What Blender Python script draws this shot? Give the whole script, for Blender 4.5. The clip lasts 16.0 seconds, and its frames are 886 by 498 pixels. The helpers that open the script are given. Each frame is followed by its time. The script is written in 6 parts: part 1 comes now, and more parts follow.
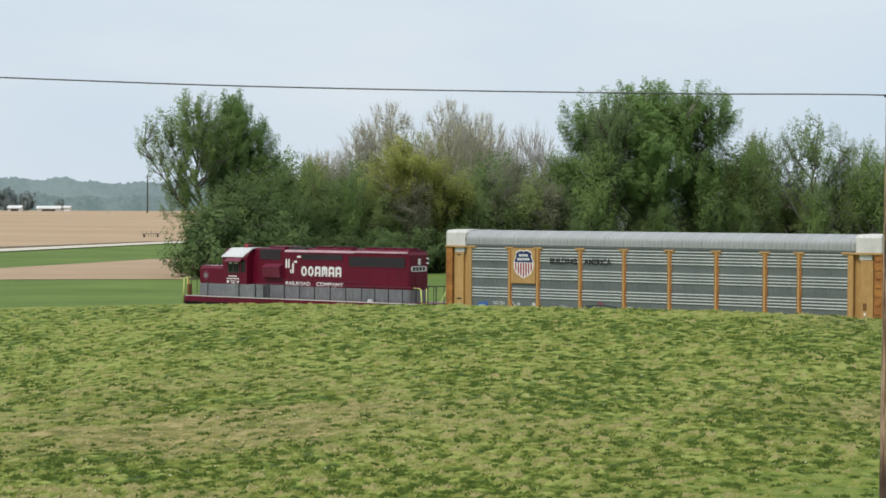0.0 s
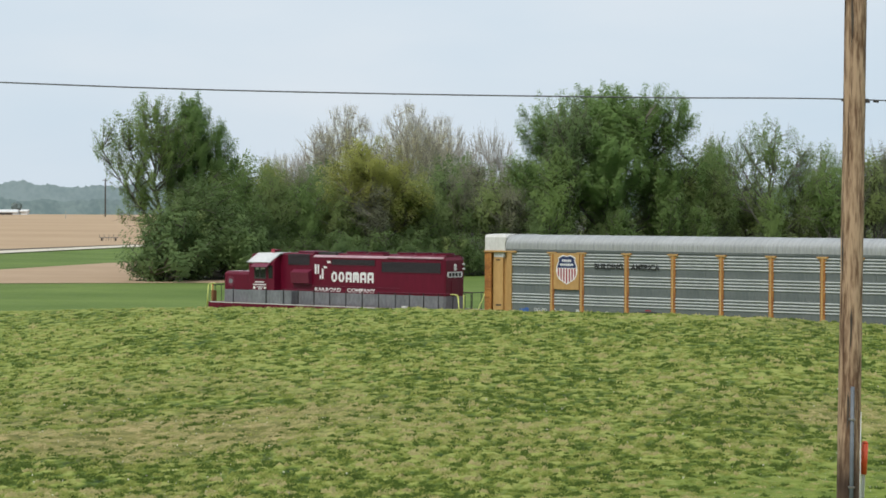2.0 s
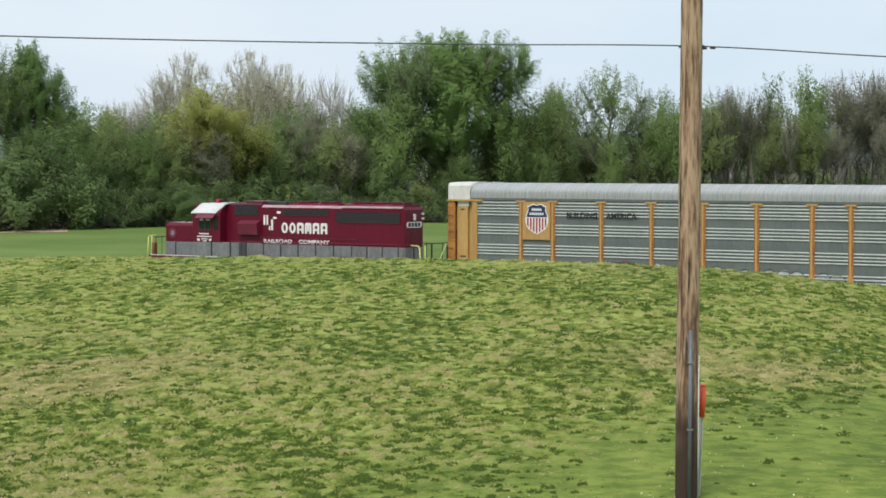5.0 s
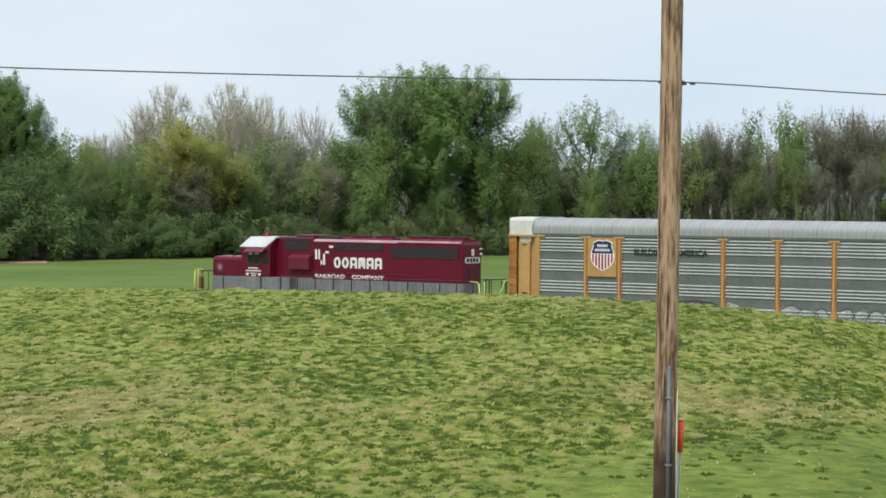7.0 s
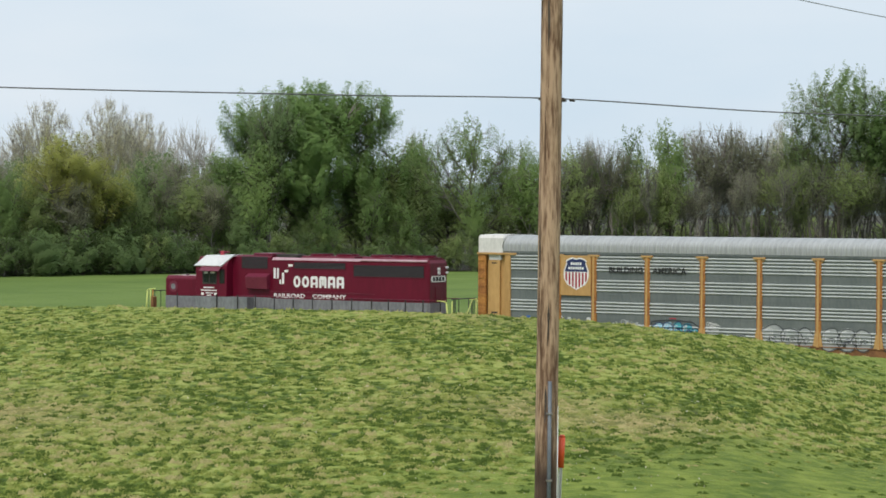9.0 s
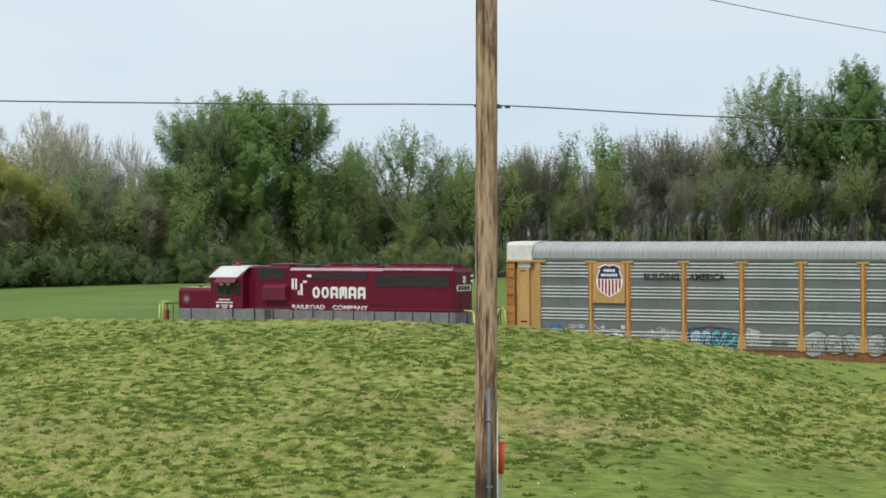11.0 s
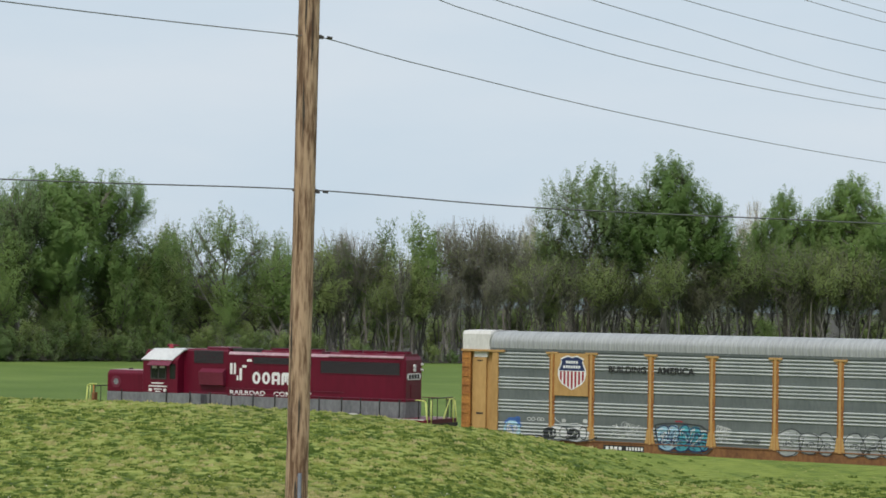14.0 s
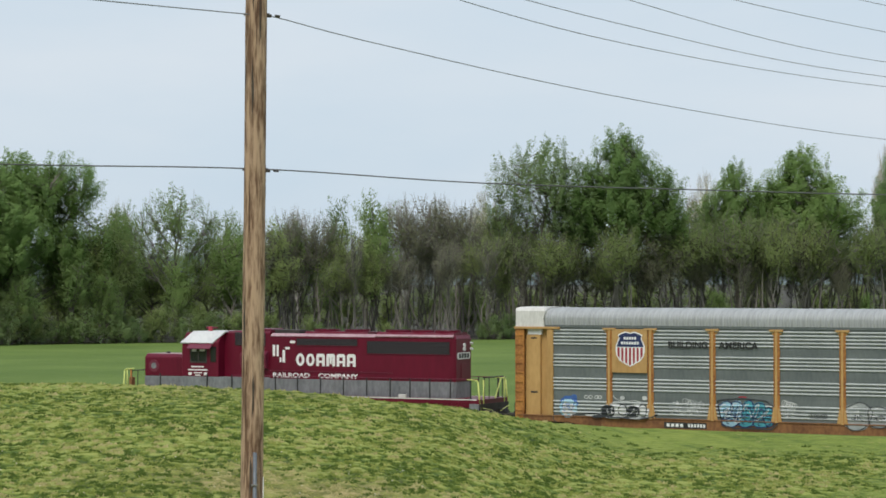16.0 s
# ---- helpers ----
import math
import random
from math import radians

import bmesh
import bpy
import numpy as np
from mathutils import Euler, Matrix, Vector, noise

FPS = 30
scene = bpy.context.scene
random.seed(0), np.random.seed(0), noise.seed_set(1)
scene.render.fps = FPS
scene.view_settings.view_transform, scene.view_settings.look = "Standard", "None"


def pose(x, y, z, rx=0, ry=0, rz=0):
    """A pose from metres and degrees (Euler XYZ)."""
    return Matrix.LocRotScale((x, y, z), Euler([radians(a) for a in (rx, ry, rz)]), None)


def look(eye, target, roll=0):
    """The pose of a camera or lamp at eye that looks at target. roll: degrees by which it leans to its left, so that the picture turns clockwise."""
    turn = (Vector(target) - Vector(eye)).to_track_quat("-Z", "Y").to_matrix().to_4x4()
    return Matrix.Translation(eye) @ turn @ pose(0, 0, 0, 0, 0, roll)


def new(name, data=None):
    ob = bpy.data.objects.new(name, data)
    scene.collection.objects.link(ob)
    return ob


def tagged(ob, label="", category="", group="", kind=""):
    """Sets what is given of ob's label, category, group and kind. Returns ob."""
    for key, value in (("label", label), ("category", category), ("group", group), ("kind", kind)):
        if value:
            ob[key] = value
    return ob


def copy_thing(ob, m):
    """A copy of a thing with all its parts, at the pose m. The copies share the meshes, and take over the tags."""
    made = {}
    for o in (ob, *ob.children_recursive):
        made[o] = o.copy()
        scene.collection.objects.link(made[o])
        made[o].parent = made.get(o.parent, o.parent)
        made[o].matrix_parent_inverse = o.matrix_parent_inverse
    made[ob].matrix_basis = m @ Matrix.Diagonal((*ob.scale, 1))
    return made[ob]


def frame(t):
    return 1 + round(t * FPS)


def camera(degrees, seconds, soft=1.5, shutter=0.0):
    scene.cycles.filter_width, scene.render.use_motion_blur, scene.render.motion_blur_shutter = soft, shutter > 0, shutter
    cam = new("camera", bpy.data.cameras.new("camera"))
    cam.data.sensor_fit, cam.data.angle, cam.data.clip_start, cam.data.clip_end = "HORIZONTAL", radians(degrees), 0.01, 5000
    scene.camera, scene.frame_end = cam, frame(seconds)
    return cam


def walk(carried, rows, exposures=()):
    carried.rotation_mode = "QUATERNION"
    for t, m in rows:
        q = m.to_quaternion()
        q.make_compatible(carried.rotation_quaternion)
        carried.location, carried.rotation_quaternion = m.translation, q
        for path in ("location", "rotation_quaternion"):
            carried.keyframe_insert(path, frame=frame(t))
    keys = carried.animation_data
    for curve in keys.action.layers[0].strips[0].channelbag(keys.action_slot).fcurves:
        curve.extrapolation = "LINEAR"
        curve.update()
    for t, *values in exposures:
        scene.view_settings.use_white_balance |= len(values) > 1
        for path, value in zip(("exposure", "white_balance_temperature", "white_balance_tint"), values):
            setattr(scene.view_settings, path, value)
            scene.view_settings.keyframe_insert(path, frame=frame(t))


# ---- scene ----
cam = camera(22.18, 16.0, soft=1.7)
EYE_Z = 5.0          # the eye stands 5 m above the foot of the utility pole
RAIL_Z = -1.9        # top of the rails
FLAT_Z = -2.6        # the fields behind the railway


def aim(ex, rx, roll, rz):
    """The hand-held camera: tilt, lean to the left and turn, with a small sway of the eye."""
    return pose(ex, 0, EYE_Z, rx, 0, rz) @ pose(0, 0, 0, 0, 0, roll)


walk(cam, [
    (0.0, aim(-0.028, 89.014, 0.241, 7.616)), (0.5, aim(-0.028, 89.018, 0.294, 7.613)),
    (1.0, aim(-0.028, 89.217, 0.270, 7.393)), (1.5, aim(-0.028, 89.259, 0.166, 6.887)),
    (2.0, aim(-0.028, 89.110, 0.231, 6.567)), (2.5, aim(-0.028, 88.865, 0.129, 6.341)),
    (3.0, aim(-0.028, 88.529, 0.162, 5.911)), (3.5, aim(-0.028, 88.156, 0.269, 5.334)),
    (4.0, aim(-0.026, 87.579, -0.177, 4.499)), (4.5, aim(-0.020, 87.380, -0.273, 3.371)),
    (5.0, aim(-0.012, 87.782, -0.048, 2.565)),
    (7.5, aim(0.000, 88.692, 0.572, 1.714)), (8.0, aim(0.002, 88.792, 0.815, 0.364)),
    (8.5, aim(0.004, 88.915, 0.615, -0.328)), (9.0, aim(0.006, 89.072, 0.230, -0.947)),
    (11.5, aim(0.026, 89.381, -0.475, -3.281)), (12.0, aim(0.027, 89.786, -0.019, -4.799)),
    (12.5, aim(0.028, 90.769, 0.505, -6.049)), (13.0, aim(0.028, 91.289, 0.775, -6.620)),
    (13.5, aim(0.028, 91.516, 0.808, -7.036)), (14.0, aim(0.028, 91.450, 0.933, -7.162)),
    (14.5, aim(0.028, 91.194, 0.590, -6.859)), (15.0, aim(0.028, 90.958, 0.128, -7.017)),
    (15.5, aim(0.028, 90.860, -0.030, -7.690)), (16.0, aim(0.028, 90.868, -0.025, -8.388)),
], exposures=[(0.0, 0.0), (2.5, 0.0), (3.5, 0.04), (4.0, 0.15), (5.0, 0.16), (7.5, 0.12), (9.0, 0.07), (11.5, 0.07), (12.5, 0.05), (13.2, -0.05), (14.0, -0.09), (16.0, -0.05)])

# how far the train has rolled along the track, in metres
ROLLED = [(0.0, 0.00), (0.5, 1.46), (1.0, 2.90), (1.5, 4.32), (2.0, 5.73), (2.5, 7.13), (3.0, 8.46), (3.5, 9.84),
          (4.0, 11.20), (4.5, 12.53), (5.0, 13.87), (7.5, 20.29), (8.0, 21.62), (8.5, 22.93), (9.0, 24.24), (11.5, 30.63),
          (12.0, 31.89), (12.5, 33.16), (13.0, 34.43), (13.5, 35.70), (14.0, 36.99), (14.5, 38.26), (15.0, 39.53), (15.5, 40.80),
          (16.0, 42.07)]


def track(q, side=1.5):
    """A point of the gently curved track, q metres along it; side 1.5 is its centre line. Gives x, y and the heading."""
    a = radians(-34.0106)
    k = -0.000977
    dx, dy = math.cos(a), math.sin(a)
    off = side + 0.5 * k * q * q
    return -11.030 + q * dx - off * dy, 120.337 + q * dy + off * dx, math.degrees(a + math.atan(k * q))


def polar(az, d, z=0.0):
    """The point at an azimuth in degrees (clockwise from y) and a distance."""
    return Vector((d * math.sin(radians(az)), d * math.cos(radians(az)), z))


# ---- sky and light: a bright, thinly overcast spring day ----
def make_world():
    w = bpy.data.worlds.new("overcast_sky")
    scene.world = w
    w.use_nodes = True
    nt = w.node_tree
    nt.nodes.clear()
    out = nt.nodes.new("ShaderNodeOutputWorld")
    sky = nt.nodes.new("ShaderNodeTexSky")
    sky.sky_type, sky.sun_disc = "NISHITA", False
    sky.sun_elevation, sky.sun_rotation = radians(55), radians(205)
    sky.air_density, sky.dust_density = 1.0, 2.0
    b_sky = nt.nodes.new("ShaderNodeBackground")
    b_sky.inputs["Strength"].default_value = 0.05
    nt.links.new(sky.outputs[0], b_sky.inputs["Color"])
    tc = nt.nodes.new("ShaderNodeTexCoord")
    mp = nt.nodes.new("ShaderNodeMapping")
    mp.inputs["Scale"].default_value = (1.0, 1.0, 3.5)
    nt.links.new(tc.outputs["Generated"], mp.inputs["Vector"])
    n = nt.nodes.new("ShaderNodeTexNoise")
    n.inputs["Scale"].default_value, n.inputs["Detail"].default_value, n.inputs["Roughness"].default_value = 4.0, 6.0, 0.5
    nt.links.new(mp.outputs[0], n.inputs["Vector"])
    ramp = nt.nodes.new("ShaderNodeValToRGB")
    ramp.color_ramp.elements[0].position, ramp.color_ramp.elements[1].position = 0.3, 0.72
    ramp.color_ramp.elements[0].color = (0.575, 0.69, 0.795, 1)
    ramp.color_ramp.elements[1].color = (0.70, 0.765, 0.83, 1)
    nt.links.new(n.outputs["Fac"], ramp.inputs["Fac"])
    b_cloud = nt.nodes.new("ShaderNodeBackground")
    b_cloud.inputs["Strength"].default_value = 1.14
    nt.links.new(ramp.outputs[0], b_cloud.inputs["Color"])
    mix = nt.nodes.new("ShaderNodeMixShader")
    mix.inputs[0].default_value = 0.88
    nt.links.new(b_sky.outputs[0], mix.inputs[1])
    nt.links.new(b_cloud.outputs[0], mix.inputs[2])
    nt.links.new(mix.outputs[0], out.inputs["Surface"])


make_world()
sun_data = bpy.data.lights.new("sun", "SUN")
sun_data.energy, sun_data.angle, sun_data.color = 2.2, radians(22), (1.0, 0.95, 0.87)
sun = new("sun", sun_data)
sun.matrix_world = look(polar(205, 30, 42.8), (0, 0, 0))


# ---- materials ----
def surface(name, low, high, scale=2.0, rough=0.7, bump=0.0, metal=0.0, fine=8.0, stretch=(1, 1, 1), coords="Object",
            vary=0.0, island=0.0, lo=0.35, hi=0.65, through_light=0.0):
    """A surface that drifts between two colours at two scales, with fine relief; vary changes it from object to object."""
    m = bpy.data.materials.new(name)
    m.use_nodes = True
    nt = m.node_tree
    b = nt.nodes["Principled BSDF"]
    b.inputs["Roughness"].default_value, b.inputs["Metallic"].default_value = rough, metal
    tc = nt.nodes.new("ShaderNodeTexCoord")
    mp = nt.nodes.new("ShaderNodeMapping")
    mp.inputs["Scale"].default_value = stretch
    nt.links.new(tc.outputs[coords], mp.inputs["Vector"])
    n1 = nt.nodes.new("ShaderNodeTexNoise")
    n1.inputs["Scale"].default_value, n1.inputs["Detail"].default_value = scale, 5
    n2 = nt.nodes.new("ShaderNodeTexNoise")
    n2.inputs["Scale"].default_value, n2.inputs["Detail"].default_value = scale * fine, 4
    for n in (n1, n2):
        nt.links.new(mp.outputs[0], n.inputs["Vector"])
    add = nt.nodes.new("ShaderNodeMix")
    add.data_type = "FLOAT"
    add.inputs[0].default_value = 0.45
    nt.links.new(n1.outputs["Fac"], add.inputs[2])
    nt.links.new(n2.outputs["Fac"], add.inputs[3])
    ramp = nt.nodes.new("ShaderNodeValToRGB")
    ramp.color_ramp.elements[0].position, ramp.color_ramp.elements[1].position = lo, hi
    ramp.color_ramp.elements[0].color, ramp.color_ramp.elements[1].color = (*low, 1), (*high, 1)
    nt.links.new(add.outputs[0], ramp.inputs["Fac"])
    col = ramp.outputs[0]
    for amount, kind in ((vary, "ShaderNodeObjectInfo"), (island, "ShaderNodeNewGeometry")):
        if amount:
            info = nt.nodes.new(kind)
            rnd = info.outputs["Random" if kind == "ShaderNodeObjectInfo" else "Random Per Island"]
            rng = nt.nodes.new("ShaderNodeMapRange")
            rng.inputs["To Min"].default_value, rng.inputs["To Max"].default_value = 1 - amount, 1 + amount
            nt.links.new(rnd, rng.inputs["Value"])
            hsv = nt.nodes.new("ShaderNodeHueSaturation")
            nt.links.new(rng.outputs[0], hsv.inputs["Value"])
            hue = nt.nodes.new("ShaderNodeMapRange")
            hue.inputs["To Min"].default_value, hue.inputs["To Max"].default_value = 0.5 + amount * 0.06, 0.5 - amount * 0.06
            nt.links.new(rnd, hue.inputs["Value"])
            nt.links.new(hue.outputs[0], hsv.inputs["Hue"])
            nt.links.new(col, hsv.inputs["Color"])
            col = hsv.outputs[0]
    nt.links.new(col, b.inputs["Base Color"])
    if bump:
        bp = nt.nodes.new("ShaderNodeBump")
        bp.inputs["Strength"].default_value, bp.inputs["Distance"].default_value = bump, 0.02
        nt.links.new(n2.outputs["Fac"], bp.inputs["Height"])
        nt.links.new(bp.outputs[0], b.inputs["Normal"])
    if through_light:
        tr = nt.nodes.new("ShaderNodeBsdfTranslucent")
        nt.links.new(col, tr.inputs["Color"])
        ms = nt.nodes.new("ShaderNodeMixShader")
        ms.inputs[0].default_value = through_light
        nt.links.new(b.outputs[0], ms.inputs[1])
        nt.links.new(tr.outputs[0], ms.inputs[2])
        nt.links.new(ms.outputs[0], nt.nodes["Material Output"].inputs["Surface"])
    return m


def leafage(name, low, high, island=0.06, vary=0.12, through_light=0.58):
    m = surface(name, low, high, scale=0.35, rough=0.8, fine=6, vary=vary, island=island, through_light=through_light)
    m.node_tree.nodes["Principled BSDF"].inputs["Specular IOR Level"].default_value = 0.12
    return m


M = {
    "maroon": surface("maroon_paint", (0.100, 0.0026, 0.0155), (0.132, 0.0045, 0.0215), 0.5, 0.42, 0.05, stretch=(1, 1, 0.3)),
    "maroon_light": surface("faded_maroon_paint", (0.125, 0.012, 0.032), (0.165, 0.020, 0.046), 0.9, 0.42),
    "engine_grey": surface("grey_paint", (0.125, 0.132, 0.140), (0.235, 0.240, 0.248), 1.1, 0.55, 0.05, stretch=(1, 1, 0.4)),
    "cab_white": surface("silver_white_paint", (0.52, 0.52, 0.53), (0.66, 0.66, 0.66), 0.8, 0.4),
    "white": surface("white_lettering", (0.74, 0.73, 0.72), (0.82, 0.81, 0.80), 3, 0.5),
    "petal": surface("cream_petals", (0.68, 0.64, 0.48), (0.80, 0.76, 0.62), 3, 0.8),
    "black": surface("black_paint", (0.012, 0.012, 0.013), (0.03, 0.03, 0.03), 3, 0.55),
    "grille": surface("dark_grille_mesh", (0.012, 0.010, 0.011), (0.028, 0.022, 0.024), 6, 0.7, 0.4, stretch=(4, 4, 1)),
    "glass": surface("dark_window_glass", (0.01, 0.012, 0.014), (0.02, 0.022, 0.025), 1, 0.08),
    "rail_yellow": surface("yellow_handrail_paint", (0.47, 0.52, 0.12), (0.60, 0.64, 0.20), 4, 0.5),
    "dark_steel": surface("grimy_dark_steel", (0.02, 0.018, 0.016), (0.055, 0.047, 0.04), 2.5, 0.75, 0.3),
    "steel": surface("worn_rail_steel", (0.18, 0.16, 0.14), (0.35, 0.33, 0.31), 3, 0.4, metal=0.6),
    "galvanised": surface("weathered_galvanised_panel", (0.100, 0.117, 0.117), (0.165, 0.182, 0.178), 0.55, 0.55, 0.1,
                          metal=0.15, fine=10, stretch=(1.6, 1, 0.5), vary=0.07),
    "rib": surface("skylit_galvanised_rib", (0.340, 0.362, 0.352), (0.490, 0.512, 0.497), 0.8, 0.5, 0.1, metal=0.1, fine=10, stretch=(1.6, 1, 0.5)),
    "roof_sheet": surface("weathered_galvanised_roof", (0.275, 0.285, 0.287), (0.430, 0.440, 0.440), 0.6, 0.55, 0.1, metal=0.1, fine=5,
                          stretch=(9.0, 0.5, 0.5), vary=0.04),
    "orange": surface("faded_orange_yellow_paint", (0.39, 0.220, 0.072), (0.52, 0.312, 0.115), 0.9, 0.6, 0.1, stretch=(1, 1, 0.35)),
    "orange_rust_shade": surface("rusty_and_shaded_orange", (0.24, 0.085, 0.022), (0.47, 0.21, 0.045), 1.4, 0.75, 0.2, lo=0.38, hi=0.6),
    "sill_rust": surface("rusty_side_sill", (0.125, 0.050, 0.020), (0.27, 0.125, 0.045), 1.1, 0.8, 0.2, stretch=(1, 1, 0.6)),
    "end_white": surface("chalky_white_panel", (0.52, 0.50, 0.47), (0.70, 0.68, 0.65), 1.0, 0.6, stretch=(2, 1, 0.6)),
    "navy": surface("navy_blue_paint", (0.012, 0.022, 0.085), (0.018, 0.032, 0.11), 2, 0.5),
    "red": surface("faded_red_paint", (0.28, 0.022, 0.035), (0.36, 0.035, 0.05), 2, 0.55),
    "spray_white": surface("white_spray_paint", (0.42, 0.43, 0.43), (0.66, 0.66, 0.65), 2.5, 0.6),
    "spray_silver": surface("silver_spray_paint", (0.27, 0.285, 0.285), (0.40, 0.415, 0.41), 2.0, 0.5),
    "spray_teal": surface("teal_spray_paint", (0.03, 0.20, 0.26), (0.08, 0.36, 0.42), 1.6, 0.55),
    "spray_sky": surface("pale_blue_spray_paint", (0.22, 0.42, 0.55), (0.42, 0.60, 0.68), 1.6, 0.55),
    "spray_blue": surface("blue_spray_paint", (0.03, 0.09, 0.32), (0.06, 0.15, 0.42), 1.6, 0.55),
    "ballast": surface("crushed_stone_ballast", (0.10, 0.095, 0.09), (0.30, 0.29, 0.27), 6, 0.9, 1.0, fine=4),
    "tie": surface("creosoted_timber_tie", (0.035, 0.027, 0.022), (0.09, 0.07, 0.055), 3, 0.9, 0.6),
    "pole_wood": None, "pole_scar": surface("dark_reddish_heartwood", (0.060, 0.030, 0.018), (0.135, 0.068, 0.040), 8, 0.9, 0.5, stretch=(1, 1, 0.3)), "conduit": surface("grey_plastic_conduit", (0.095, 0.110, 0.128), (0.145, 0.162, 0.18), 3, 0.5),
    "marker_orange": surface("orange_plastic", (0.74, 0.085, 0.025), (0.82, 0.12, 0.04), 4, 0.45),
    "marker_white": surface("white_plastic", (0.66, 0.66, 0.62), (0.76, 0.76, 0.72), 4, 0.5),
    "black_wire": surface("black_sheathed_cable", (0.085, 0.087, 0.092), (0.125, 0.125, 0.13), 2, 0.6),
    "wire": surface("weathered_cable", (0.12, 0.123, 0.13), (0.18, 0.18, 0.19), 2, 0.6),
    "bark": surface("grey_brown_bark", (0.115, 0.102, 0.088), (0.215, 0.192, 0.162), 1.2, 0.9, 0.5, vary=0.15),
    "twig_pale": surface("pale_grey_twigs", (0.34, 0.32, 0.28), (0.46, 0.44, 0.39), 1.2, 0.9, vary=0.1),
    "twig_dark": surface("dark_grey_bark", (0.080, 0.075, 0.068), (0.150, 0.140, 0.124), 1.2, 0.9, 0.4, vary=0.2),
    "twig_brown": surface("purple_brown_twigs", (0.145, 0.132, 0.116), (0.235, 0.215, 0.188), 1.2, 0.9, vary=0.2),
    "leaf_dark": leafage("dark_green_leaves", (0.215, 0.325, 0.115), (0.295, 0.420, 0.152)),
    # deeper green that carries the shade low along the wood's edge
    "leaf_shrub": leafage("shade_deepened_leaves", (0.165, 0.240, 0.098), (0.235, 0.320, 0.128)),
    "leaf_mid": leafage("mid_green_leaves", (0.190, 0.285, 0.095), (0.265, 0.362, 0.130)),
    "leaf_light": leafage("fresh_green_leaves", (0.215, 0.305, 0.130), (0.300, 0.395, 0.180)),
    "leaf_yellow": leafage("yellow_green_leaves", (0.36, 0.38, 0.11), (0.46, 0.47, 0.16)),
    "leaf_olive": leafage("olive_green_leaves", (0.222, 0.290, 0.108), (0.306, 0.370, 0.146)),
    "leaf_bud": leafage("pale_buds_and_catkins", (0.58, 0.55, 0.35), (0.70, 0.67, 0.46)),
    "leaf_brown": leafage("reddish_brown_buds", (0.215, 0.225, 0.140), (0.285, 0.295, 0.185)),
    # litter brown taken down to hold the shade under the trees
    "litter": surface("shaded_leaf_litter", (0.030, 0.028, 0.020), (0.060, 0.053, 0.036), 0.25, 0.95, 0.6, fine=8),
    "trim_pink": surface("bleached_and_skylit_maroon", (0.30, 0.15, 0.18), (0.50, 0.34, 0.37), 0.9, 0.5),
    "outline": surface("dark_spray_paint", (0.018, 0.022, 0.026), (0.05, 0.055, 0.06), 2.0, 0.6),
    "seam": surface("shadowy_sheet_seam", (0.100, 0.115, 0.115), (0.140, 0.155, 0.152), 1.0, 0.7),
    "barn_white": surface("white_painted_boards", (0.62, 0.62, 0.60), (0.74, 0.74, 0.72), 0.3, 0.7),
    "barn_roof": surface("pale_metal_roof", (0.60, 0.60, 0.58), (0.72, 0.72, 0.70), 0.3, 0.5),
    # pale and bluish: the haze of distance is in these two colours
    "far_wood": surface("haze_tinted_woods", (0.300, 0.365, 0.410), (0.365, 0.430, 0.475), 0.03, 1.0, fine=6, coords="Object", lo=0.4, hi=0.6),
    "near_wood": surface("haze_tinted_tree_belt", (0.225, 0.290, 0.315), (0.315, 0.380, 0.405), 0.05, 1.0, fine=6, lo=0.4, hi=0.6),
    "gravel": surface("pale_gravel_road", (0.52, 0.47, 0.37), (0.63, 0.58, 0.47), 0.3, 0.95, 0.2),
}


def weathered_wood():
    """Old grey-brown pole timber: long vertical checks, dark streaks and a darker treated foot."""
    m = surface("weathered_pole_timber", (0.150, 0.080, 0.044), (0.470, 0.315, 0.205), 7.0, 0.85, 1.0, stretch=(1.6, 1.6, 0.20), lo=0.41, hi=0.57, fine=3.0)
    nt = m.node_tree
    b = nt.nodes["Principled BSDF"]
    src = b.inputs["Base Color"].links[0].from_socket
    tc = nt.nodes.new("ShaderNodeTexCoord")
    sep = nt.nodes.new("ShaderNodeSeparateXYZ")
    nt.links.new(tc.outputs["Object"], sep.inputs[0])
    n = nt.nodes.new("ShaderNodeTexNoise")
    n.inputs["Scale"].default_value = 1.3
    nt.links.new(tc.outputs["Object"], n.inputs["Vector"])
    ad = nt.nodes.new("ShaderNodeMath")
    ad.operation = "MULTIPLY_ADD"
    ad.inputs[1].default_value = 2.2
    nt.links.new(n.outputs["Fac"], ad.inputs[0])
    nt.links.new(sep.outputs["Z"], ad.inputs[2])
    rng = nt.nodes.new("ShaderNodeMapRange")
    rng.inputs["From Min"].default_value, rng.inputs["From Max"].default_value = 1.7, 3.1
    nt.links.new(ad.outputs[0], rng.inputs["Value"])
    mix = nt.nodes.new("ShaderNodeMix")
    mix.data_type = "RGBA"
    mix.inputs[6].default_value = (0.050, 0.027, 0.017, 1)
    nt.links.new(rng.outputs[0], mix.inputs[0])
    nt.links.new(src, mix.inputs[7])
    nt.links.new(mix.outputs[2], b.inputs["Base Color"])
    return m


M["pole_wood"] = weathered_wood()
M["maroon"].node_tree.nodes["Principled BSDF"].inputs["Specular IOR Level"].default_value = 0.28


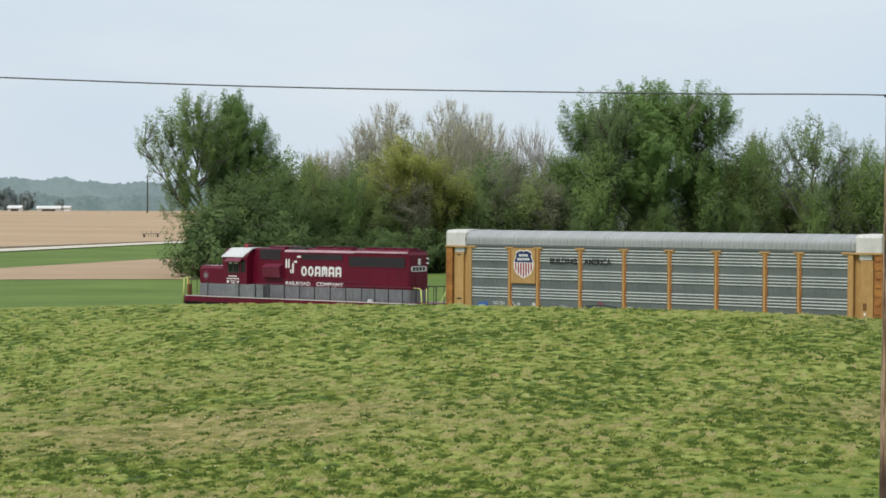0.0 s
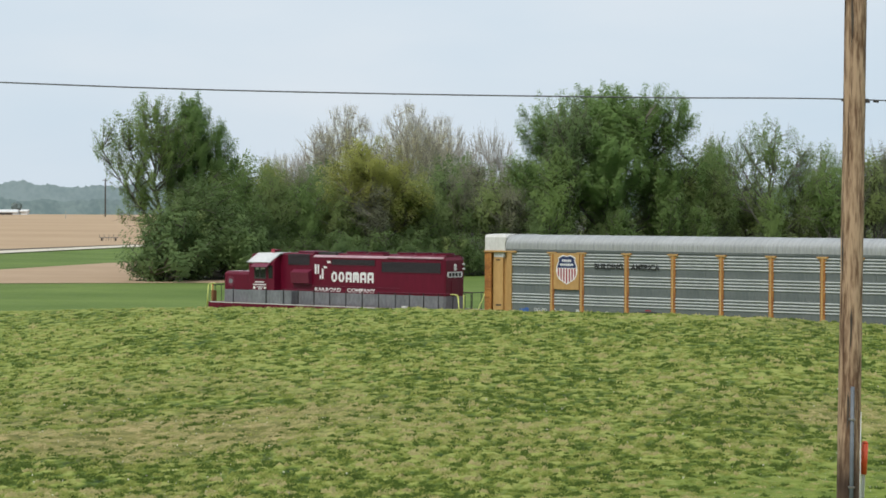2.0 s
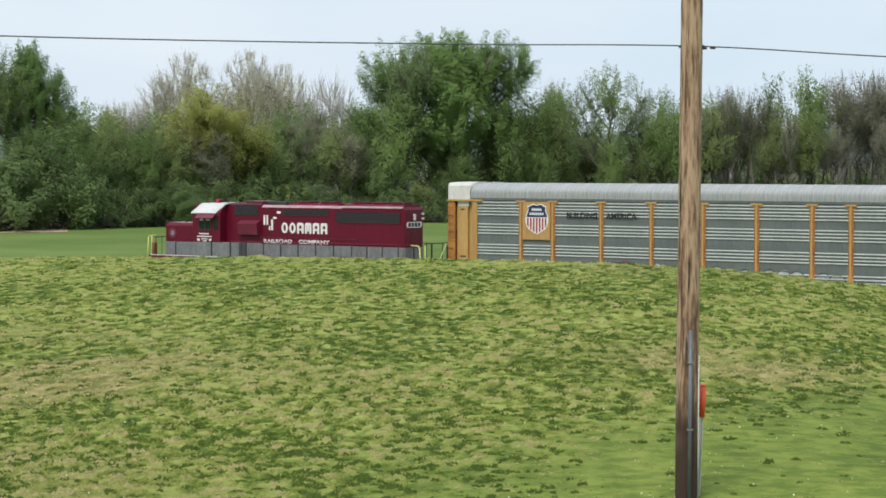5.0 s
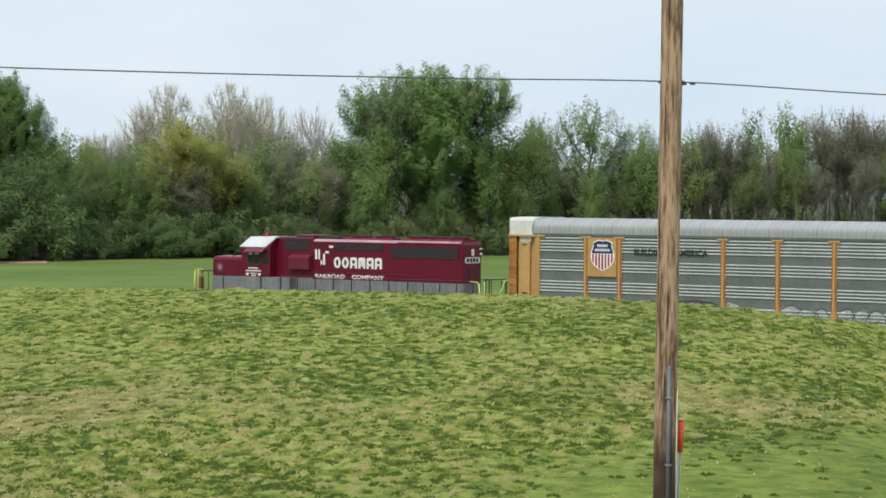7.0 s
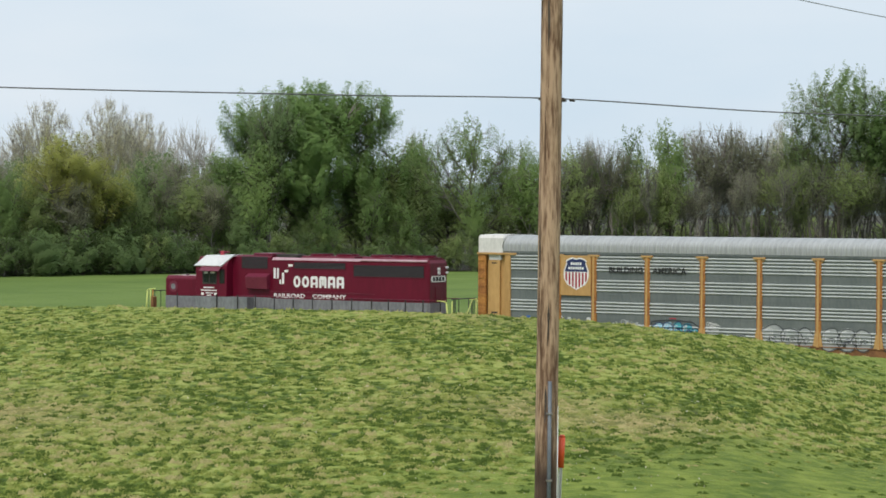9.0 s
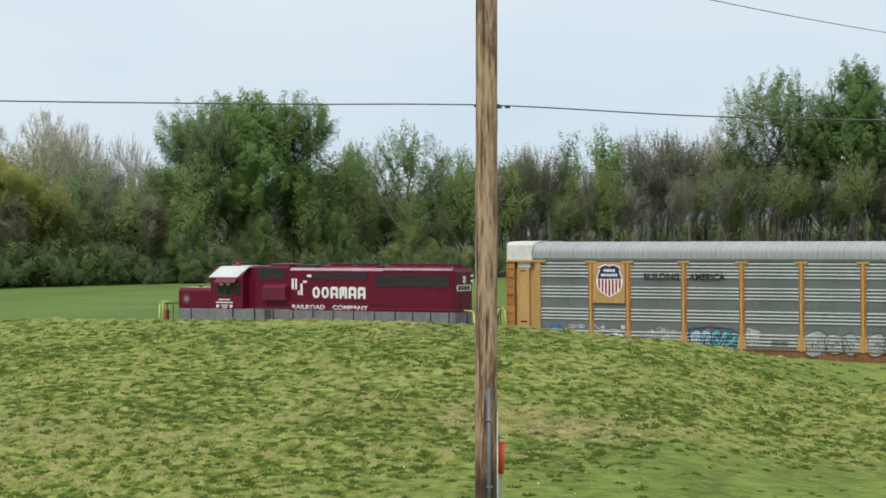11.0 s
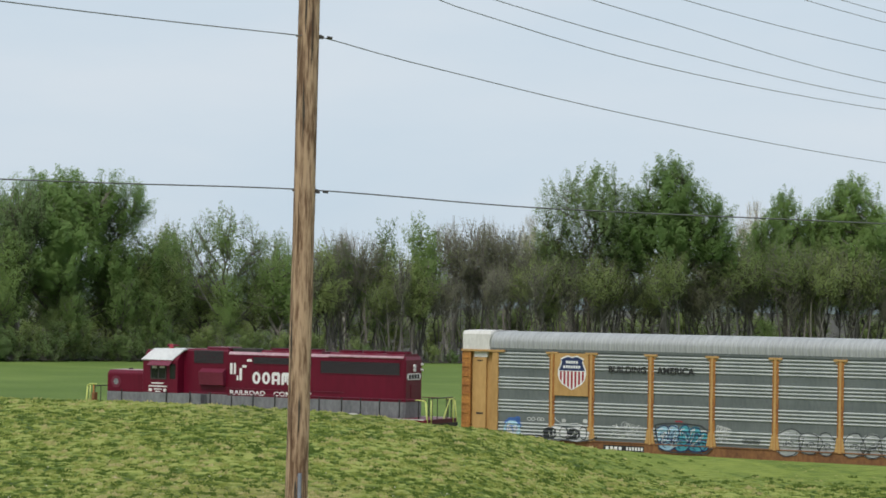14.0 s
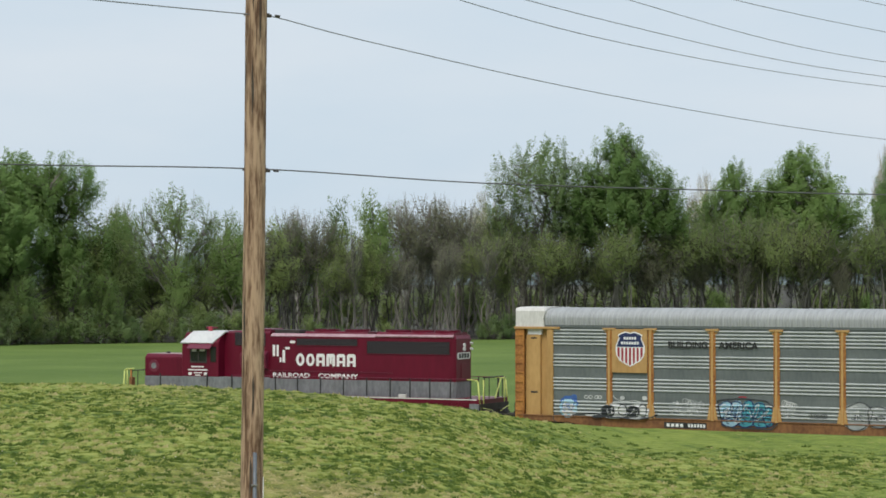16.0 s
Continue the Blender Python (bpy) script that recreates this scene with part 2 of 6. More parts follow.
# ---- mesh helpers ----
def box(bm, x0, x1, y0, y1, z0, z1, bev=0.0):
    """A box, with its edges rounded by bev."""
    r = bmesh.ops.create_cube(bm, size=1.0, matrix=Matrix.Translation(((x0 + x1) / 2, (y0 + y1) / 2, (z0 + z1) / 2))
                              @ Matrix.Diagonal((abs(x1 - x0), abs(y1 - y0), abs(z1 - z0), 1)))
    if bev:
        es = list({e for v in r["verts"] for e in v.link_edges})
        bmesh.ops.bevel(bm, geom=es, offset=bev, segments=2, affect="EDGES", profile=0.5)


def rod(bm, a, b, r0, r1=None, n=8):
    """A round bar from a to b."""
    a, b = Vector(a), Vector(b)
    d = b - a
    m = Matrix.Translation((a + b) / 2) @ d.to_track_quat("Z", "Y").to_matrix().to_4x4()
    bmesh.ops.create_cone(bm, cap_ends=True, segments=n, radius1=r0, radius2=r0 if r1 is None else r1, depth=d.length, matrix=m)


def prism(bm, pts, axis, a, b):
    """The polygon pts pushed from a to b along an axis; pts hold the other two coordinates in order."""
    def at(p, c):
        return (c, p[0], p[1]) if axis == "x" else (p[0], c, p[1]) if axis == "y" else (p[0], p[1], c)
    v0 = [bm.verts.new(at(p, a)) for p in pts]
    v1 = [bm.verts.new(at(p, b)) for p in pts]
    n = len(pts)
    bm.faces.new(v0)
    bm.faces.new(v1[::-1])
    for i in range(n):
        bm.faces.new((v0[i], v1[i], v1[(i + 1) % n], v0[(i + 1) % n]))


def ribbon(bm, pts, z0, z1):
    """An upright strip over the ground points pts."""
    low = [bm.verts.new((x, y, z0)) for x, y in pts]
    top = [bm.verts.new((x, y, z1)) for x, y in pts]
    for i in range(len(pts) - 1):
        bm.faces.new((low[i], low[i + 1], top[i + 1], top[i]))


def finish(name, bm, material, smooth=False):
    bmesh.ops.recalc_face_normals(bm, faces=bm.faces)
    me = bpy.data.meshes.new(name)
    bm.to_mesh(me)
    bm.free()
    me.materials.append(material)
    if smooth:
        me.polygons.foreach_set("use_smooth", [True] * len(me.polygons))
    return me


def part(name, bm, material, parent, label="", smooth=False):
    """Links a bmesh as one mesh object under a thing or a part."""
    ob = new(name, finish(name, bm, material, smooth))
    ob.parent = parent
    return tagged(ob, label)


def again(name, me, parent, m=None):
    """One more object on a mesh that is there already, under parent."""
    ob = new(name, me)
    ob.parent = parent
    if m is not None:
        ob.matrix_basis = m
    return ob


def empty(name, label, category, m=None, group=""):
    ob = new(name)
    ob.empty_display_size = 0.3
    if m is not None:
        ob.matrix_basis = m
    return tagged(ob, label, category, group)


def quads(name, verts, material, parent=None, tris=False):
    """A mesh of loose quads (or triangles) from an array of corners."""
    n = len(verts)
    k = 3 if tris else 4
    me = bpy.data.meshes.new(name)
    me.vertices.add(n)
    me.vertices.foreach_set("co", np.asarray(verts, dtype=np.float32).ravel())
    me.loops.add(n)
    me.loops.foreach_set("vertex_index", np.arange(n, dtype=np.int32))
    me.polygons.add(n // k)
    me.polygons.foreach_set("loop_start", np.arange(0, n, k, dtype=np.int32))
    me.update(calc_edges=True)
    me.materials.append(material)
    return me


# ---- the ground: a grassy rise before the railway, flat fields behind it ----
CREST = [(-40, -0.050), (-25, -0.0465), (-18.7, -0.0446), (-14.5, -0.0428), (-11.7, -0.0423), (-7.7, -0.0426), (-4.5, -0.0434),
         (-0.25, -0.0448), (1.5, -0.0452), (4.3, -0.0482), (6.2, -0.0510), (7.2, -0.0530), (8.5, -0.0552), (10.0, -0.0592),
         (11.2, -0.0620), (13.0, -0.0638), (16.0, -0.0655), (19.4, -0.0672), (30, -0.069), (45, -0.07)]


FOOT_Z = -0.07


def table(rows, x):
    return float(np.interp(x, [r[0] for r in rows], [r[1] for r in rows]))


TRACK_AZ = []
for q in range(-120, 140, 4):
    tx, ty, _ = track(q)
    TRACK_AZ.append((math.degrees(math.atan2(tx, ty)), math.hypot(tx, ty)))


def smooth(e0, e1, x):
    u = min(1.0, max(0.0, (x - e0) / (e1 - e0)))
    return u * u * (3 - 2 * u)


def ground_z(x, y):
    """The height of the ground at x, y."""
    az, d = math.degrees(math.atan2(x, y)), math.hypot(x, y)
    az = max(-40.0, min(45.0, az))
    td = table(TRACK_AZ, az)
    rc = td * (0.70 + 0.15 * smooth(7, 14, az))
    zc = EYE_Z + table(CREST, az) * rc
    foot = td - 6.0
    if d <= 34:
        return 0.25 * (1 - d / 34) + FOOT_Z * d / 34
    if d <= rc:
        u = (d - 34) / (rc - 34)
        return FOOT_Z + (zc - FOOT_Z) * (1 - (1 - u) ** 1.9)
    if d <= foot:
        u = (d - rc) / (foot - rc)
        return zc + (FLAT_Z + 0.1 - zc) * (u * u * (3 - 2 * u))
    if d <= foot + 3:
        return FLAT_Z + 0.1 - 0.1 * (d - foot) / 3
    if d <= 430:
        return FLAT_Z
    return FLAT_Z + 6.1 * smooth(400, 1100, d)


LAWN_EDGE = [(-25, 33), (-8, 35), (-2, 38), (3, 41.5), (6, 45), (10, 49), (14, 54), (18, 59), (22, 76), (30, 90)]


def mown(x, y):
    """0 on the rough grass of the rise, 1 on the short-mown lawn round its foot and on its low end."""
    az, d = math.degrees(math.atan2(x, y)), math.hypot(x, y)
    n = 2.6 * noise.noise((x * 0.09, y * 0.09, 3.0)) + 1.6 * noise.noise((x * 0.33, y * 0.33, 8.0))
    edge = table(LAWN_EDGE, az)
    near = 1 - smooth(edge - 5, edge + 5, d + 1.6 * n + 2.2)
    low = smooth(10.0, 12.8, az + 0.3 * n) * smooth(70, 79, d + 1.5 * n)
    return max(near, low)


def dryness(x, y):
    """Where the grass is thin and straw-coloured: a belt across the slope and the foot of its far side."""
    az, d = math.degrees(math.atan2(x, y)), math.hypot(x, y)
    n = noise.noise((x * 0.16, y * 0.16, 11.0)) + 0.6 * noise.noise((x * 0.5, y * 0.5, 12.0))
    belt = 0.8 * max(0.0, 1 - abs(d - 49 + 0.25 * az) / 6.0)
    foot = smooth(-7, -14, az) * smooth(68, 50, d)
    top = 0.5 * smooth(-2, 3, az) * smooth(10, 6, az) * smooth(68, 76, d)
    return max(0.0, min(1.0, (0.80 * belt + 0.9 * foot + top) * (0.55 + 1.3 * n) + 0.22 * max(0.0, n - 0.35)))


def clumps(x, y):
    """The tone of the rough grass, leaf colour with the shade between clumps, 0 dark to 1 pale: clumps a foot wide that
    gather in drifts of some metres.
    """
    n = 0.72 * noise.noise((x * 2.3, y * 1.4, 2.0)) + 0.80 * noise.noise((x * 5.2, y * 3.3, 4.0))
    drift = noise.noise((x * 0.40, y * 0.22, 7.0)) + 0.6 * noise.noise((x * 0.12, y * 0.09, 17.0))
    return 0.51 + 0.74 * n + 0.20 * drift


def relief(x, y, rough, d, tone):
    """The small humps and hollows of the turf."""
    return 0.02 * noise.noise((x * 0.9, y * 0.9, 0)) + 0.075 * rough * (min(1.1, max(-0.1, tone)) - 0.5) + 0.10 * rough * noise.noise((x * 0.22, y * 0.22, 9)) * smooth(118, 60, d)


def make_ground():
    azs = list(np.linspace(-180, -24, 45)) + list(np.linspace(-22, 22, 621)) + list(np.linspace(24, 179, 45))
    ds = [0.0, 6, 12, 18, 24, 28] + list(np.linspace(30, 92, 421)) + list(np.linspace(92.5, 118, 50)) + list(np.linspace(120, 160, 21)) + \
         list(np.linspace(170, 500, 34)) + list(np.geomspace(520, 4600, 24))
    verts, mask, straw, shade = [], [], [], []
    for d in ds:
        for a in azs:
            p = polar(a, max(d, 0.01))
            z = ground_z(p.x, p.y)
            rough, tone = 0.0, 0.5
            if 30 < d < 118 and -23 < a < 23:
                k = mown(p.x, p.y)
                rough = 1 - k
                tone = clumps(p.x, p.y)
                z += relief(p.x, p.y, rough, d, tone)
            shade.append(tone)
            verts.append((p.x, p.y, z))
            mask.append(rough)
            straw.append(dryness(p.x, p.y) if 30 < d < 118 and -23 < a < 23 else 0.0)
    n = len(azs)
    faces = [(i * n + j, i * n + (j + 1) % n, (i + 1) * n + (j + 1) % n, (i + 1) * n + j)
             for i in range(len(ds) - 1) for j in range(n)]
    me = bpy.data.meshes.new("ground")
    me.from_pydata(verts, [], [f[::-1] for f in faces])
    me.polygons.foreach_set("use_smooth", [True] * len(me.polygons))
    at = me.attributes.new("rough_grass", "FLOAT", "POINT")
    at.data.foreach_set("value", mask)
    at = me.attributes.new("clump_tone", "FLOAT", "POINT")
    at.data.foreach_set("value", shade)
    at = me.attributes.new("dry_grass", "FLOAT", "POINT")
    at.data.foreach_set("value", straw)
    me.materials.append(grass_material())
    return tagged(new("ground", me), "green grassy rise and flat fields, partly mown", "ground", kind="structure")


# leaf colours with shade painted in: from dark gaps between clumps to pale tips
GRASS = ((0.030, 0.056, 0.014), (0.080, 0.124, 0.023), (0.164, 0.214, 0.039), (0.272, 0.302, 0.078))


def grass_material():
    m = bpy.data.materials.new("spring_grass")
    m.use_nodes = True
    nt = m.node_tree
    b = nt.nodes["Principled BSDF"]
    b.inputs["Roughness"].default_value = 0.9
    b.inputs["Specular IOR Level"].default_value = 0.15
    tc = nt.nodes.new("ShaderNodeTexCoord")

    def tex(scale, detail=5, rough=0.6, stretch=(1, 1, 1), turn=0.0):
        mp = nt.nodes.new("ShaderNodeMapping")
        mp.inputs["Scale"].default_value = stretch
        mp.inputs["Rotation"].default_value = (0, 0, turn)
        nt.links.new(tc.outputs["Object"], mp.inputs["Vector"])
        n = nt.nodes.new("ShaderNodeTexNoise")
        n.inputs["Scale"].default_value, n.inputs["Detail"].default_value, n.inputs["Roughness"].default_value = scale, detail, rough
        nt.links.new(mp.outputs[0], n.inputs["Vector"])
        return n.outputs["Fac"]

    def ramp(fac, stops):
        r = nt.nodes.new("ShaderNodeValToRGB")
        while len(r.color_ramp.elements) < len(stops):
            r.color_ramp.elements.new(0.5)
        for e, (p, c) in zip(r.color_ramp.elements, stops):
            e.position, e.color = p, (*c, 1)
        nt.links.new(fac, r.inputs["Fac"])
        return r.outputs[0]

    def mix(fac, a, c):
        x = nt.nodes.new("ShaderNodeMix")
        x.data_type = "RGBA"
        nt.links.new(fac, x.inputs[0])
        nt.links.new(a, x.inputs[6])
        nt.links.new(c, x.inputs[7])
        return x.outputs[2]

    def value(fac, lo, hi):
        r = nt.nodes.new("ShaderNodeMapRange")
        r.inputs["From Min"].default_value, r.inputs["From Max"].default_value = lo, hi
        nt.links.new(fac, r.inputs["Value"])
        return r.outputs[0]

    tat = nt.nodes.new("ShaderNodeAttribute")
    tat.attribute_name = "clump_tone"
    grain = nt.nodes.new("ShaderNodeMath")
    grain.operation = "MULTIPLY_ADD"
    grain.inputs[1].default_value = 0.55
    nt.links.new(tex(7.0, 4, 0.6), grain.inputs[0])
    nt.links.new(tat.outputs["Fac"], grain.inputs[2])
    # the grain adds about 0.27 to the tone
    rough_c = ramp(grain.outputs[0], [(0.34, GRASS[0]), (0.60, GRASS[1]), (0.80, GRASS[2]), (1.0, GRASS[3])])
    dry = ramp(tex(1.6, 5, 0.62), [(0.38, (0.110, 0.118, 0.032)), (0.50, (0.205, 0.190, 0.060)), (0.62, (0.37, 0.300, 0.135))])
    dat = nt.nodes.new("ShaderNodeAttribute")
    dat.attribute_name = "dry_grass"
    rough_c = mix(dat.outputs["Fac"], rough_c, dry)
    lawn_a = ramp(tex(0.5, 4, 0.55, (1, 0.22, 1), 0.95), [(0.38, (0.082, 0.132, 0.020)), (0.50, (0.145, 0.200, 0.032)), (0.62, (0.222, 0.272, 0.052))])
    lawn_b = ramp(tex(2.6, 5, 0.62, (0.8, 1, 1)), [(0.40, (0.064, 0.106, 0.017)), (0.60, (0.245, 0.288, 0.058))])
    more = nt.nodes.new("ShaderNodeValue")
    more.outputs[0].default_value = 0.45
    lawn = mix(more.outputs[0], lawn_a, lawn_b)
    field = ramp(tex(0.06, 5, 0.6), [(0.35, (0.095, 0.150, 0.033)), (0.68, (0.146, 0.208, 0.050))])
    at = nt.nodes.new("ShaderNodeAttribute")
    at.attribute_name = "rough_grass"
    near = mix(at.outputs["Fac"], lawn, rough_c)
    ln = nt.nodes.new("ShaderNodeVectorMath")
    ln.operation = "LENGTH"
    nt.links.new(tc.outputs["Object"], ln.inputs[0])
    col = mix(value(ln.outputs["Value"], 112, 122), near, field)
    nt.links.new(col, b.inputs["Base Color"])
    bp = nt.nodes.new("ShaderNodeBump")
    bp.inputs["Strength"].default_value, bp.inputs["Distance"].default_value = 0.6, 0.06
    nt.links.new(tex(9, 4), bp.inputs["Height"])
    nt.links.new(bp.outputs[0], b.inputs["Normal"])
    return m


make_ground()


def far_strip(name, label, material, edges_near, edges_far, az0, az1, lift, step=0.5):
    """A strip of the far fields between two lines of sight, laid on the ground."""
    def reach(az, el):
        lo, hi = 125.0, 4500.0
        for _ in range(50):
            m = (lo + hi) / 2
            p = polar(az, m)
            if (ground_z(p.x, p.y) - EYE_Z) / m < el:
                lo = m
            else:
                hi = m
        return lo
    verts, faces = [], []
    count = int((az1 - az0) / step) + 1
    for i in range(count):
        az = az0 + i * step
        d0, d1 = reach(az, table(edges_near, az)), reach(az, table(edges_far, az))
        for j in range(25):
            p = polar(az, d0 + (d1 - d0) * j / 24)
            verts.append((p.x, p.y, ground_z(p.x, p.y) + lift))
    for i in range(count - 1):
        for j in range(24):
            faces.append((i * 25 + j, (i + 1) * 25 + j, (i + 1) * 25 + j + 1, i * 25 + j + 1))
    me = bpy.data.meshes.new(name)
    me.from_pydata(verts, [], faces)
    me.materials.append(material)
    return tagged(new(name, me), label, "field" if "field" in name else "road", kind="structure")


M["soil"] = surface("dry_ploughed_soil", (0.350, 0.235, 0.140), (0.435, 0.305, 0.190), 0.02, 0.95, 0.3, fine=14, stretch=(1, 3, 1))
M["stubble"] = surface("pale_stubble_field", (0.365, 0.245, 0.138), (0.455, 0.320, 0.192), 0.012, 0.95, 0.3, fine=14, stretch=(0.4, 2.5, 1))
M["ditch"] = surface("dark_ditch_grass", (0.07, 0.05, 0.03), (0.13, 0.09, 0.05), 0.1, 0.95)
far_strip("field_brown", "bare brown ploughed field strip", M["soil"], [(-30, -0.0316), (-12, -0.0309)],
          [(-30, -0.0330), (-18.7, -0.0262), (-14.8, -0.0220), (-12, -0.020)], -19.5, -12, 0.05)
far_strip("field_tan", "wide tan field of dry soil and stubble", M["stubble"], [(-30, -0.0235), (-18.7, -0.0171), (-14.5, -0.0142), (-8, -0.012)],
          [(-30, -0.0010), (-8, -0.0010)], -40, -6, 0.16, 1.0)
far_strip("road_ditch", "dark ditch beside the gravel road", M["ditch"], [(-30, -0.0245), (-18.7, -0.0181), (-14.5, -0.0146), (-8, -0.012)],
          [(-30, -0.0225), (-18.7, -0.0169), (-14.5, -0.0140), (-8, -0.0116)], -40, -8, 0.14)
far_strip("gravel_road", "pale gravel road across the fields", M["gravel"], [(-30, -0.0259), (-18.7, -0.0192), (-14.5, -0.0154), (-8, -0.0128)],
          [(-30, -0.0245), (-18.7, -0.0180), (-14.5, -0.0146), (-8, -0.0120)], -40, -8, 0.18)


# ---- the railway ----
def make_track():
    qs = list(range(-70, 131, 2))
    rows = [track(q) for q in qs]
    bm = bmesh.new()
    prof = [(-3.2, FLAT_Z - 0.1), (-1.75, RAIL_Z - 0.22), (1.75, RAIL_Z - 0.22), (3.2, FLAT_Z - 0.1)]
    last = None
    for x, y, h in rows:
        nx, ny = -math.sin(radians(h)), math.cos(radians(h))
        ring = [bm.verts.new((x + nx * o, y + ny * o, z)) for o, z in prof]
        if last:
            for i in range(3):
                bm.faces.new((last[i], ring[i], ring[i + 1], last[i + 1]))
        last = ring
    bed = tagged(new("track_bed", finish("track_bed", bm, M["ballast"])), "grey crushed stone ballast bed of the railway", "ballast", kind="structure")
    line = empty("railway_track", "single railway track on timber ties", "track")
    tagged(line, kind="structure")
    for side in (-0.7525, 0.7525):
        bm = bmesh.new()
        last = None
        for x, y, h in rows:
            nx, ny = -math.sin(radians(h)), math.cos(radians(h))
            sec = [(-0.07, -0.17), (-0.07, -0.15), (-0.012, -0.13), (-0.012, -0.04), (-0.036, -0.03), (-0.036, 0), (0.036, 0),
                   (0.036, -0.03), (0.012, -0.04), (0.012, -0.13), (0.07, -0.15), (0.07, -0.17)]
            ring = [bm.verts.new((x + nx * (side + o), y + ny * (side + o), RAIL_Z + z)) for o, z in sec]
            if last:
                for i in range(len(sec)):
                    j = (i + 1) % len(sec)
                    bm.faces.new((last[i], ring[i], ring[j], last[j]))
            last = ring
        part("rail", bm, M["steel"], line)
    bm = bmesh.new()
    box(bm, -0.11, 0.11, -1.3, 1.3, -0.18, 0, 0.01)
    me = finish("tie", bm, M["tie"])
    for i in range(280):
        x, y, h = track(-55 + i * 0.56)
        again("tie", me, line, pose(x, y, RAIL_Z - 0.172, 0, 0, h))


make_track()


# ---- the utility pole with its cables, and the marker stake ----
POLE = (2.122, 33.93)


def make_pole():
    base = 0.0
    ob = empty("utility_pole", "tall weathered brown wooden utility pole with grey conduit", "utility pole", pose(POLE[0], POLE[1], base - 0.02))
    lean = 0.0085
    bm = bmesh.new()
    rings, seg = 150, 32
    last = None
    for i in range(rings + 1):
        z = -0.12 + 13.12 * i / rings
        r = 0.170 - 0.0010 * z
        ring = []
        for j in range(seg):
            a = 2 * math.pi * j / seg
            rr = r * (1 + 0.035 * noise.noise((math.cos(a) * 2.5, math.sin(a) * 2.5, z * 0.5)) + 0.03 * noise.noise((math.cos(a) * 6, math.sin(a) * 6, z * 1.3)))
            ring.append(bm.verts.new((lean * z + rr * math.cos(a), rr * math.sin(a), z)))
        if last:
            for j in range(seg):
                bm.faces.new((last[j], last[(j + 1) % seg], ring[(j + 1) % seg], ring[j]))
        else:
            bm.faces.new(ring[::-1])
        last = ring
    bm.faces.new(last)
    part("shaft", bm, M["pole_wood"], ob, smooth=True)
    # short drying cracks and flaked scars in the timber
    chance = random.Random(5)
    for i in range(46):
        a, z0 = chance.uniform(-2.75, -0.4), chance.uniform(0.2, 11.5)
        z1 = z0 + chance.uniform(0.25, 1.15)
        wide = chance.uniform(0.004, 0.012) if i % 3 else chance.uniform(0.013, 0.024)
        bm = bmesh.new()
        pts = 10
        prev = None
        for k in range(pts + 1):
            z = z0 + (z1 - z0) * k / pts
            r = 0.170 - 0.0010 * z + 0.0115
            w = wide * math.sin(math.pi * k / pts) * (0.7 + 0.5 * noise.noise((z * 5, i * 2.0, 1))) + 0.001
            aa = a + 0.10 * noise.noise((z * 1.6, i * 3.0, 0))
            pair = [bm.verts.new((lean * z + r * math.cos(aa + q * w / r), r * math.sin(aa + q * w / r), z)) for q in (-1, 1)]
            if prev:
                bm.faces.new((prev[0], prev[1], pair[1], pair[0]))
            prev = pair
        part("crack", bm, M["pole_scar"] if i % 3 else M["tie"], ob)
    bm = bmesh.new()
    rod(bm, (0.035, -0.203, -0.1), (0.048, -0.198, 2.50), 0.030, n=10)
    part("conduit", bm, M["conduit"], ob, "grey plastic conduit up the pole", smooth=True)
    bm = bmesh.new()
    rod(bm, (0.170, -0.06, -0.1), (0.178, -0.06, 2.12), 0.010, n=6)
    part("ground_wire", bm, M["marker_white"], ob, smooth=True)
    for z in (1.0, 2.0):
        bm = bmesh.new()
        box(bm, -0.005, 0.09, -0.235, -0.180, z, z + 0.03, 0.004)
        part("strap", bm, M["steel"], ob)
    for z in (6.72, 9.05):
        bm = bmesh.new()
        rod(bm, (lean * z - 0.19, 0, z), (lean * z + 0.20, 0, z), 0.012)
        rod(bm, (lean * z + 0.15, 0, z), (lean * z + 0.20, 0, z), 0.03)
        rod(bm, (lean * z + 0.28, 0.03, z - 0.005), (lean * z + 0.36, 0.04, z - 0.012), 0.02)
        box(bm, lean * z + 0.15, lean * z + 0.23, -0.03, 0.03, z - 0.035, z + 0.01, 0.008)
        part("cable_clamp", bm, M["dark_steel"], ob)
    for z in (10.2, 10.45, 10.85, 11.55, 12.35, 12.6):
        bm = bmesh.new()
        rod(bm, (lean * z - 0.02, 0, z), (lean * z + 0.26, 0, z), 0.014)
        rod(bm, (lean * z + 0.2, 0, z - 0.06), (lean * z + 0.2, 0, z + 0.06), 0.045, 0.03)
        part("insulator", bm, M["conduit"], ob)
    return ob


make_pole()


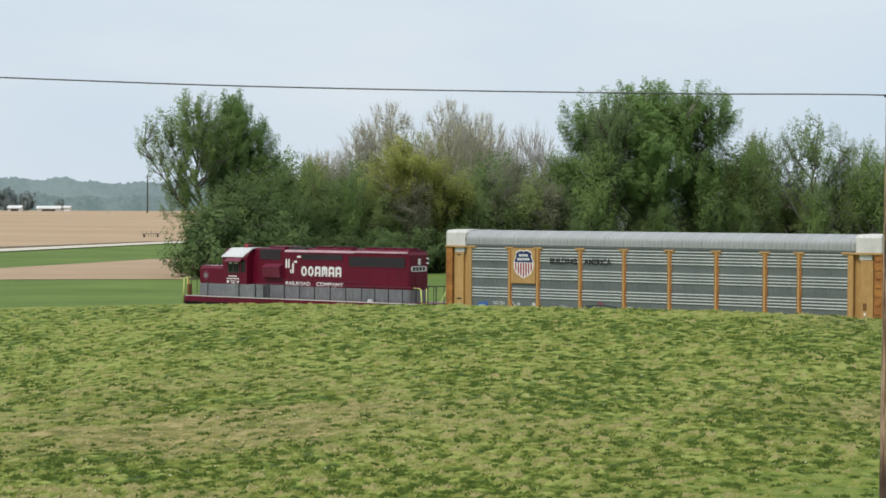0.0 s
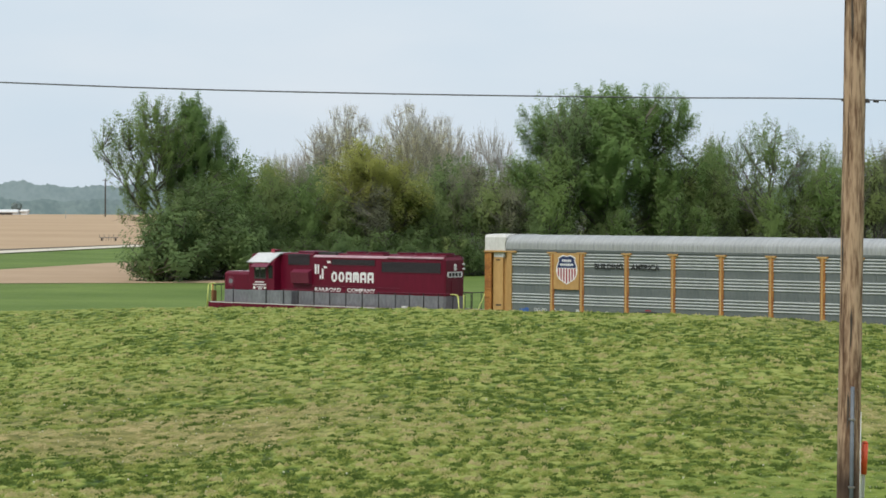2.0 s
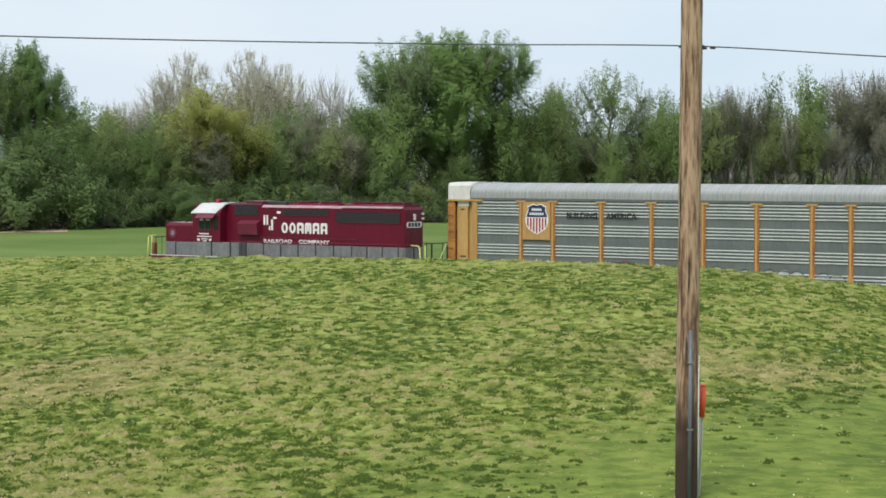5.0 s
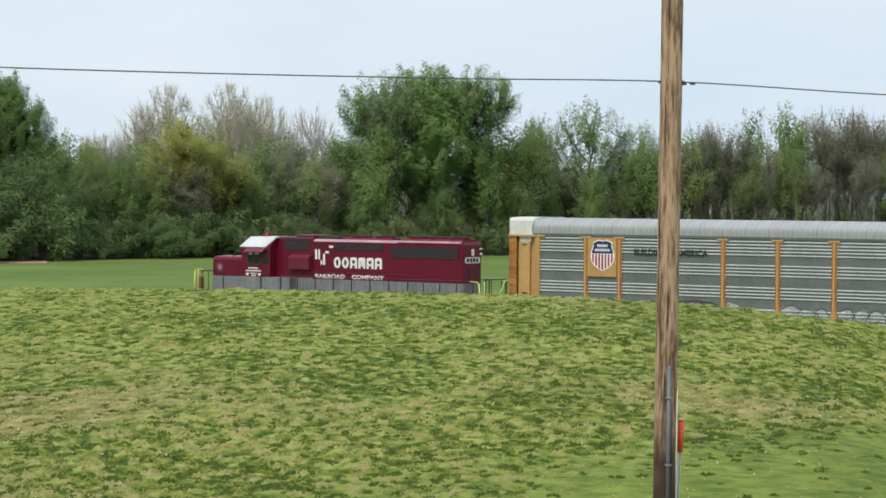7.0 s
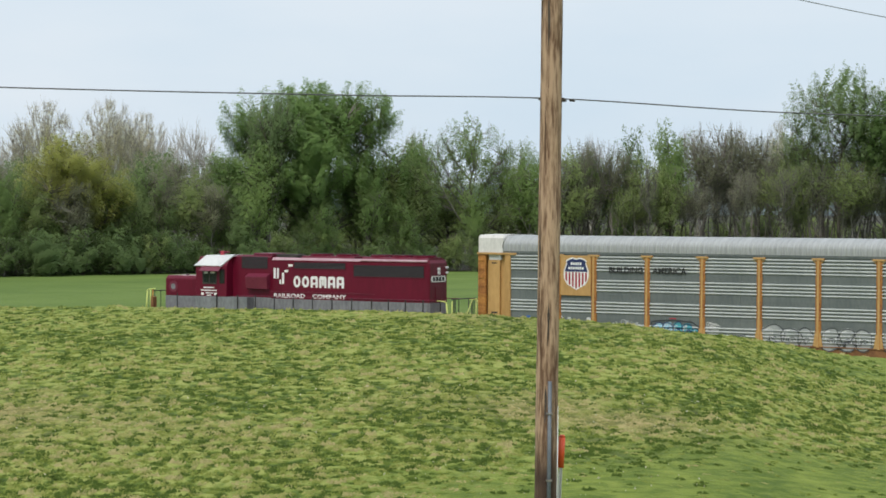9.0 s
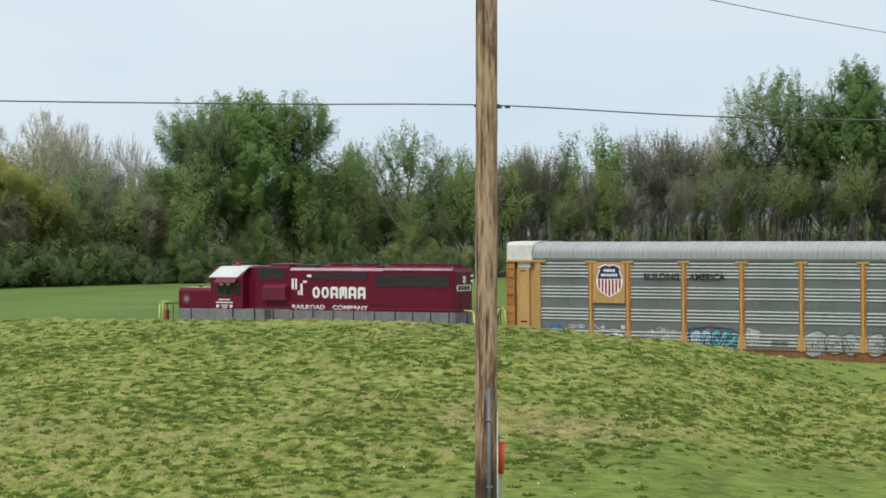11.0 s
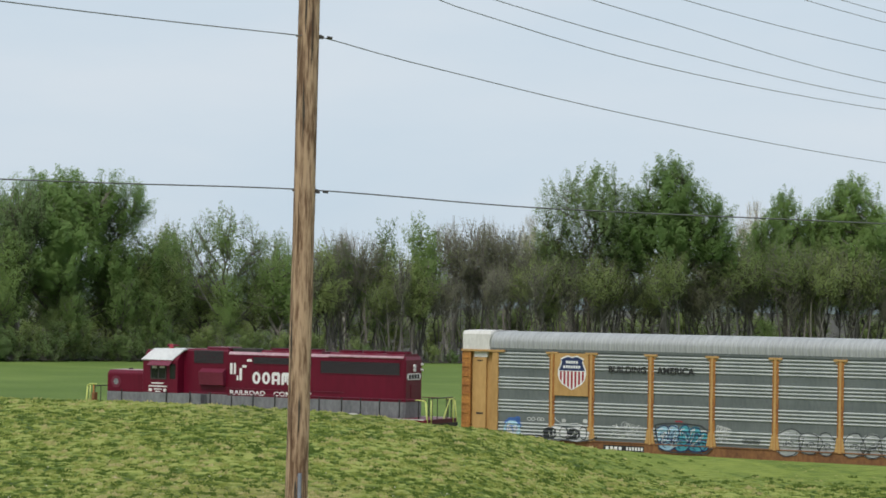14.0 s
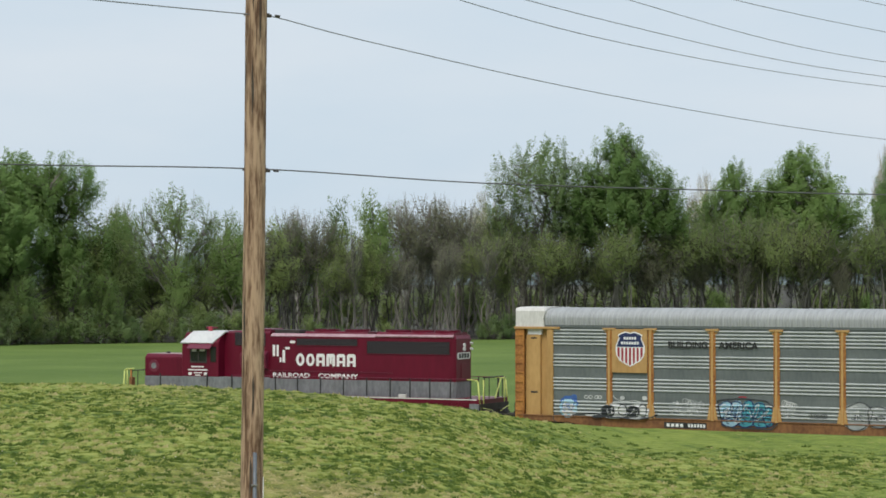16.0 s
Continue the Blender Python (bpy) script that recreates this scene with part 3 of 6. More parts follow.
def cable(label, pts, r, cover="wire"):
    """A hanging cable through pts, swept as a thin tube."""
    bm = bmesh.new()
    P = [Vector(p) for p in pts]
    path = []
    for i in range(len(P) - 1):
        p0, p1, p2, p3 = P[max(i - 1, 0)], P[i], P[i + 1], P[min(i + 2, len(P) - 1)]
        for k in range(12):
            u = k / 12
            path.append(0.5 * ((2 * p1) + (p2 - p0) * u + (2 * p0 - 5 * p1 + 4 * p2 - p3) * u * u + (3 * p1 - p0 - 3 * p2 + p3) * u ** 3))
    path.append(P[-1])
    last = None
    for i, p in enumerate(path):
        d = (path[min(i + 1, len(path) - 1)] - path[max(i - 1, 0)]).normalized()
        s = d.cross(Vector((0, 0, 1))).normalized()
        u = s.cross(d)
        ring = [bm.verts.new(p + s * r * math.cos(a) + u * r * math.sin(a)) for a in (0, 2.094, 4.189)]
        if last:
            for j in range(3):
                bm.faces.new((last[j], last[(j + 1) % 3], ring[(j + 1) % 3], ring[j]))
        last = ring
    return tagged(new("overhead_cable", finish("overhead_cable", bm, M[cover])), label, "cable", "cables on the pole")


def make_cables():
    def low(az, el):
        # the low cable runs on a line through the pole with a slope of 1 in 4
        a = math.tan(radians(az))
        u = (a * POLE[1] - POLE[0]) / (1 - 0.25 * a)
        x, y = POLE[0] + u, POLE[1] + 0.25 * u
        return (x, y, EYE_Z + el * math.hypot(x, y))
    cable("single dark communication cable hung between poles", [low(-40, 0.0635), low(-26, 0.0592), low(-18.7, 0.0567), low(-13.25, 0.0544), low(-7.6, 0.0529),
          low(-1.5, 0.0516), low(3.85, 0.0504), low(9.48, 0.04430), low(15.7, 0.04055), low(19.5, 0.0384), low(28, 0.0345), low(38, 0.032)], 0.0115, "black_wire")

    def high(u, z, dz=0.0, side=0.0):
        return (POLE[0] + 0.06 + 0.6 * u + 0.8 * side, POLE[1] + 0.8 * u - 0.6 * side, z + dz)
    cable("grey overhead power cable hung from the pole", [high(-30, 8.1), high(-16, 8.35), high(-6, 8.73), high(-0.2, 9.02), high(0.5, 9.055), high(3.8, 8.935), high(12.5, 8.773), high(26, 8.806), high(45, 9.2)], 0.009)
    for z0, z1, z2 in ((10.24, 9.87, 10.135), (10.50, 10.25, 10.411), (11.00, 10.79, 10.82), (11.62, 11.34, 11.62), (12.45, 12.16, 12.345), (12.70, 12.42, 12.60)):
        cable("grey overhead power cable hung from the pole", [high(-20, z0 - 0.4), high(0, z0), high(5, (z0 + z1) / 2 - 0.03), high(13, z1), high(26, z2), high(48, z2 + 0.9)], 0.009)


make_cables()


def make_marker():
    x, y = polar(3.83, 33.7).x, polar(3.83, 33.7).y
    z = ground_z(x, y)
    ob = empty("marker_stake", "orange-topped white plastic cable marker stake", "marker stake", pose(x + 0.062, y + 0.55, z - 0.03, 0, 2.5, 0))
    bm = bmesh.new()
    prism(bm, [(-0.028, -0.008), (0.0, 0.012), (0.028, -0.008), (0.024, -0.014), (0.0, 0.004), (-0.024, -0.014)], "z", 0, 1.30)
    part("post", bm, M["marker_white"], ob)
    bm = bmesh.new()
    rod(bm, (0, 0, 1.24), (0, 0, 1.70), 0.048, 0.05, 12)
    rod(bm, (0, 0, 1.70), (0, 0, 1.735), 0.05, 0.032, 12)
    part("cap", bm, M["marker_orange"], ob, "bright orange plastic cap", smooth=True)


make_marker()


# ---- rolling stock: shared pieces ----
def make_wheelset(parent, x, r):
    """One axle with its two wheels; it turns as the train rolls."""
    bm = bmesh.new()
    rod(bm, (0, -0.95, 0), (0, 0.95, 0), 0.085, n=12)
    for s in (-1, 1):
        rod(bm, (0, s * 0.69, 0), (0, s * 0.83, 0), r, n=28)
        rod(bm, (0, s * 0.66, 0), (0, s * 0.69, 0), r + 0.03, n=28)
        rod(bm, (0, s * 0.83, 0), (0, s * 0.86, 0), r * 0.35, n=14)
        for k in range(4):
            a = k * math.pi / 2
            rod(bm, (r * 0.6 * math.cos(a), s * 0.825, r * 0.6 * math.sin(a)), (r * 0.6 * math.cos(a), s * 0.845, r * 0.6 * math.sin(a)), 0.06, n=8)
    ob = part("wheelset", bm, M["dark_steel"], parent, "steel axle with two wheels")
    ob.matrix_basis = pose(x, 0, r)
    return ob


def bogie_frame(parent, xs, r, half):
    bm = bmesh.new()
    x0, x1 = xs[0] - 0.6, xs[-1] + 0.6
    for s in (-1, 1):
        prism(bm, [(x0, r - 0.05), (x0 + 0.25, r + 0.22), (x1 - 0.25, r + 0.22), (x1, r - 0.05), (x1 - 0.5, r + 0.02), (x0 + 0.5, r + 0.02)],
              "y", s * half - 0.07, s * half + 0.07)
        for x in xs:
            box(bm, x - 0.17, x + 0.17, s * half - 0.12, s * half + 0.12, r - 0.17, r + 0.17, 0.03)
        for a, b in zip(xs, xs[1:]):
            for k in (-0.14, 0.14):
                rod(bm, ((a + b) / 2 + k, s * half, r - 0.12), ((a + b) / 2 + k, s * half, r + 0.25), 0.09, n=10)
    box(bm, (x0 + x1) / 2 - 0.3, (x0 + x1) / 2 + 0.3, -half, half, r + 0.05, r + 0.30, 0.03)
    part("bogie_frame", bm, M["dark_steel"], parent, "grimy dark steel bogie frame")


def coupler(parent, x, s, reach):
    bm = bmesh.new()
    box(bm, min(x, x + s * reach), max(x, x + s * reach), -0.09, 0.09, 0.74, 0.95, 0.02)
    box(bm, x + s * (reach - 0.08), x + s * (reach + 0.14), -0.17, 0.13, 0.70, 1.0, 0.05)
    rod(bm, (x + s * 0.2, -0.35, 0.75), (x + s * (reach + 0.05), -0.30, 0.45), 0.035)
    part("coupler", bm, M["dark_steel"], parent)


def lettering(name, text, parent, material, x0, x1, z0, z1, y, label=""):
    """Plain built-in lettering, fitted into a field on the near side of a car."""
    cu = bpy.data.curves.new(name, "FONT")
    cu.body, cu.extrude, cu.offset = text, 0.006, 0.026
    tmp = bpy.data.objects.new(name, cu)
    me = bpy.data.meshes.new_from_object(tmp)
    bpy.data.objects.remove(tmp)
    bpy.data.curves.remove(cu)
    xs, zs = [v.co.x for v in me.vertices], [v.co.y for v in me.vertices]
    sx, sz = (x1 - x0) / (max(xs) - min(xs)), (z1 - z0) / (max(zs) - min(zs))
    bx, bz = min(xs), min(zs)
    for v in me.vertices:
        v.co = Vector((x0 + (v.co.x - bx) * sx, y - v.co.z, z0 + (v.co.y - bz) * sz))
    me.materials.clear()
    me.materials.append(material)
    ob = new(name, me)
    ob.parent = parent
    return tagged(ob, label)


def bars(name, parent, material, fields, y, thick=0.006):
    """Plain raised bars x0, x1, z0, z1 on the near side."""
    for x0, x1, z0, z1 in fields:
        bm = bmesh.new()
        box(bm, x0, x1, y - thick, y, z0, z1)
        part(name, bm, material, parent)


def name_shape(parent, material, x0, x1, z0, z1, y, kind):
    """A plain shape in place of a letter of a name: a ring, an arch, or an arch with a middle bar."""
    bm = bmesh.new()
    k = 0.145
    if kind == "o":
        cx, cz, n = (x0 + x1) / 2, (z0 + z1) / 2, 20
        rings = []
        for q, yy in ((1, y - 0.006), (0, y - 0.006)):
            rx, rz = (x1 - x0) / 2 - (0 if q else k), (z1 - z0) / 2 - (0 if q else k * 0.85)
            rings.append([bm.verts.new((cx + rx * math.cos(2 * math.pi * i / n), yy, cz + rz * math.sin(2 * math.pi * i / n))) for i in range(n)])
        for i in range(n):
            bm.faces.new((rings[0][i], rings[0][(i + 1) % n], rings[1][(i + 1) % n], rings[1][i]))
    else:
        prism(bm, [(x0, z0), (x0, z1 - 0.08), (x0 + 0.08, z1), (x1 - 0.08, z1), (x1, z1 - 0.08), (x1, z0), (x1 - k, z0), (x1 - k, z1 - k * 1.1), (x0 + k, z1 - k * 1.1), (x0 + k, z0)],
              "y", y - 0.006, y)
        if kind == "m":
            box(bm, (x0 + x1) / 2 - 0.06, (x0 + x1) / 2 + 0.06, y - 0.006, y, z0 + 0.12, z1 - k * 1.1)
        else:
            box(bm, x0 + k, x1 - k, y - 0.006, y, z0 + 0.16, z0 + 0.26)
    part("name_shape", bm, material, parent)


# ---- the diesel locomotive ----
LOCO_WHEELS, RACK_WHEELS = [], []


def make_locomotive():
    ob = empty("diesel_locomotive", "maroon six-axle diesel locomotive with grey lower hood and white lettering", "locomotive")
    # frame and walkways
    bm = bmesh.new()
    box(bm, -9.75, 9.65, -1.52, 1.52, 1.40, 1.62, 0.02)
    part("walkway_frame", bm, M["maroon"], ob, "dark red walkway frame")
    bm = bmesh.new()
    box(bm, -9.55, 9.45, -1.30, 1.30, 1.00, 1.40, 0.02)
    part("underframe", bm, M["dark_steel"], ob, "grimy black underframe")
    for s in (-1, 1):
        bm = bmesh.new()
        box(bm, -9.7, 9.6, s * 1.50, s * 1.40, 1.26, 1.40)
        part("side_stripe", bm, M["maroon"], ob, "dark red stripe under the walkway")
    bm = bmesh.new()
    prism(bm, [(-1.35, 0.35), (1.35, 0.35), (1.45, 0.55), (1.45, 1.25), (-1.45, 1.25), (-1.45, 0.55)], "x", -2.6, 2.8)
    part("fuel_tank", bm, M["dark_steel"], ob, "black fuel tank")
    for c in (-6.1, 6.1):
        xs = [c - 2.0, c, c + 2.0]
        bogie_frame(ob, xs, 0.51, 1.05)
        for x in xs:
            LOCO_WHEELS.append((make_wheelset(ob, x, 0.51), x, 0.51))
    coupler(ob, -9.7, -1, 0.85)
    coupler(ob, 9.6, 1, 0.95)
    for x, s in ((-9.75, -1), (9.65, 1)):
        bm = bmesh.new()
        box(bm, x - 0.04, x + 0.04, -1.5, 1.5, 0.35, 1.42, 0.01)
        part("pilot_plate", bm, M["dark_steel"], ob)
        for side in (-1, 1):
            for z in (0.45, 0.78, 1.10):
                bm = bmesh.new()
                box(bm, x - s * 0.45, x, side * 1.50, side * 1.22, z, z + 0.035)
                part("step", bm, M["dark_steel"], ob)

    # short hood
    bm = bmesh.new()
    prism(bm, [(-0.90, 2.36), (-0.90, 3.28), (-0.72, 3.44), (0.72, 3.44), (0.90, 3.28), (0.90, 2.36)], "x", -9.0, -6.4)
    bmesh.ops.bevel(bm, geom=list(bm.edges), offset=0.03, segments=2, affect="EDGES")
    part("short_hood", bm, M["maroon"], ob)
    bm = bmesh.new()
    box(bm, -9.0, -6.45, -0.905, 0.905, 1.62, 2.36, 0.02)
    part("short_hood_base", bm, M["engine_grey"], ob, "grey painted lower hood")
    bm = bmesh.new()
    rod(bm, (-8.45, -0.902, 2.86), (-8.45, -0.915, 2.86), 0.30, n=24)
    part("round_emblem", bm, M["maroon_light"], ob)
    bm = bmesh.new()
    rod(bm, (-8.45, -0.915, 2.86), (-8.45, -0.922, 2.86), 0.15, n=20)
    part("round_emblem", bm, M["engine_grey"], ob)
    bm = bmesh.new()
    rod(bm, (-8.2, 0, 3.44), (-8.2, 0, 3.53), 0.11)
    part("sand_hatch", bm, M["dark_steel"], ob)

    # cab
    bm = bmesh.new()
    prism(bm, [(-1.40, 2.40), (-1.40, 4.04), (-1.02, 4.52), (1.02, 4.52), (1.40, 4.04), (1.40, 2.40)], "x", -6.48, -4.40)
    bmesh.ops.bevel(bm, geom=list(bm.edges), offset=0.02, segments=1, affect="EDGES")
    part("cab", bm, M["maroon"], ob)
    bm = bmesh.new()
    box(bm, -6.47, -3.0, -1.405, 1.405, 1.62, 2.40, 0.02)
    part("cab_base", bm, M["engine_grey"], ob, "grey painted cab base")
    # silver roof over the cab with its sloped sides and raked rear edge
    bm = bmesh.new()
    for s in (-1, 1):
        v = [(-6.55, s * 1.47, 4.03), (-4.70, s * 1.47, 4.03), (-4.22, s * 1.05, 4.58), (-6.05, s * 1.05, 4.58)]
        a = [bm.verts.new(p) for p in v]
        c = [bm.verts.new((p[0], p[1] - s * 0.05, p[2] - 0.05)) for p in v]
        bm.faces.new(a)
        bm.faces.new(c[::-1])
        for i in range(4):
            bm.faces.new((a[i], c[i], c[(i + 1) % 4], a[(i + 1) % 4]))
    box(bm, -6.05, -4.22, -1.05, 1.05, 4.53, 4.58)
    fr = [bm.verts.new(p) for p in ((-6.55, -1.47, 4.03), (-6.05, -1.05, 4.58), (-6.05, 1.05, 4.58), (-6.55, 1.47, 4.03))]
    bm.faces.new(fr)
    part("cab_roof", bm, M["cab_white"], ob, "silver-white cab roof")
    for s in (-1, 1):
        bm = bmesh.new()
        prism(bm, [(s * 1.40, 4.02), (s * 1.72, 3.76), (s * 1.70, 3.73), (s * 1.40, 3.97)], "x", -6.02, -4.70)
        part("window_awning", bm, M["maroon_light"], ob, "faded red sunshade over the cab window")
    for s in (-1, 1):
        bm = bmesh.new()
        y = s * 1.402
        box(bm, -6.0, -5.05, y - s * 0.004, y + s * 0.022, 3.06, 3.13)
        box(bm, -6.0, -5.05, y - s * 0.004, y + s * 0.022, 3.74, 3.80)
        for x in (-6.0, -5.56, -5.11):
            box(bm, x, x + 0.06, y - s * 0.004, y + s * 0.022, 3.13, 3.74)
        frame_ob = part("window_frame", bm, M["dark_steel"], ob)
        bm = bmesh.new()
        box(bm, -5.94, -5.11, y, y + s * 0.008, 3.13, 3.74)
        part("window_glass", bm, M["glass"], frame_ob)
        bm = bmesh.new()
        box(bm, -4.85, -4.52, y, y + s * 0.010, 3.1, 3.85)
        part("cab_door_glass", bm, M["glass"], ob)
    bars("emblem_bar", ob, M["white"], [(-5.95, -5.22, 2.84, 2.90), (-6.12, -5.02, 2.69, 2.75), (-6.10, -5.92, 2.46, 2.60), (-5.22, -5.04, 2.46, 2.60),
                                        (-5.80, -5.32, 2.55, 2.60), (-5.72, -5.40, 2.44, 2.49)], -1.402)
    bars("sun_visor", ob, M["end_white"], [(-5.90, -5.64, 3.60, 3.73), (-5.46, -5.16, 3.62, 3.73)], -1.412)
    bm = bmesh.new()
    rod(bm, (-5.55, -0.3, 4.58), (-5.55, -0.3, 4.80), 0.12, 0.08, 12)
    part("roof_beacon", bm, M["red"], ob, "red roof beacon")
    bm = bmesh.new()
    for k in (-0.12, 0, 0.12):
        rod(bm, (-5.95, 0.1 + k, 4.72), (-5.45, 0.1 + k, 4.72), 0.07, 0.03, 10)
    rod(bm, (-5.7, 0.1, 4.56), (-5.7, 0.1, 4.72), 0.03)
    part("air_horn", bm, M["maroon"], ob)

    # electrical cabinet and air intake behind the cab
    bm = bmesh.new()
    prism(bm, [(-0.84, 2.40), (-0.84, 4.50), (-0.72, 4.60), (0.72, 4.60), (0.84, 4.50), (0.84, 2.40)], "x", -4.40, -1.84)
    part("intake_hood", bm, M["maroon"], ob)
    bm = bmesh.new()
    box(bm, -3.0, -1.84, -0.85, 0.85, 1.62, 2.40, 0.01)
    part("intake_hood_base", bm, M["engine_grey"], ob, "grey painted lower hood")
    for s in (-1, 1):
        bm = bmesh.new()
        for k in range(9):
            z = 3.92 + k * 0.07
            prism(bm, [(s * 0.845, z), (s * 0.875, z + 0.005), (s * 0.845, z + 0.06)], "x", -3.80, -2.08)
        part("intake_grille", bm, M["grille"], ob, "dark air intake grille")
        bm = bmesh.new()
        prism(bm, [(s * 0.84, 2.80), (s * 1.08, 2.86), (s * 1.16, 3.48), (s * 0.84, 3.66)], "x", -3.34, -1.92)
        part("blower_duct", bm, M["maroon_light"], ob, "faded red blower duct")
    bm = bmesh.new()
    box(bm, -3.2, -1.95, -0.62, 0.62, 4.60, 4.72, 0.03)
    part("roof_hatch", bm, M["maroon_light"], ob)
    bm = bmesh.new()
    box(bm, -1.9, -0.5, -0.35, 0.35, 4.50, 4.68, 0.03)
    part("exhaust_stack", bm, M["dark_steel"], ob, "sooty exhaust stack")

    # long hood
    plan = [(-1.84, -0.83), (8.03, -0.83), (8.10, -0.76), (8.10, 0.76), (8.03, 0.83), (-1.84, 0.83)]
    bm = bmesh.new()
    lo = [bm.verts.new((x, y, 2.36)) for x, y in plan]
    mid = [bm.verts.new((x, y, 4.34)) for x, y in plan]
    hi = [bm.verts.new((x - (0.1 if x > 8 else 0), y * 0.84, 4.50)) for x, y in plan]
    for a, c in ((lo, mid), (mid, hi)):
        for i in range(6):
            bm.faces.new((a[i], a[(i + 1) % 6], c[(i + 1) % 6], c[i]))
    bm.faces.new(lo[::-1])
    bm.faces.new(hi)
    part("long_hood", bm, M["maroon"], ob)
    bm = bmesh.new()
    prism(bm, [(x, y * 1.006) for x, y in plan], "z", 1.62, 2.36)
    part("long_hood_base", bm, M["engine_grey"], ob, "grey painted lower hood")
    for s in (-1, 1):
        for i in range(14):
            x = -1.70 + i * 0.70
            bm = bmesh.new()
            box(bm, x, x + 0.62, s * 0.836, s * 0.846, 1.72, 2.30, 0.004)
            rod(bm, (x + 0.55, s * 0.85, 2.0), (x + 0.55, s * 0.875, 2.0), 0.03, n=6)
            part("access_door", bm, M["engine_grey"], ob)
        for x0, x1, z0, z1, n in ((-0.36, 2.96, 3.96, 4.28, 5), (3.46, 7.80, 3.62, 4.20, 9)):
            bm = bmesh.new()
            box(bm, x0, x1, s * 0.832, s * 0.838, z0, z1)
            for k in range(n):
                z = z0 + (z1 - z0) * k / n
                prism(bm, [(s * 0.838, z), (s * 0.865, z + 0.008), (s * 0.838, z + (z1 - z0) / n * 0.8)], "x", x0 + 0.03, x1 - 0.03)
            part("radiator_grille" if x0 > 1 else "brake_grille", bm, M["grille"], ob, "black louvred grille")
            bm = bmesh.new()
            for zz in (z0 - 0.03, z1):
                box(bm, x0 - 0.03, x1 + 0.03, s * 0.832, s * 0.858, zz, zz + 0.03)
            for xx in (x0 - 0.03, x1):
                box(bm, xx, xx + 0.03, s * 0.832, s * 0.858, z0, z1)
            part("grille_frame", bm, M["maroon"], ob)
        bm = bmesh.new()
        box(bm, -1.84, 4.8, s * 0.832, s * 0.862, 2.72, 2.745)
        box(bm, 3.0, 7.95, s * 0.832, s * 0.862, 2.46, 2.48)
        part("side_handrail", bm, M["maroon_light"], ob)
    # flared top and roof fans
    bm = bmesh.new()
    prism(bm, [(-0.83, 4.34), (-0.87, 4.44), (-0.6, 4.62), (0.6, 4.62), (0.87, 4.44), (0.83, 4.34)], "x", 3.9, 7.95)
    part("radiator_hatch", bm, M["maroon"], ob)
    bm = bmesh.new()
    prism(bm, [(-0.70, 4.49), (-0.6, 4.62), (0.6, 4.62), (0.70, 4.49)], "x", 0.0, 3.4)
    part("brake_hatch", bm, M["maroon"], ob)
    for x in (0.85, 2.5, 4.7, 6.0, 7.28):
        fan = bmesh.new()
        rod(fan, (x, 0, 4.60), (x, 0, 4.72), 0.62, n=28)
        f = part("roof_fan", fan, M["maroon"], ob)
        blade = bmesh.new()
        for k in range(8):
            a = k * math.pi / 4
            rod(blade, (x, 0, 4.725), (x + 0.58 * math.cos(a), 0.58 * math.sin(a), 4.725), 0.02, n=5)
        part("fan_guard", blade, M["dark_steel"], f)
    # pale strips on the hood shoulders: the sky's highlight as a colour
    bm = bmesh.new()
    for s in (-1, 1):
        prism(bm, [(s * 0.838, 4.37), (s * 0.705, 4.50), (s * 0.70, 4.515), (s * 0.845, 4.385)], "x", -1.8, 3.9)
        prism(bm, [(s * 0.875, 4.40), (s * 0.882, 4.45), (s * 0.80, 4.515), (s * 0.79, 4.49)], "x", 3.9, 8.0)
    part("roof_trim", bm, M["trim_pink"], ob, "pale roof edge with a painted sky highlight")
    bm = bmesh.new()
    box(bm, -8.95, -6.5, -0.70, 0.70, 3.44, 3.455)
    part("hood_top_plate", bm, M["trim_pink"], ob, "sun-bleached hood top")

    # white lettering; names become plain bars of their size
    y = -0.832
    bars("emblem_bar", ob, M["white"], [(-1.69, -1.55, 3.42, 3.96), (-1.47, -1.35, 3.42, 3.96), (-1.14, -1.00, 3.13, 3.72), (-1.30, -1.20, 3.13, 3.36), (-0.98, -0.74, 3.75, 3.87),
                                        (-0.72, -0.44, 4.05, 4.17)], y)
    w = 3.33 / 6
    for i, kind in enumerate("oonmnn"):
        name_shape(ob, M["white"], -0.39 + i * w, -0.39 + i * w + w - 0.09, 2.98, 3.57, y, kind)
    lettering("lettering", "RAILROAD", ob, M["white"], -1.67, 0.36, 2.42, 2.64, y, "white painted lettering")
    lettering("lettering", "COMPANY", ob, M["white"], 0.84, 3.0, 2.42, 2.64, y, "white painted lettering")
    bm = bmesh.new()
    prism(bm, [(-0.66, 3.48), (-0.58, 3.40), (0.58, 3.40), (0.66, 3.48), (0.66, 3.63), (0.58, 3.71), (-0.58, 3.71), (-0.66, 3.63)], "x", 8.09, 8.115)
    nb = part("number_board", bm, M["white"], ob, "white number board on the hood end")
    for k in range(4):
        bm = bmesh.new()
        box(bm, 8.114, 8.121, -0.52 + k * 0.275, -0.31 + k * 0.275, 3.45, 3.66)
        part("number_bar", bm, M["black"], nb)
    for y0, z in ((0.70, 4.12), (0.70, 3.86)):
        bm = bmesh.new()
        rod(bm, (8.08, y0, z), (8.22, y0, z), 0.055, n=10)
        part("marker_light", bm, M["cab_white"], ob)
    for z in (3.86, 4.04):
        bm = bmesh.new()
        rod(bm, (8.09, 0, z), (8.18, 0, z), 0.09, n=14)
        part("headlight", bm, M["cab_white"], ob)
    bm = bmesh.new()
    box(bm, 8.10, 8.125, -0.30, 0.30, 2.42, 3.20, 0.01)
    part("end_door", bm, M["maroon"], ob)

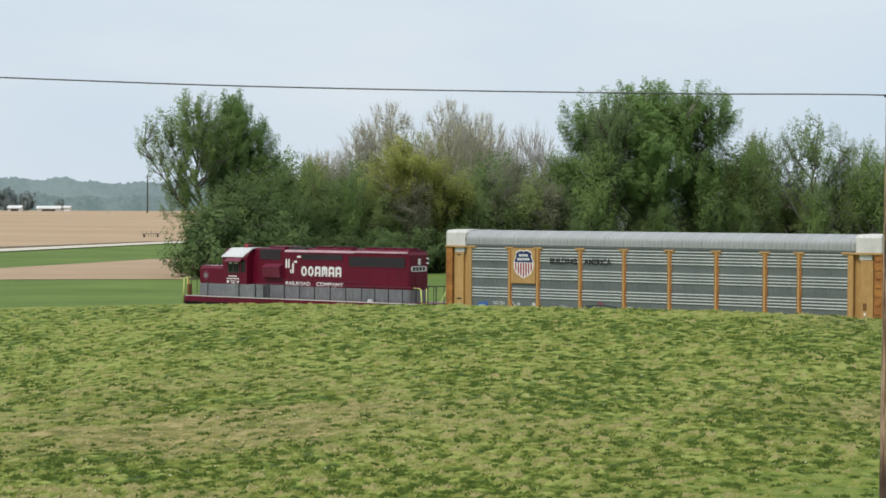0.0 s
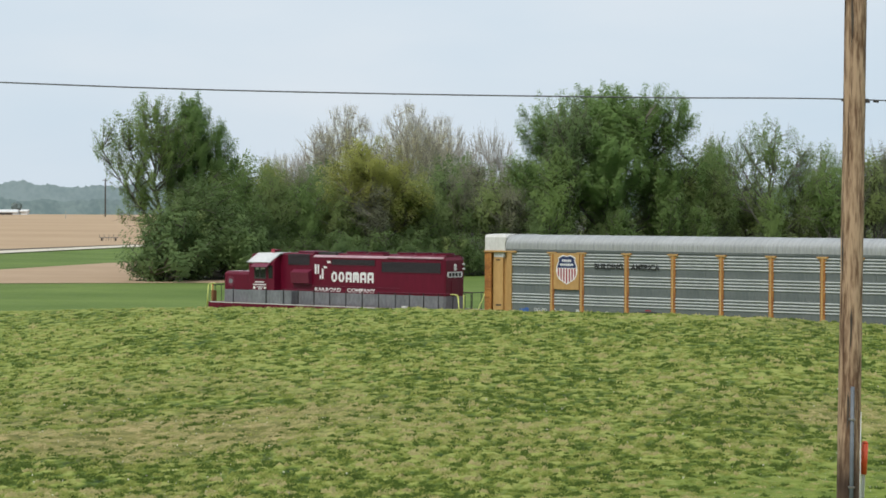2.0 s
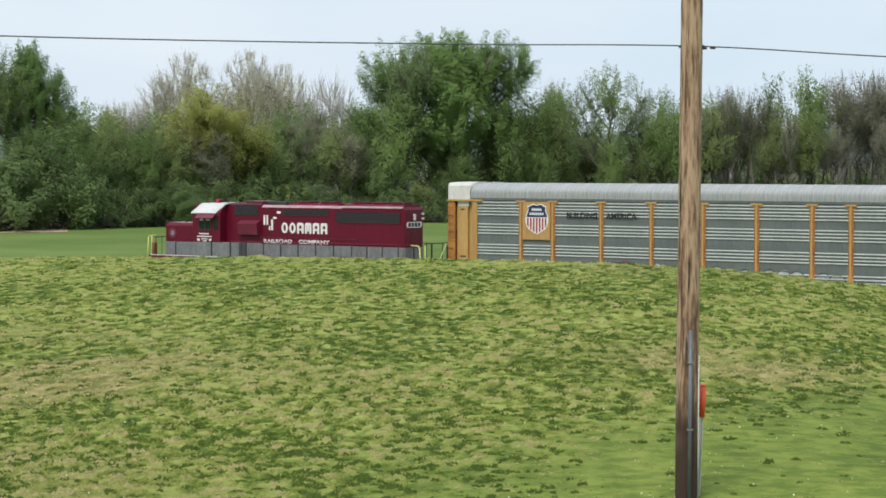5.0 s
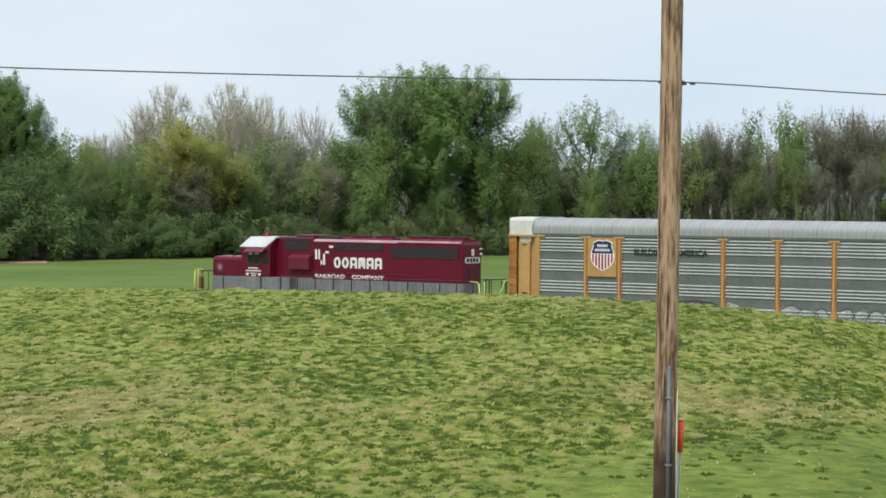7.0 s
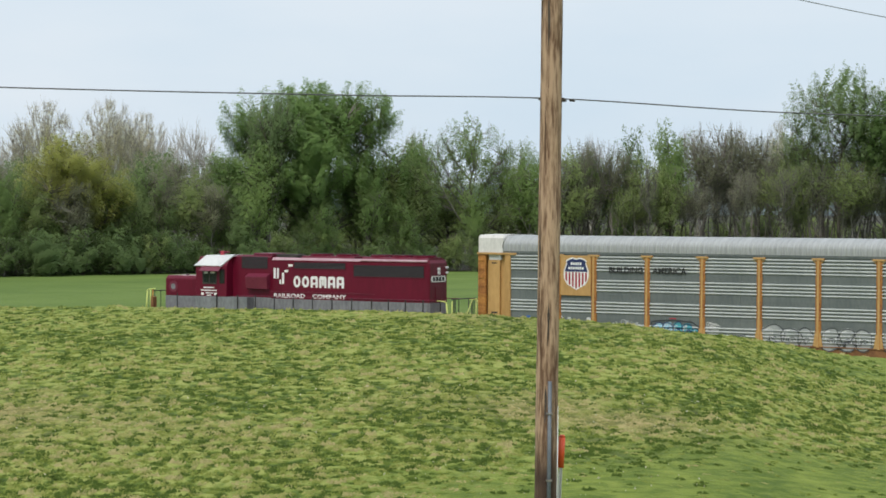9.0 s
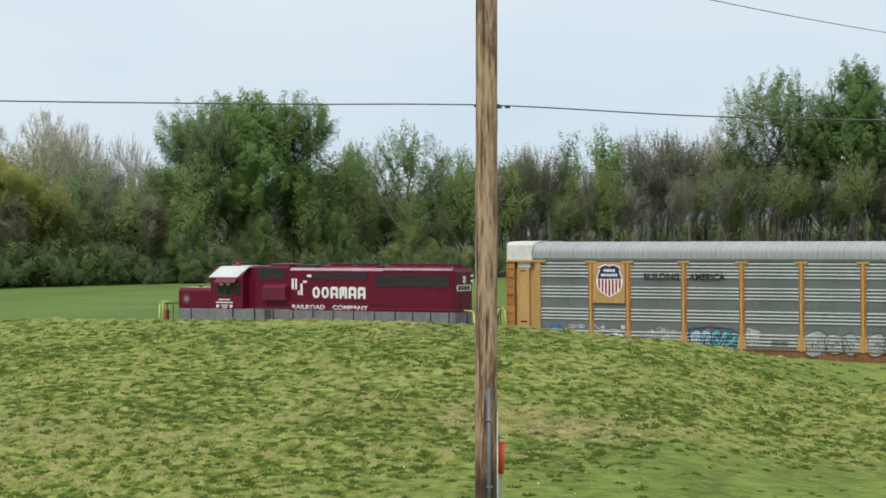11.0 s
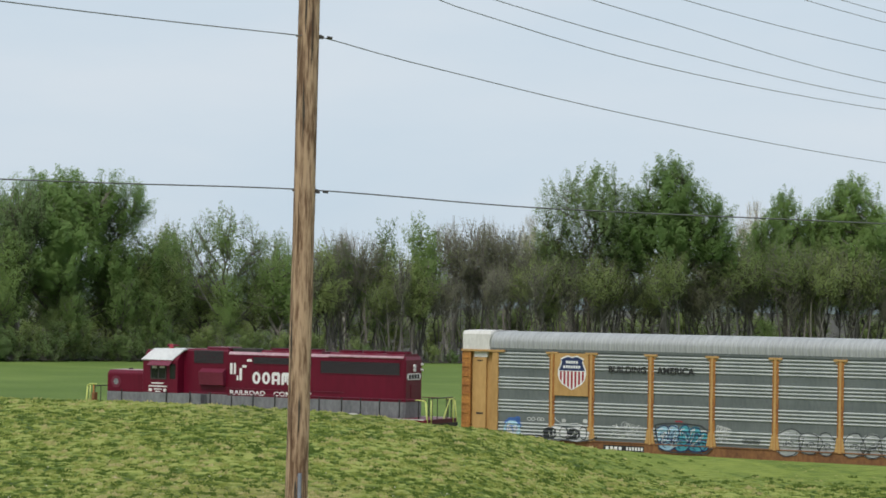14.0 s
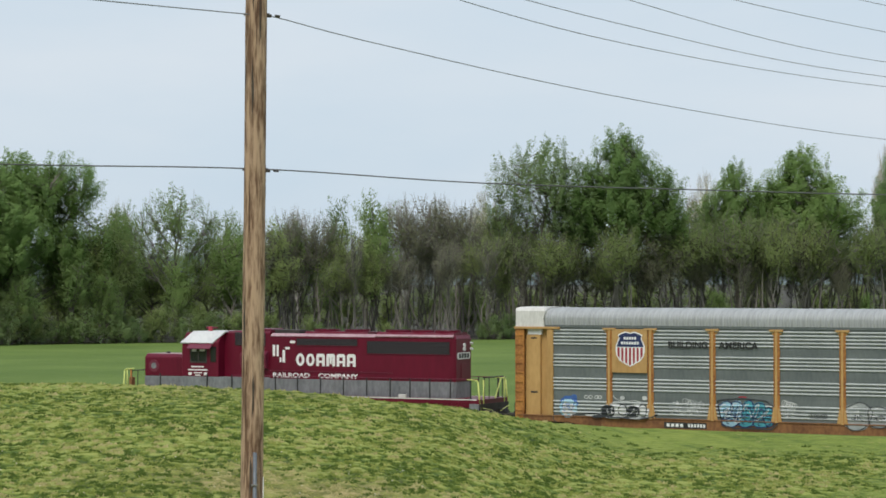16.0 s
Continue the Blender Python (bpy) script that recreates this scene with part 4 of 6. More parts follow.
    # handrails and their posts
    posts = [-2.41, -1.16, 0.07, 1.31, 2.55, 3.79, 5.03, 6.06, 7.09, 8.15, 9.18]
    bm = bmesh.new()
    rod(bm, (0, 0, 0), (0, 0, 0.92), 0.032, n=6)
    post_me = finish("handrail_post", bm, M["black"])
    for s in (-1, 1):
        for x in posts + [-3.6, -5.0, -7.7]:
            again("handrail_post", post_me, ob, pose(x, s * 1.46, 1.60))
        bm = bmesh.new()
        rod(bm, (-3.6, s * 1.46, 2.50), (9.55, s * 1.46, 2.54), 0.016, n=6)
        part("handrail", bm, M["maroon_light"], ob)
        for x, e, top in ((-9.80, -1, 2.70), (9.55, 1, 2.50)):
            bm = bmesh.new()
            rod(bm, (x + e * 0.12, s * 1.46, 1.05), (x, s * 1.46, top - 0.08), 0.042, n=6)
            rod(bm, (x, s * 1.46, top - 0.08), (x - e * 0.14, s * 1.46, top), 0.038, n=6)
            rod(bm, (x - e * 0.14, s * 1.46, top), (x - e * 0.55, s * 1.46, top + 0.02), 0.034, n=6)
            rod(bm, (x + e * 0.10, s * 1.1, 1.05), (x + e * 0.10, s * 1.1, top), 0.032, n=6)
            part("step_handrail", bm, M["rail_yellow"], ob, "yellow-green step handrail", smooth=True)
        bm = bmesh.new()
        rod(bm, (-9.42, s * 1.46, 1.60), (-9.42, s * 1.46, 2.70), 0.036, n=6)
        part("step_handrail", bm, M["orange_rust_shade"], ob, "rusty step handrail", smooth=True)
    bm = bmesh.new()
    box(bm, -9.52, -9.36, -1.50, -1.20, 1.62, 2.30, 0.02)
    part("end_step_panel", bm, M["sill_rust"], ob, "rusty red-brown step panel")
    for x in (-9.72, 9.62):
        bm = bmesh.new()
        for y0 in (-0.95, -0.45, 0.45, 0.95):
            rod(bm, (x, y0, 1.6), (x, y0, 2.6), 0.02, n=6)
        rod(bm, (x, -1.1, 2.6), (x, 1.1, 2.6), 0.026, n=6)
        part("end_railing", bm, M["black"], ob)
    bm = bmesh.new()
    box(bm, 5.42, 5.80, -1.40, -1.25, 1.62, 1.78, 0.02)
    part("side_box", bm, M["end_white"], ob)
    for s in (-1, 1):
        bm = bmesh.new()
        box(bm, -9.6, 9.5, s * 1.519, s * 1.535, 1.585, 1.635)
        part("walkway_edge", bm, M["end_white"], ob, "pale worn walkway edge")
        # steps at the rear corner, air hoses and cut levers
        bm = bmesh.new()
        box(bm, 9.15, 9.62, s * 1.545, s * 1.505, 0.45, 1.42, 0.01)
        part("step_side_plate", bm, M["engine_grey"], ob, "grey step side plate")
        for k in range(3):
            bm = bmesh.new()
            y0 = s * (0.45 + 0.22 * k)
            for j in range(6):
                u0, u1 = j / 6, (j + 1) / 6
                rod(bm, (9.72 + 0.35 * math.sin(math.pi * u0), y0, 1.15 - 0.55 * u0), (9.72 + 0.35 * math.sin(math.pi * u1), y0, 1.15 - 0.55 * u1), 0.03, n=6)
            part("air_hose", bm, M["black"], ob)
        bm = bmesh.new()
        rod(bm, (9.75, s * 1.35, 1.25), (9.85, s * 0.3, 1.05), 0.02, n=6)
        part("cut_lever", bm, M["rail_yellow"], ob)
    bm = bmesh.new()
    rod(bm, (9.66, 0.1, 1.62), (9.66, 0.72, 2.52), 0.03, n=6)
    rod(bm, (9.66, 0.72, 2.52), (9.66, 1.1, 2.56), 0.03, n=6)
    part("gate_rail", bm, M["rail_yellow"], ob, "yellow-green sloping gate rail")
    return ob


# ---- the autorack freight car ----
RIDGES = [(4.86, 5, 0.155), (3.75, 4, 0.155), (2.72, 4, 0.155), (1.70, 4, 0.155)]


def panel_profile():
    """Depth and height of the corrugated side sheets: flat fields with groups of raised ribs."""
    pts = [(0.0, 1.0)]
    ribs = []
    for top, n, pitch in RIDGES:
        ribs += [top - i * pitch for i in range(n)]
    for z in sorted(ribs):
        pts += [(0.0, z - 0.085), (0.045, z - 0.058), (0.045, z - 0.040), (0.0, z)]
    pts.append((0.0, 4.93))
    return pts


PROFILE = panel_profile()
SIDE_Y = 1.46


def panel_mesh(w, z0, z1):
    bm = bmesh.new()
    pts = [(d, z) for d, z in PROFILE if z0 - 1e-6 <= z <= z1 + 1e-6]
    pts = ([(0.0, z0)] if pts[0][1] > z0 + 1e-4 else []) + pts + ([(0.0, z1)] if pts[-1][1] < z1 - 1e-4 else [])
    a = [bm.verts.new((0, -d, z)) for d, z in pts]
    b = [bm.verts.new((w, -d, z)) for d, z in pts]
    for i in range(len(pts) - 1):
        bm.faces.new((a[i], b[i], b[i + 1], a[i + 1]))
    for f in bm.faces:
        # ribs get the paler metal: the sky light on their slopes is painted in
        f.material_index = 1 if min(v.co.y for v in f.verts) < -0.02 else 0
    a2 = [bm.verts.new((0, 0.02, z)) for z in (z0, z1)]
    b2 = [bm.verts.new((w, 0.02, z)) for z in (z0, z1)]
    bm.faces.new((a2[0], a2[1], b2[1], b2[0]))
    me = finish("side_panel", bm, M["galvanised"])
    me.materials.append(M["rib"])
    return me


def spray(parent, material, shapes, lift=0.006):
    """Sprayed rounded shapes x, z, half-width, half-height that follow the ribs of the near side."""
    zs = sorted({round(z, 4) for _, z in PROFILE} | set(np.round(np.arange(0.5, 5.0, 0.03), 4)))
    pz, pd = [p[1] for p in PROFILE], [p[0] for p in PROFILE]
    for cx, cz, rx, rz in shapes:
        bm = bmesh.new()
        last = None
        for z in [q for q in zs if cz - rz < q < cz + rz]:
            wd = rx * math.sqrt(max(0.0, 1 - abs((z - cz) / rz) ** 2.4))
            d = float(np.interp(z, pz, pd)) if z > 1.0 else 0.06
            wob = 0.05 * rx * math.sin(z * 23 + cx * 7)
            pair = [bm.verts.new((cx + sx * wd + wob, -SIDE_Y - d - lift, z)) for sx in (-1, 1)]
            if last:
                bm.faces.new((last[0], last[1], pair[1], pair[0]))
            last = pair
        part("spray_paint", bm, material, parent)


def stroke(parent, material, pts, width, lift=0.010):
    """A sprayed line through x, z points on the near side; it follows the ribs."""
    pz, pd = [q[1] for q in PROFILE], [q[0] for q in PROFILE]
    path = []
    for (xa, za), (xb, zb) in zip(pts, pts[1:]):
        n = max(1, int(math.hypot(xb - xa, zb - za) / 0.05))
        path += [(xa + (xb - xa) * k / n, za + (zb - za) * k / n) for k in range(n)]
    path.append(pts[-1])
    bm = bmesh.new()
    last = None
    for i, (x, z) in enumerate(path):
        a, b = path[max(i - 1, 0)], path[min(i + 1, len(path) - 1)]
        dx, dz = b[0] - a[0], b[1] - a[1]
        ln = math.hypot(dx, dz) + 1e-9
        ox, oz = -dz / ln * width / 2, dx / ln * width / 2
        pair = []
        for s in (-1, 1):
            zz = z + s * oz
            d = float(np.interp(zz, pz, pd)) if zz > 1.0 else 0.09
            pair.append(bm.verts.new((x + s * ox, -SIDE_Y - d - lift, zz)))
        if last:
            bm.faces.new((last[0], last[1], pair[1], pair[0]))
        last = pair
    part("spray_line", bm, material, parent)


def scribble(parent, material, cx, cz, rx, rz, seed, width, lift):
    """A quick looping line of spray paint that wanders from left to right."""
    r = random.Random(seed)
    pts = []
    n = max(10, int(rx * 26))
    for i in range(n):
        u = i / (n - 1) * 2 - 1
        pts.append((cx + rx * (u + r.uniform(-0.22, 0.22)), cz + rz * r.uniform(-1, 1) * math.sqrt(max(0.15, 1 - u * u))))
    stroke(parent, material, pts, width, lift)


def shield_outline(cx, cz, w, h):
    """A heraldic shield with a notched top, as x, z points."""
    half = [(0.0, 0.46), (0.16, 0.50), (0.30, 0.455), (0.42, 0.40), (0.385, 0.33), (0.42, 0.24), (0.49, 0.10), (0.50, -0.05),
            (0.46, -0.20), (0.36, -0.33), (0.18, -0.42), (0.0, -0.50)]
    full = half + [(-x, z) for x, z in half[-2:0:-1]]
    return [(cx + x * w, cz + z * h) for x, z in full]


def clipped(pts, axis, lo, hi):
    """The part of a polygon between two parallel lines."""
    for bound, keep in ((lo, 1), (hi, -1)):
        out = []
        for i, p in enumerate(pts):
            q = pts[(i + 1) % len(pts)]
            pin, qin = (p[axis] - bound) * keep >= 0, (q[axis] - bound) * keep >= 0
            if pin:
                out.append(p)
            if pin != qin:
                u = (bound - p[axis]) / (q[axis] - p[axis])
                out.append((p[0] + (q[0] - p[0]) * u, p[1] + (q[1] - p[1]) * u))
        pts = out
    return pts


def plate(name, parent, material, pts, y, thick=0.004, label=""):
    bm = bmesh.new()
    prism(bm, pts, "y", y - thick, y)
    return part(name, bm, material, parent, label)


def make_autorack():
    ob = empty("autorack_car", "tall galvanised autorack freight car with orange posts and sprayed paint", "freight car")
    # flat car
    bm = bmesh.new()
    box(bm, -13.6, 13.6, -1.35, 1.35, 0.72, 1.0)
    box(bm, -13.4, 13.4, -0.3, 0.3, 0.55, 0.75)
    part("deck", bm, M["dark_steel"], ob)
    for s in (-1, 1):
        bm = bmesh.new()
        prism(bm, [(-13.75, 0.78), (-11.2, 0.74), (-10.2, 0.56), (10.2, 0.56), (11.2, 0.74), (13.75, 0.78), (13.75, 1.02), (-13.75, 1.02)], "y", s * 1.40, s * 1.515)
        box(bm, -13.75, 13.75, s * 1.40, s * 1.55, 0.985, 1.03)
        part("side_sill", bm, M["sill_rust"], ob, "rusty orange side sill")
    for c in (-10.0, 10.0):
        bogie_frame(ob, [c - 0.85, c + 0.85], 0.36, 1.0)
        for x in (c - 0.85, c + 0.85):
            RACK_WHEELS.append((make_wheelset(ob, x, 0.36), x, 0.36))
    coupler(ob, -13.7, -1, 0.55)
    bm = bmesh.new()
    box(bm, -14.05, -13.62, -0.95, 0.95, 0.85, 1.55, 0.03)
    box(bm, -14.15, -13.95, -0.55, -0.25, 1.45, 1.85, 0.02)
    rod(bm, (-14.02, -0.80, 1.5), (-14.02, -0.80, 2.55), 0.045, n=6)
    rod(bm, (-14.02, -0.20, 1.5), (-14.02, -0.20, 2.55), 0.045, n=6)
    rod(bm, (-14.02, -0.80, 2.55), (-14.02, -0.20, 2.55), 0.045, n=6)
    part("brake_platform", bm, M["black"], ob, "black end platform with brake stand")
    coupler(ob, 13.7, 1, 0.55)
    for e in (-1, 1):
        bm = bmesh.new()
        x0, x1 = sorted((e * 14.25, e * 13.80))
        box(bm, x0, x1, -1.15, 1.15, 0.92, 1.02, 0.02)
        for k in range(5):
            rod(bm, (e * 14.2, -1.0 + k * 0.5, 0.98), (e * 13.85, -1.0 + k * 0.5, 1.55), 0.03, n=6)
        rod(bm, (e * 14.0, -0.6, 1.0), (e * 14.35, -0.5, 0.45), 0.05)
        box(bm, x0 + 0.05, x1, -0.9, -0.35, 1.02, 1.5, 0.04)
        part("brake_platform", bm, M["dark_steel"], ob, "black brake platform and hoses")

    # corrugated side panels between the posts
    posts = [-9.22, -7.26, -4.38, -1.48, 1.42, 4.32, 7.22, 9.20]
    lines = [-11.95] + posts + [11.95]
    cuts = [1.0, 1.95, 2.95, 3.95, 4.93]
    shared = {}
    for s in (-1, 1):
        for a, b in zip(lines, lines[1:]):
            for z0, z1 in zip(cuts, cuts[1:]):
                key = (round(b - a, 2), z0)
                if key not in shared:
                    shared[key] = panel_mesh(b - a, z0, z1)
                m = pose(a, -SIDE_Y, 0) if s < 0 else pose(b, SIDE_Y, 0, 0, 0, 180)
                again("side_panel", shared[key], ob, m)
    # posts with T-shaped caps
    bm = bmesh.new()
    prism(bm, [(-0.14, 1.46), (-0.14, 1.50), (-0.05, 1.565), (0.05, 1.565), (0.14, 1.50), (0.14, 1.46)], "z", 0.98, 4.90)
    box(bm, -0.30, 0.30, 1.46, 1.575, 4.84, 4.93, 0.01)
    prism(bm, [(-0.30, 4.84), (0.30, 4.84), (0.14, 4.68), (-0.14, 4.68)], "y", 1.47, 1.50)
    prism(bm, [(-0.14, 1.62), (0.14, 1.62), (0.24, 0.98), (-0.24, 0.98)], "y", 1.505, 1.545)
    post_me = finish("side_post", bm, M["orange"])
    post_me.materials.append(M["orange_rust_shade"])
    for f in post_me.polygons:
        # the slanted flanks take the darker rusty orange, their shading put into the colour
        f.material_index = 1 if abs(f.normal.x) > 0.4 and f.center.z > 1.0 else 0
    for x in posts:
        again("side_post", post_me, ob, pose(x, 0, 0, 0, 0, 180))
        again("side_post", post_me, ob, pose(x, 0, 0))
    # top rails and end frames
    for s in (-1, 1):
        bm = bmesh.new()
        box(bm, -12.4, 12.4, s * 1.40, s * 1.50, 4.93, 5.08, 0.01)
        part("top_rail", bm, M["galvanised"], ob)
        for e in (-1, 1):
            bm = bmesh.new()
            x0, x1 = sorted((e * 13.86, e * 11.62))
            box(bm, x0, x1, s * 1.45, s * 1.58, 4.86, 4.96, 0.01)
            x0, x1 = sorted((e * 12.26, e * 11.95))
            box(bm, x0, x1, s * 1.40, s * 1.55, 0.98, 4.86, 0.03)
            part("end_post", bm, M["orange"], ob, "orange end post")
            bm = bmesh.new()
            x0, x1 = sorted((e * 13.85, e * 13.40))
            box(bm, x0, x1, s * 1.36, s * 1.52, 0.85, 4.86, 0.04)
            for k in range(9):
                box(bm, x0 + 0.05, x1 - 0.05, s * 1.50, s * 1.56, 1.2 + k * 0.42, 1.23 + k * 0.42)
            part("corner_post", bm, M["orange_rust_shade"], ob, "rust-streaked corner post with ladder rungs")
            bm = bmesh.new()
            x0, x1 = sorted((e * 13.42, e * 12.20))
            box(bm, x0, x1, s * 1.20, s * 1.30, 0.98, 4.86)
            x0, x1 = sorted((e * 13.30, e * 12.62))
            box(bm, x0, x1, s * 1.30, s * 1.43, 0.98, 4.60, 0.02)
            part("end_side_sheet", bm, M["orange"], ob)
            bm = bmesh.new()
            x0, x1 = sorted((e * 13.24, e * 12.55))
            box(bm, x0, x1, s * 1.31, s * 1.44, 4.605, 4.87)
            part("end_white_sheet", bm, M["end_white"], ob)
    for e in (-1, 1):
        door = bmesh.new()
        for s in (-1, 1):
            prism(door, [(s * 0.02, 0.95), (s * 1.42, 0.95), (s * 1.42, 4.9), (s * 0.02, 4.9)], "x", e * 13.70, e * 13.76)
            for k in range(8):
                box(door, e * 13.76 - 0.02, e * 13.76 + 0.02, s * 0.1, s * 1.34, 1.2 + k * 0.46, 1.24 + k * 0.46)
        part("end_door", door, M["orange_rust_shade"], ob, "rusty orange end doors")
    # arched roof in sheets
    turns = [math.pi * k / 24 for k in range(25)]
    arch = [(-1.50, 5.04)] + [(-1.505 * math.copysign(abs(math.cos(a)) ** 0.62, math.cos(a)), 5.24 + 0.56 * math.sin(a) ** 0.80) for a in turns] + [(1.50, 5.04)]

    def roof_sheet(w, ribs, material, grow=0.0):
        bm = bmesh.new()
        xs = [(0, 0.0)]
        for k in range(ribs):
            c = w * (k + 0.5) / ribs
            xs += [(c - 0.05, 0.0), (c - 0.02, 0.015), (c + 0.02, 0.015), (c + 0.05, 0.0)]
        xs.append((w, 0.0))
        last = None
        for x, g in xs:
            ring = [bm.verts.new((x, y * (1 + (g + grow) / 1.5), z + (g + grow) * 0.6)) for y, z in arch]
            if last:
                for i in range(len(arch) - 1):
                    bm.faces.new((last[i], ring[i], ring[i + 1], last[i + 1]))
            last = ring
        return finish("roof_sheet", bm, material)
    sheet = roof_sheet(1.238, 9, M["roof_sheet"])
    for i in range(20):
        again("roof_sheet", sheet, ob, pose(-12.38 + i * 1.238, 0, 0))
    for e in (-1, 1):
        bm = bmesh.new()
        outer = [(-1.53, 4.90), (-1.53, 5.3), (-1.53, 5.66), (-1.44, 5.80), (-1.0, 5.83), (-0.5, 5.84), (0, 5.845), (0.5, 5.84), (1.0, 5.83), (1.44, 5.80), (1.53, 5.66), (1.53, 5.3), (1.53, 4.90)]
        jag = [0.0, 0.05, -0.04, 0.06, 0.02, 0.05, -0.03, 0.04, 0.0, 0.05, 0.01, -0.03, 0.03]
        a = [bm.verts.new((e * 13.80, y, z)) for y, z in outer]
        b = [bm.verts.new((e * (12.38 + j), y, z)) for (y, z), j in zip(outer, jag)]
        for i in range(len(outer) - 1):
            bm.faces.new((a[i], b[i], b[i + 1], a[i + 1]))
        bm.faces.new(a)
        bm.faces.new(b)
        part("roof_end", bm, M["end_white"], ob, "chalky white roof end")

    # sign board with a striped shield
    y = -1.565
    bm = bmesh.new()
    box(bm, -9.08, -7.40, -1.555, -1.50, 2.98, 4.88, 0.01)
    part("sign_board", bm, M["orange"], ob, "orange sign board")
    cx, cz, w, h = -8.20, 4.02, 1.40, 1.54
    plate("shield_border", ob, M["white"], shield_outline(cx, cz, w, h), -1.557)
    inner = shield_outline(cx, cz, w * 0.92, h * 0.93)
    plate("shield_field", ob, M["navy"], clipped(inner, 1, cz + 0.09, cz + 1), -1.562)
    lo_part = clipped(inner, 1, cz - 1, cz + 0.06)
    for k in range(7):
        x0 = cx - 0.60 + k * 0.182
        piece = clipped(lo_part, 0, x0, x0 + 0.100)
        if len(piece) > 2:
            plate("shield_stripe", ob, M["red"], piece, -1.562)
    bars("emblem_bar", ob, M["white"], [(cx - 0.30 + k * 0.125, cx - 0.21 + k * 0.125, cz + 0.41, cz + 0.53) for k in range(5)] + [(cx - 0.43 + k * 0.125, cx - 0.34 + k * 0.125, cz + 0.20, cz + 0.32) for k in range(7)], -1.567, 0.004)
    lettering("lettering", "BUILDING", ob, M["black"], -6.42, -4.60, 4.08, 4.38, -1.5085, "black painted lettering")
    lettering("lettering", "AMERICA", ob, M["black"], -4.10, -2.30, 4.08, 4.38, -1.5085, "black painted lettering")
    # small lines of writing
    bm = bmesh.new()
    box(bm, -6.62, -4.65, -1.521, -1.516, 0.62, 0.88)
    part("data_panel", bm, M["black"], ob)
    bars("data_bar", ob, M["white"], [(-6.50 + k * 0.21, -6.36 + k * 0.21, 0.68, 0.82) for k in range(4)] + [(-5.50 + k * 0.14, -5.41 + k * 0.14, 0.68, 0.82) for k in range(6)], -1.523)
    bars("data_bar", ob, M["dark_steel"], [(-13.1, -12.75, 2.0, 2.08), (-13.1, -12.8, 4.42, 4.48)], -1.432)
    bars("data_bar", ob, M["sill_rust"], [(12.74, 12.95, 2.2, 2.55)], -1.432)
    bars("data_bar", ob, M["white"], [(12.80, 12.90, 1.95, 2.1), (12.78, 12.88, 1.35, 1.5)], -1.434)
    # thin upright seams in the side sheets
    bm = bmesh.new()
    box(bm, -0.005, 0.005, -SIDE_Y - 0.010, -SIDE_Y, 1.0, 4.92)
    seam = finish("sheet_seam", bm, M["seam"])
    for a, b in zip(lines, lines[1:]):
        n = 3 if b - a > 2.2 else 2
        for k in range(1, n):
            again("sheet_seam", seam, ob, pose(a + (b - a) * k / n, 0, 0))

    # sprayed shapes and lines along the bottom
    def loop(cx, cz, rx, rz, seed, a0=0.0, a1=6.5):
        return [(cx + rx * (1 + 0.12 * math.sin(3 * a + seed)) * math.cos(a), cz + rz * (1 + 0.10 * math.sin(2 * a + seed * 2)) * math.sin(a)) for a in np.linspace(a0, a1, 22)]
    spray(ob, M["spray_blue"], [(-11.18, 1.58, 0.42, 0.36), (-10.95, 1.86, 0.15, 0.12)], 0.006)
    spray(ob, M["spray_sky"], [(-11.22, 1.36, 0.42, 0.42)], 0.010)
    spray(ob, M["spray_white"], [(-11.36, 1.32, 0.14, 0.34), (-11.0, 1.12, 0.16, 0.10)], 0.012)
    spray(ob, M["spray_white"], [(-11.28, 1.22, 0.26, 0.12), (-11.05, 1.42, 0.12, 0.16)], 0.013)
    stroke(ob, M["spray_blue"], loop(-11.2, 1.40, 0.22, 0.16, 1), 0.05)
    stroke(ob, M["spray_blue"], loop(-11.15, 1.5, 0.40, 0.34, 2, 0.5, 4.5), 0.05)
    stroke(ob, M["outline"], loop(-11.8, 1.2, 0.16, 0.5, 1, 2.0, 5.0), 0.04)
    for x in (-10.35, -10.15, -9.85, -9.7):
        stroke(ob, M["spray_white"], loop(x, 1.88, 0.10, 0.06, x), 0.035)
    spray(ob, M["spray_white"], [(-8.95, 1.28, 0.62, 0.34), (-7.85, 1.28, 0.55, 0.34), (-9.95, 1.10, 0.40, 0.08)], 0.104)
    spray(ob, M["outline"], [(-9.25, 1.28, 0.34, 0.28), (-8.05, 1.28, 0.32, 0.27), (-9.72, 1.04, 0.30, 0.07)], 0.110)
    stroke(ob, M["spray_white"], loop(-8.95, 1.36, 0.14, 0.18, 3), 0.05, 0.114)
    stroke(ob, M["outline"], loop(-8.55, 1.35, 0.20, 0.26, 4), 0.05, 0.112)
    stroke(ob, M["outline"], loop(-7.6, 1.35, 0.20, 0.26, 5), 0.05, 0.112)
    stroke(ob, M["outline"], [(-11.0, 1.06), (-10.4, 1.14), (-9.8, 1.16), (-9.3, 1.0), (-8.6, 1.02), (-7.9, 0.98), (-7.2, 1.05), (-6.9, 1.2)], 0.06, 0.108)
    spray(ob, M["spray_white"], [(-8.62, 1.86, 0.11, 0.09), (-7.55, 1.88, 0.12, 0.10)], 0.012)
    stroke(ob, M["spray_white"], [(-9.1, 2.0), (-8.95, 1.85), (-8.75, 1.74), (-8.4, 1.72), (-8.0, 1.76), (-7.7, 1.7)], 0.035)
    for k in range(9):
        stroke(ob, M["spray_silver"], loop(-5.65 + 0.14 * k, 1.78 - 0.035 * k, 0.12, 0.14, k), 0.035)
